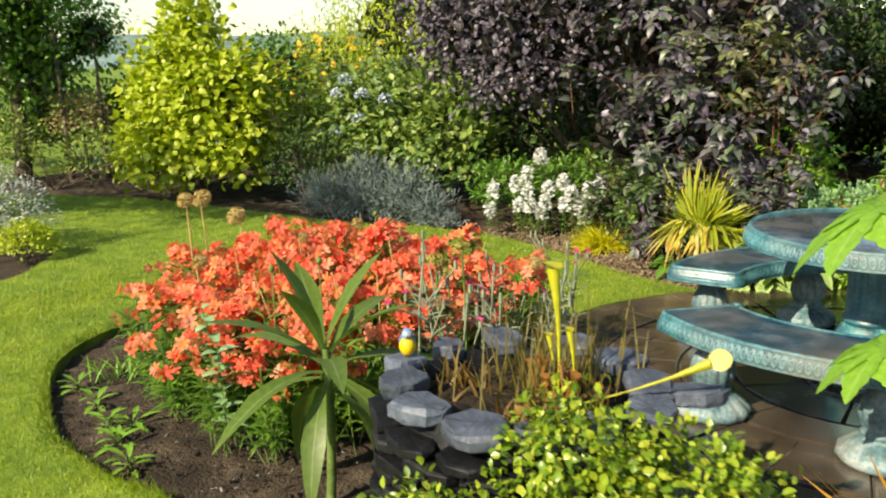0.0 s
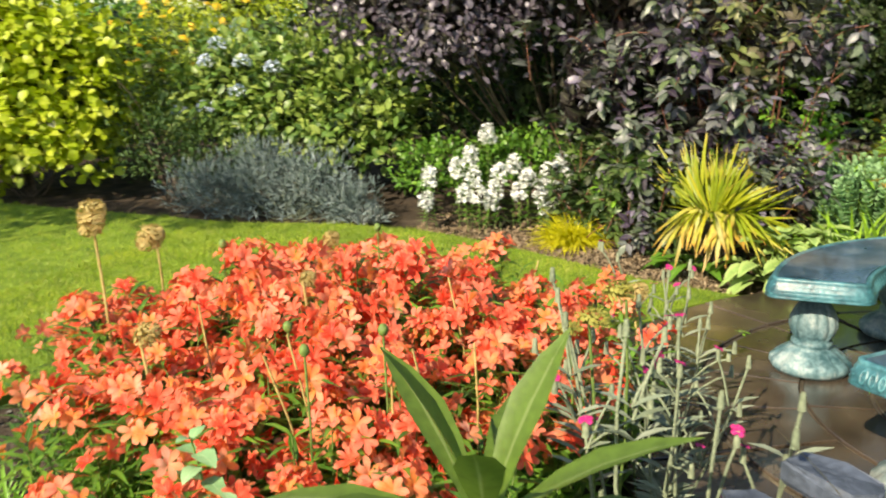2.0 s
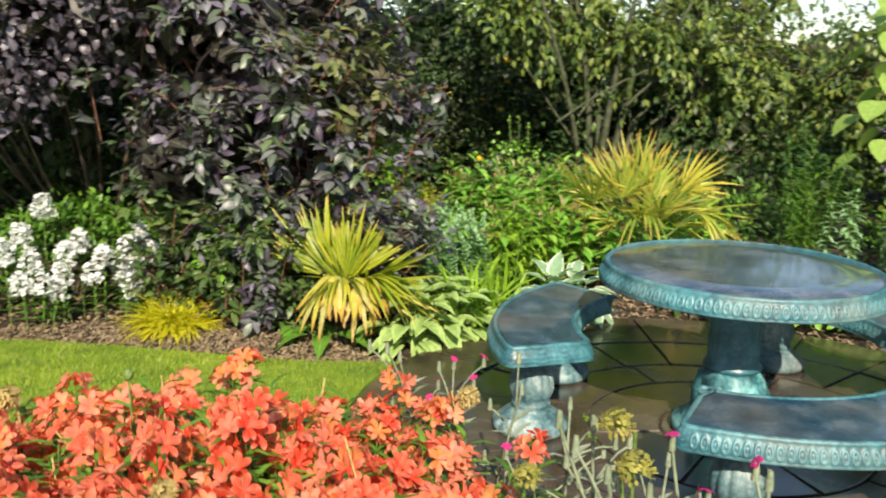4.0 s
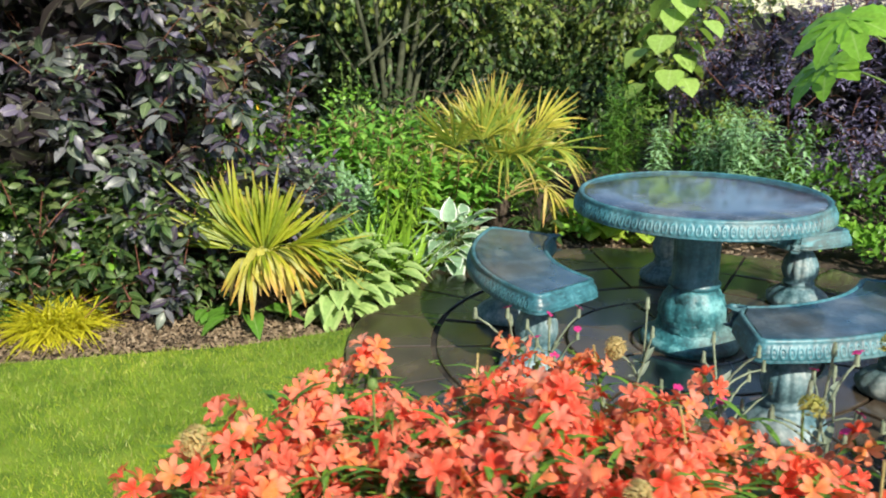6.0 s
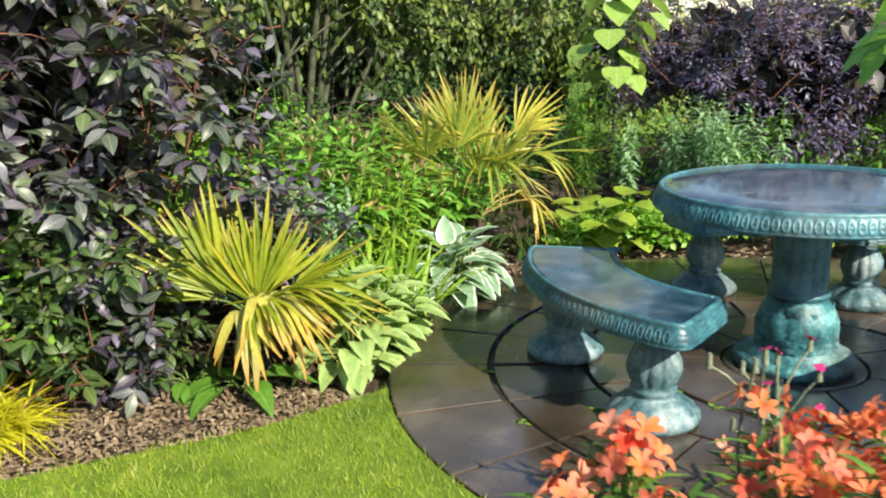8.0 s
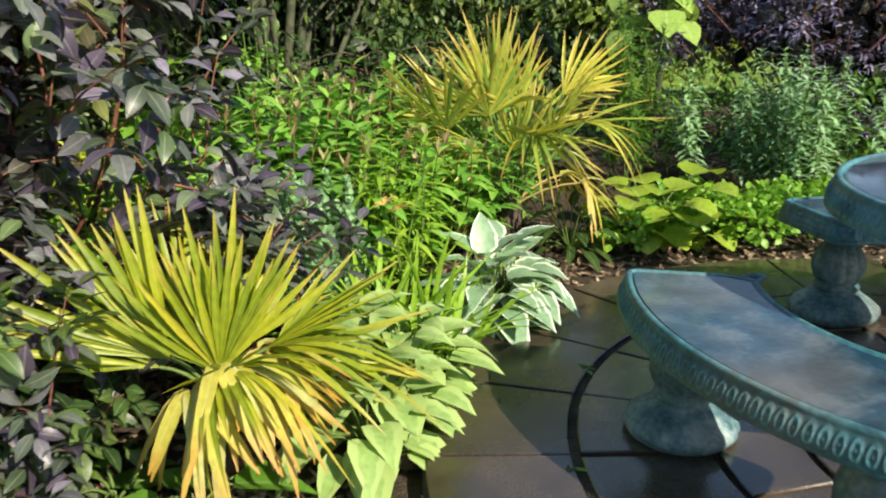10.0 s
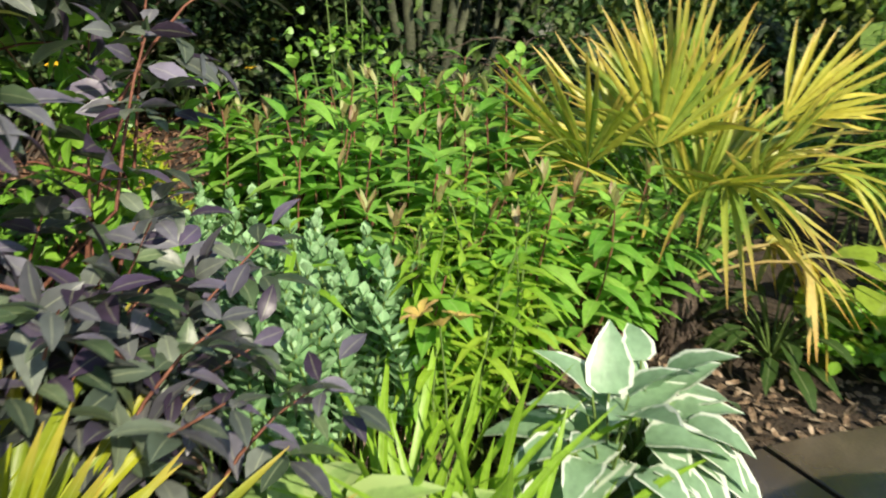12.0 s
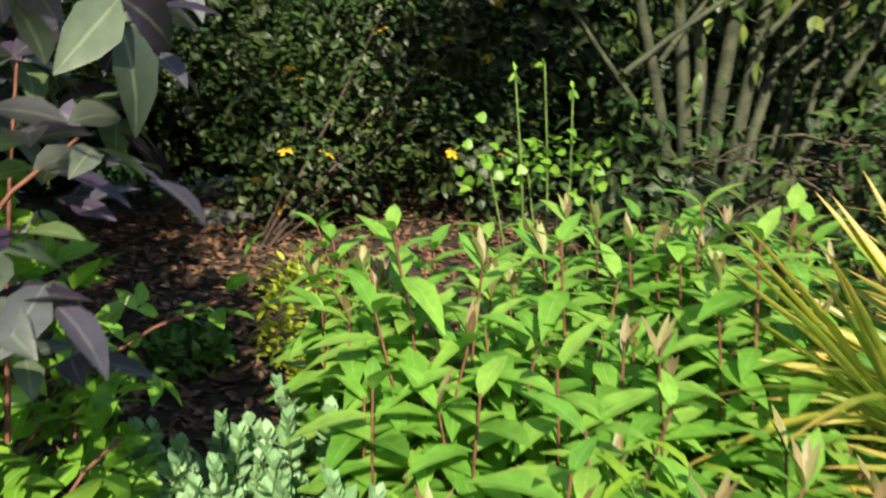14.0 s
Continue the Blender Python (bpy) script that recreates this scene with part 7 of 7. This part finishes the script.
shrub("right_border", "mixed green border plants on the far side of the patio", "shrub", [(4.7, 6.2, 0.2, 0.35, 0.45, 0.24), (4.85, 5.4, 0.2, 0.4, 0.5, 0.26), (4.7, 6.9, 0.22, 0.35, 0.35, 0.26), (4.8, 4.6, 0.24, 0.45, 0.5, 0.3), (5.4, 4.4, 0.35, 0.5, 0.6, 0.4), (5.6, 3.6, 0.4, 0.6, 0.7, 0.45), (5.25, 6.6, 0.3, 0.4, 0.45, 0.38), (5.5, 5.6, 0.4, 0.5, 0.6, 0.42), (6.3, 6.4, 0.3, 0.6, 0.8, 0.4), (5.0, 7.5, 0.3, 0.4, 0.4, 0.36), (4.2, 8.3, 0.3, 0.5, 0.3, 0.36)], 7400, 0.075, 0.03, M_GREEN, LANCE)
tree("background_tree", "green trees closing the far side of the garden", (9.0, 8.0, 0), 2.5, [(8.0, 9.5, 1.0, 1.5, 1.2, 1.0), (8.8, 7.2, 0.9, 1.2, 1.5, 0.95), (9.0, 4.8, 0.9, 1.2, 1.5, 0.95), (9.0, 2.2, 1.0, 1.2, 1.5, 1.0)], 9000, 0.12, 0.07, M_MID, 0.1, inner=0.75)


def lobed_leaf(p, way, face, size):
    """A hand-shaped leaf of seven toothed lobes."""
    way, geo = unit(way), Geo()
    s = unit(np.cross(way, face))
    n = np.cross(s, way)
    an = np.radians(np.linspace(-118, 118, 7))
    d = np.cos(an)[:, None] * way + np.sin(an)[:, None] * s
    return leaves(geo, np.repeat(np.asarray(p, float)[None], 7, 0), d, n, size * (1 - 0.35 * (an / 2.2) ** 2), size * 0.47, ((0, 0.2), (0.25, 0.8), (0.42, 0.86), (0.5, 1.0), (0.6, 0.8), (0.68, 0.86), (0.8, 0.5), (0.86, 0.5), (1, 0.04)), 0.12, 0.25)


body = thing("lobed_leaf_plant", (2.95, 4.55, -0.02), "tall plant with very large hand-shaped bright green leaves", "plant")
part("stem", tube(Geo(), arc_line((0, 0, -0.03), (0.02, 0.05, 1.2), 0.04, 7, (1, 0, 0)), 0.028, 8, 0.016), M_GREEN_STEM, body)
for i, (x, y, z, fx, fy, size) in enumerate([(-0.82, -0.28, 1.06, -0.75, -0.25, 0.34), (-0.78, -0.25, 0.6, -0.8, -0.3, 0.26), (-0.3, 0.8, 1.5, -0.6, 0.1, 0.3), (-0.1, 0.95, 1.3, -0.5, 0.3, 0.3), (-0.2, -0.4, 1.15, -0.5, -0.8, 0.28), (0.3, 0.4, 1.25, 0.5, 0.5, 0.3), (0.5, -0.2, 1.0, 0.8, -0.3, 0.3), (0.1, 0.6, 0.8, 0.2, 0.9, 0.26)]):
    leaf = part("leaf", lobed_leaf((x, y, z), (fx, fy, -0.45), (fx * 0.5, fy * 0.5, 0.9), size), M_FRESH, body)
    part("stalk", tube(Geo(), arc_line((0.01, 0.03, min(z, 0.9) - 0.1), (x, y, z), 0.06), 0.008, 6, 0.006), M_GREEN_STEM, leaf)
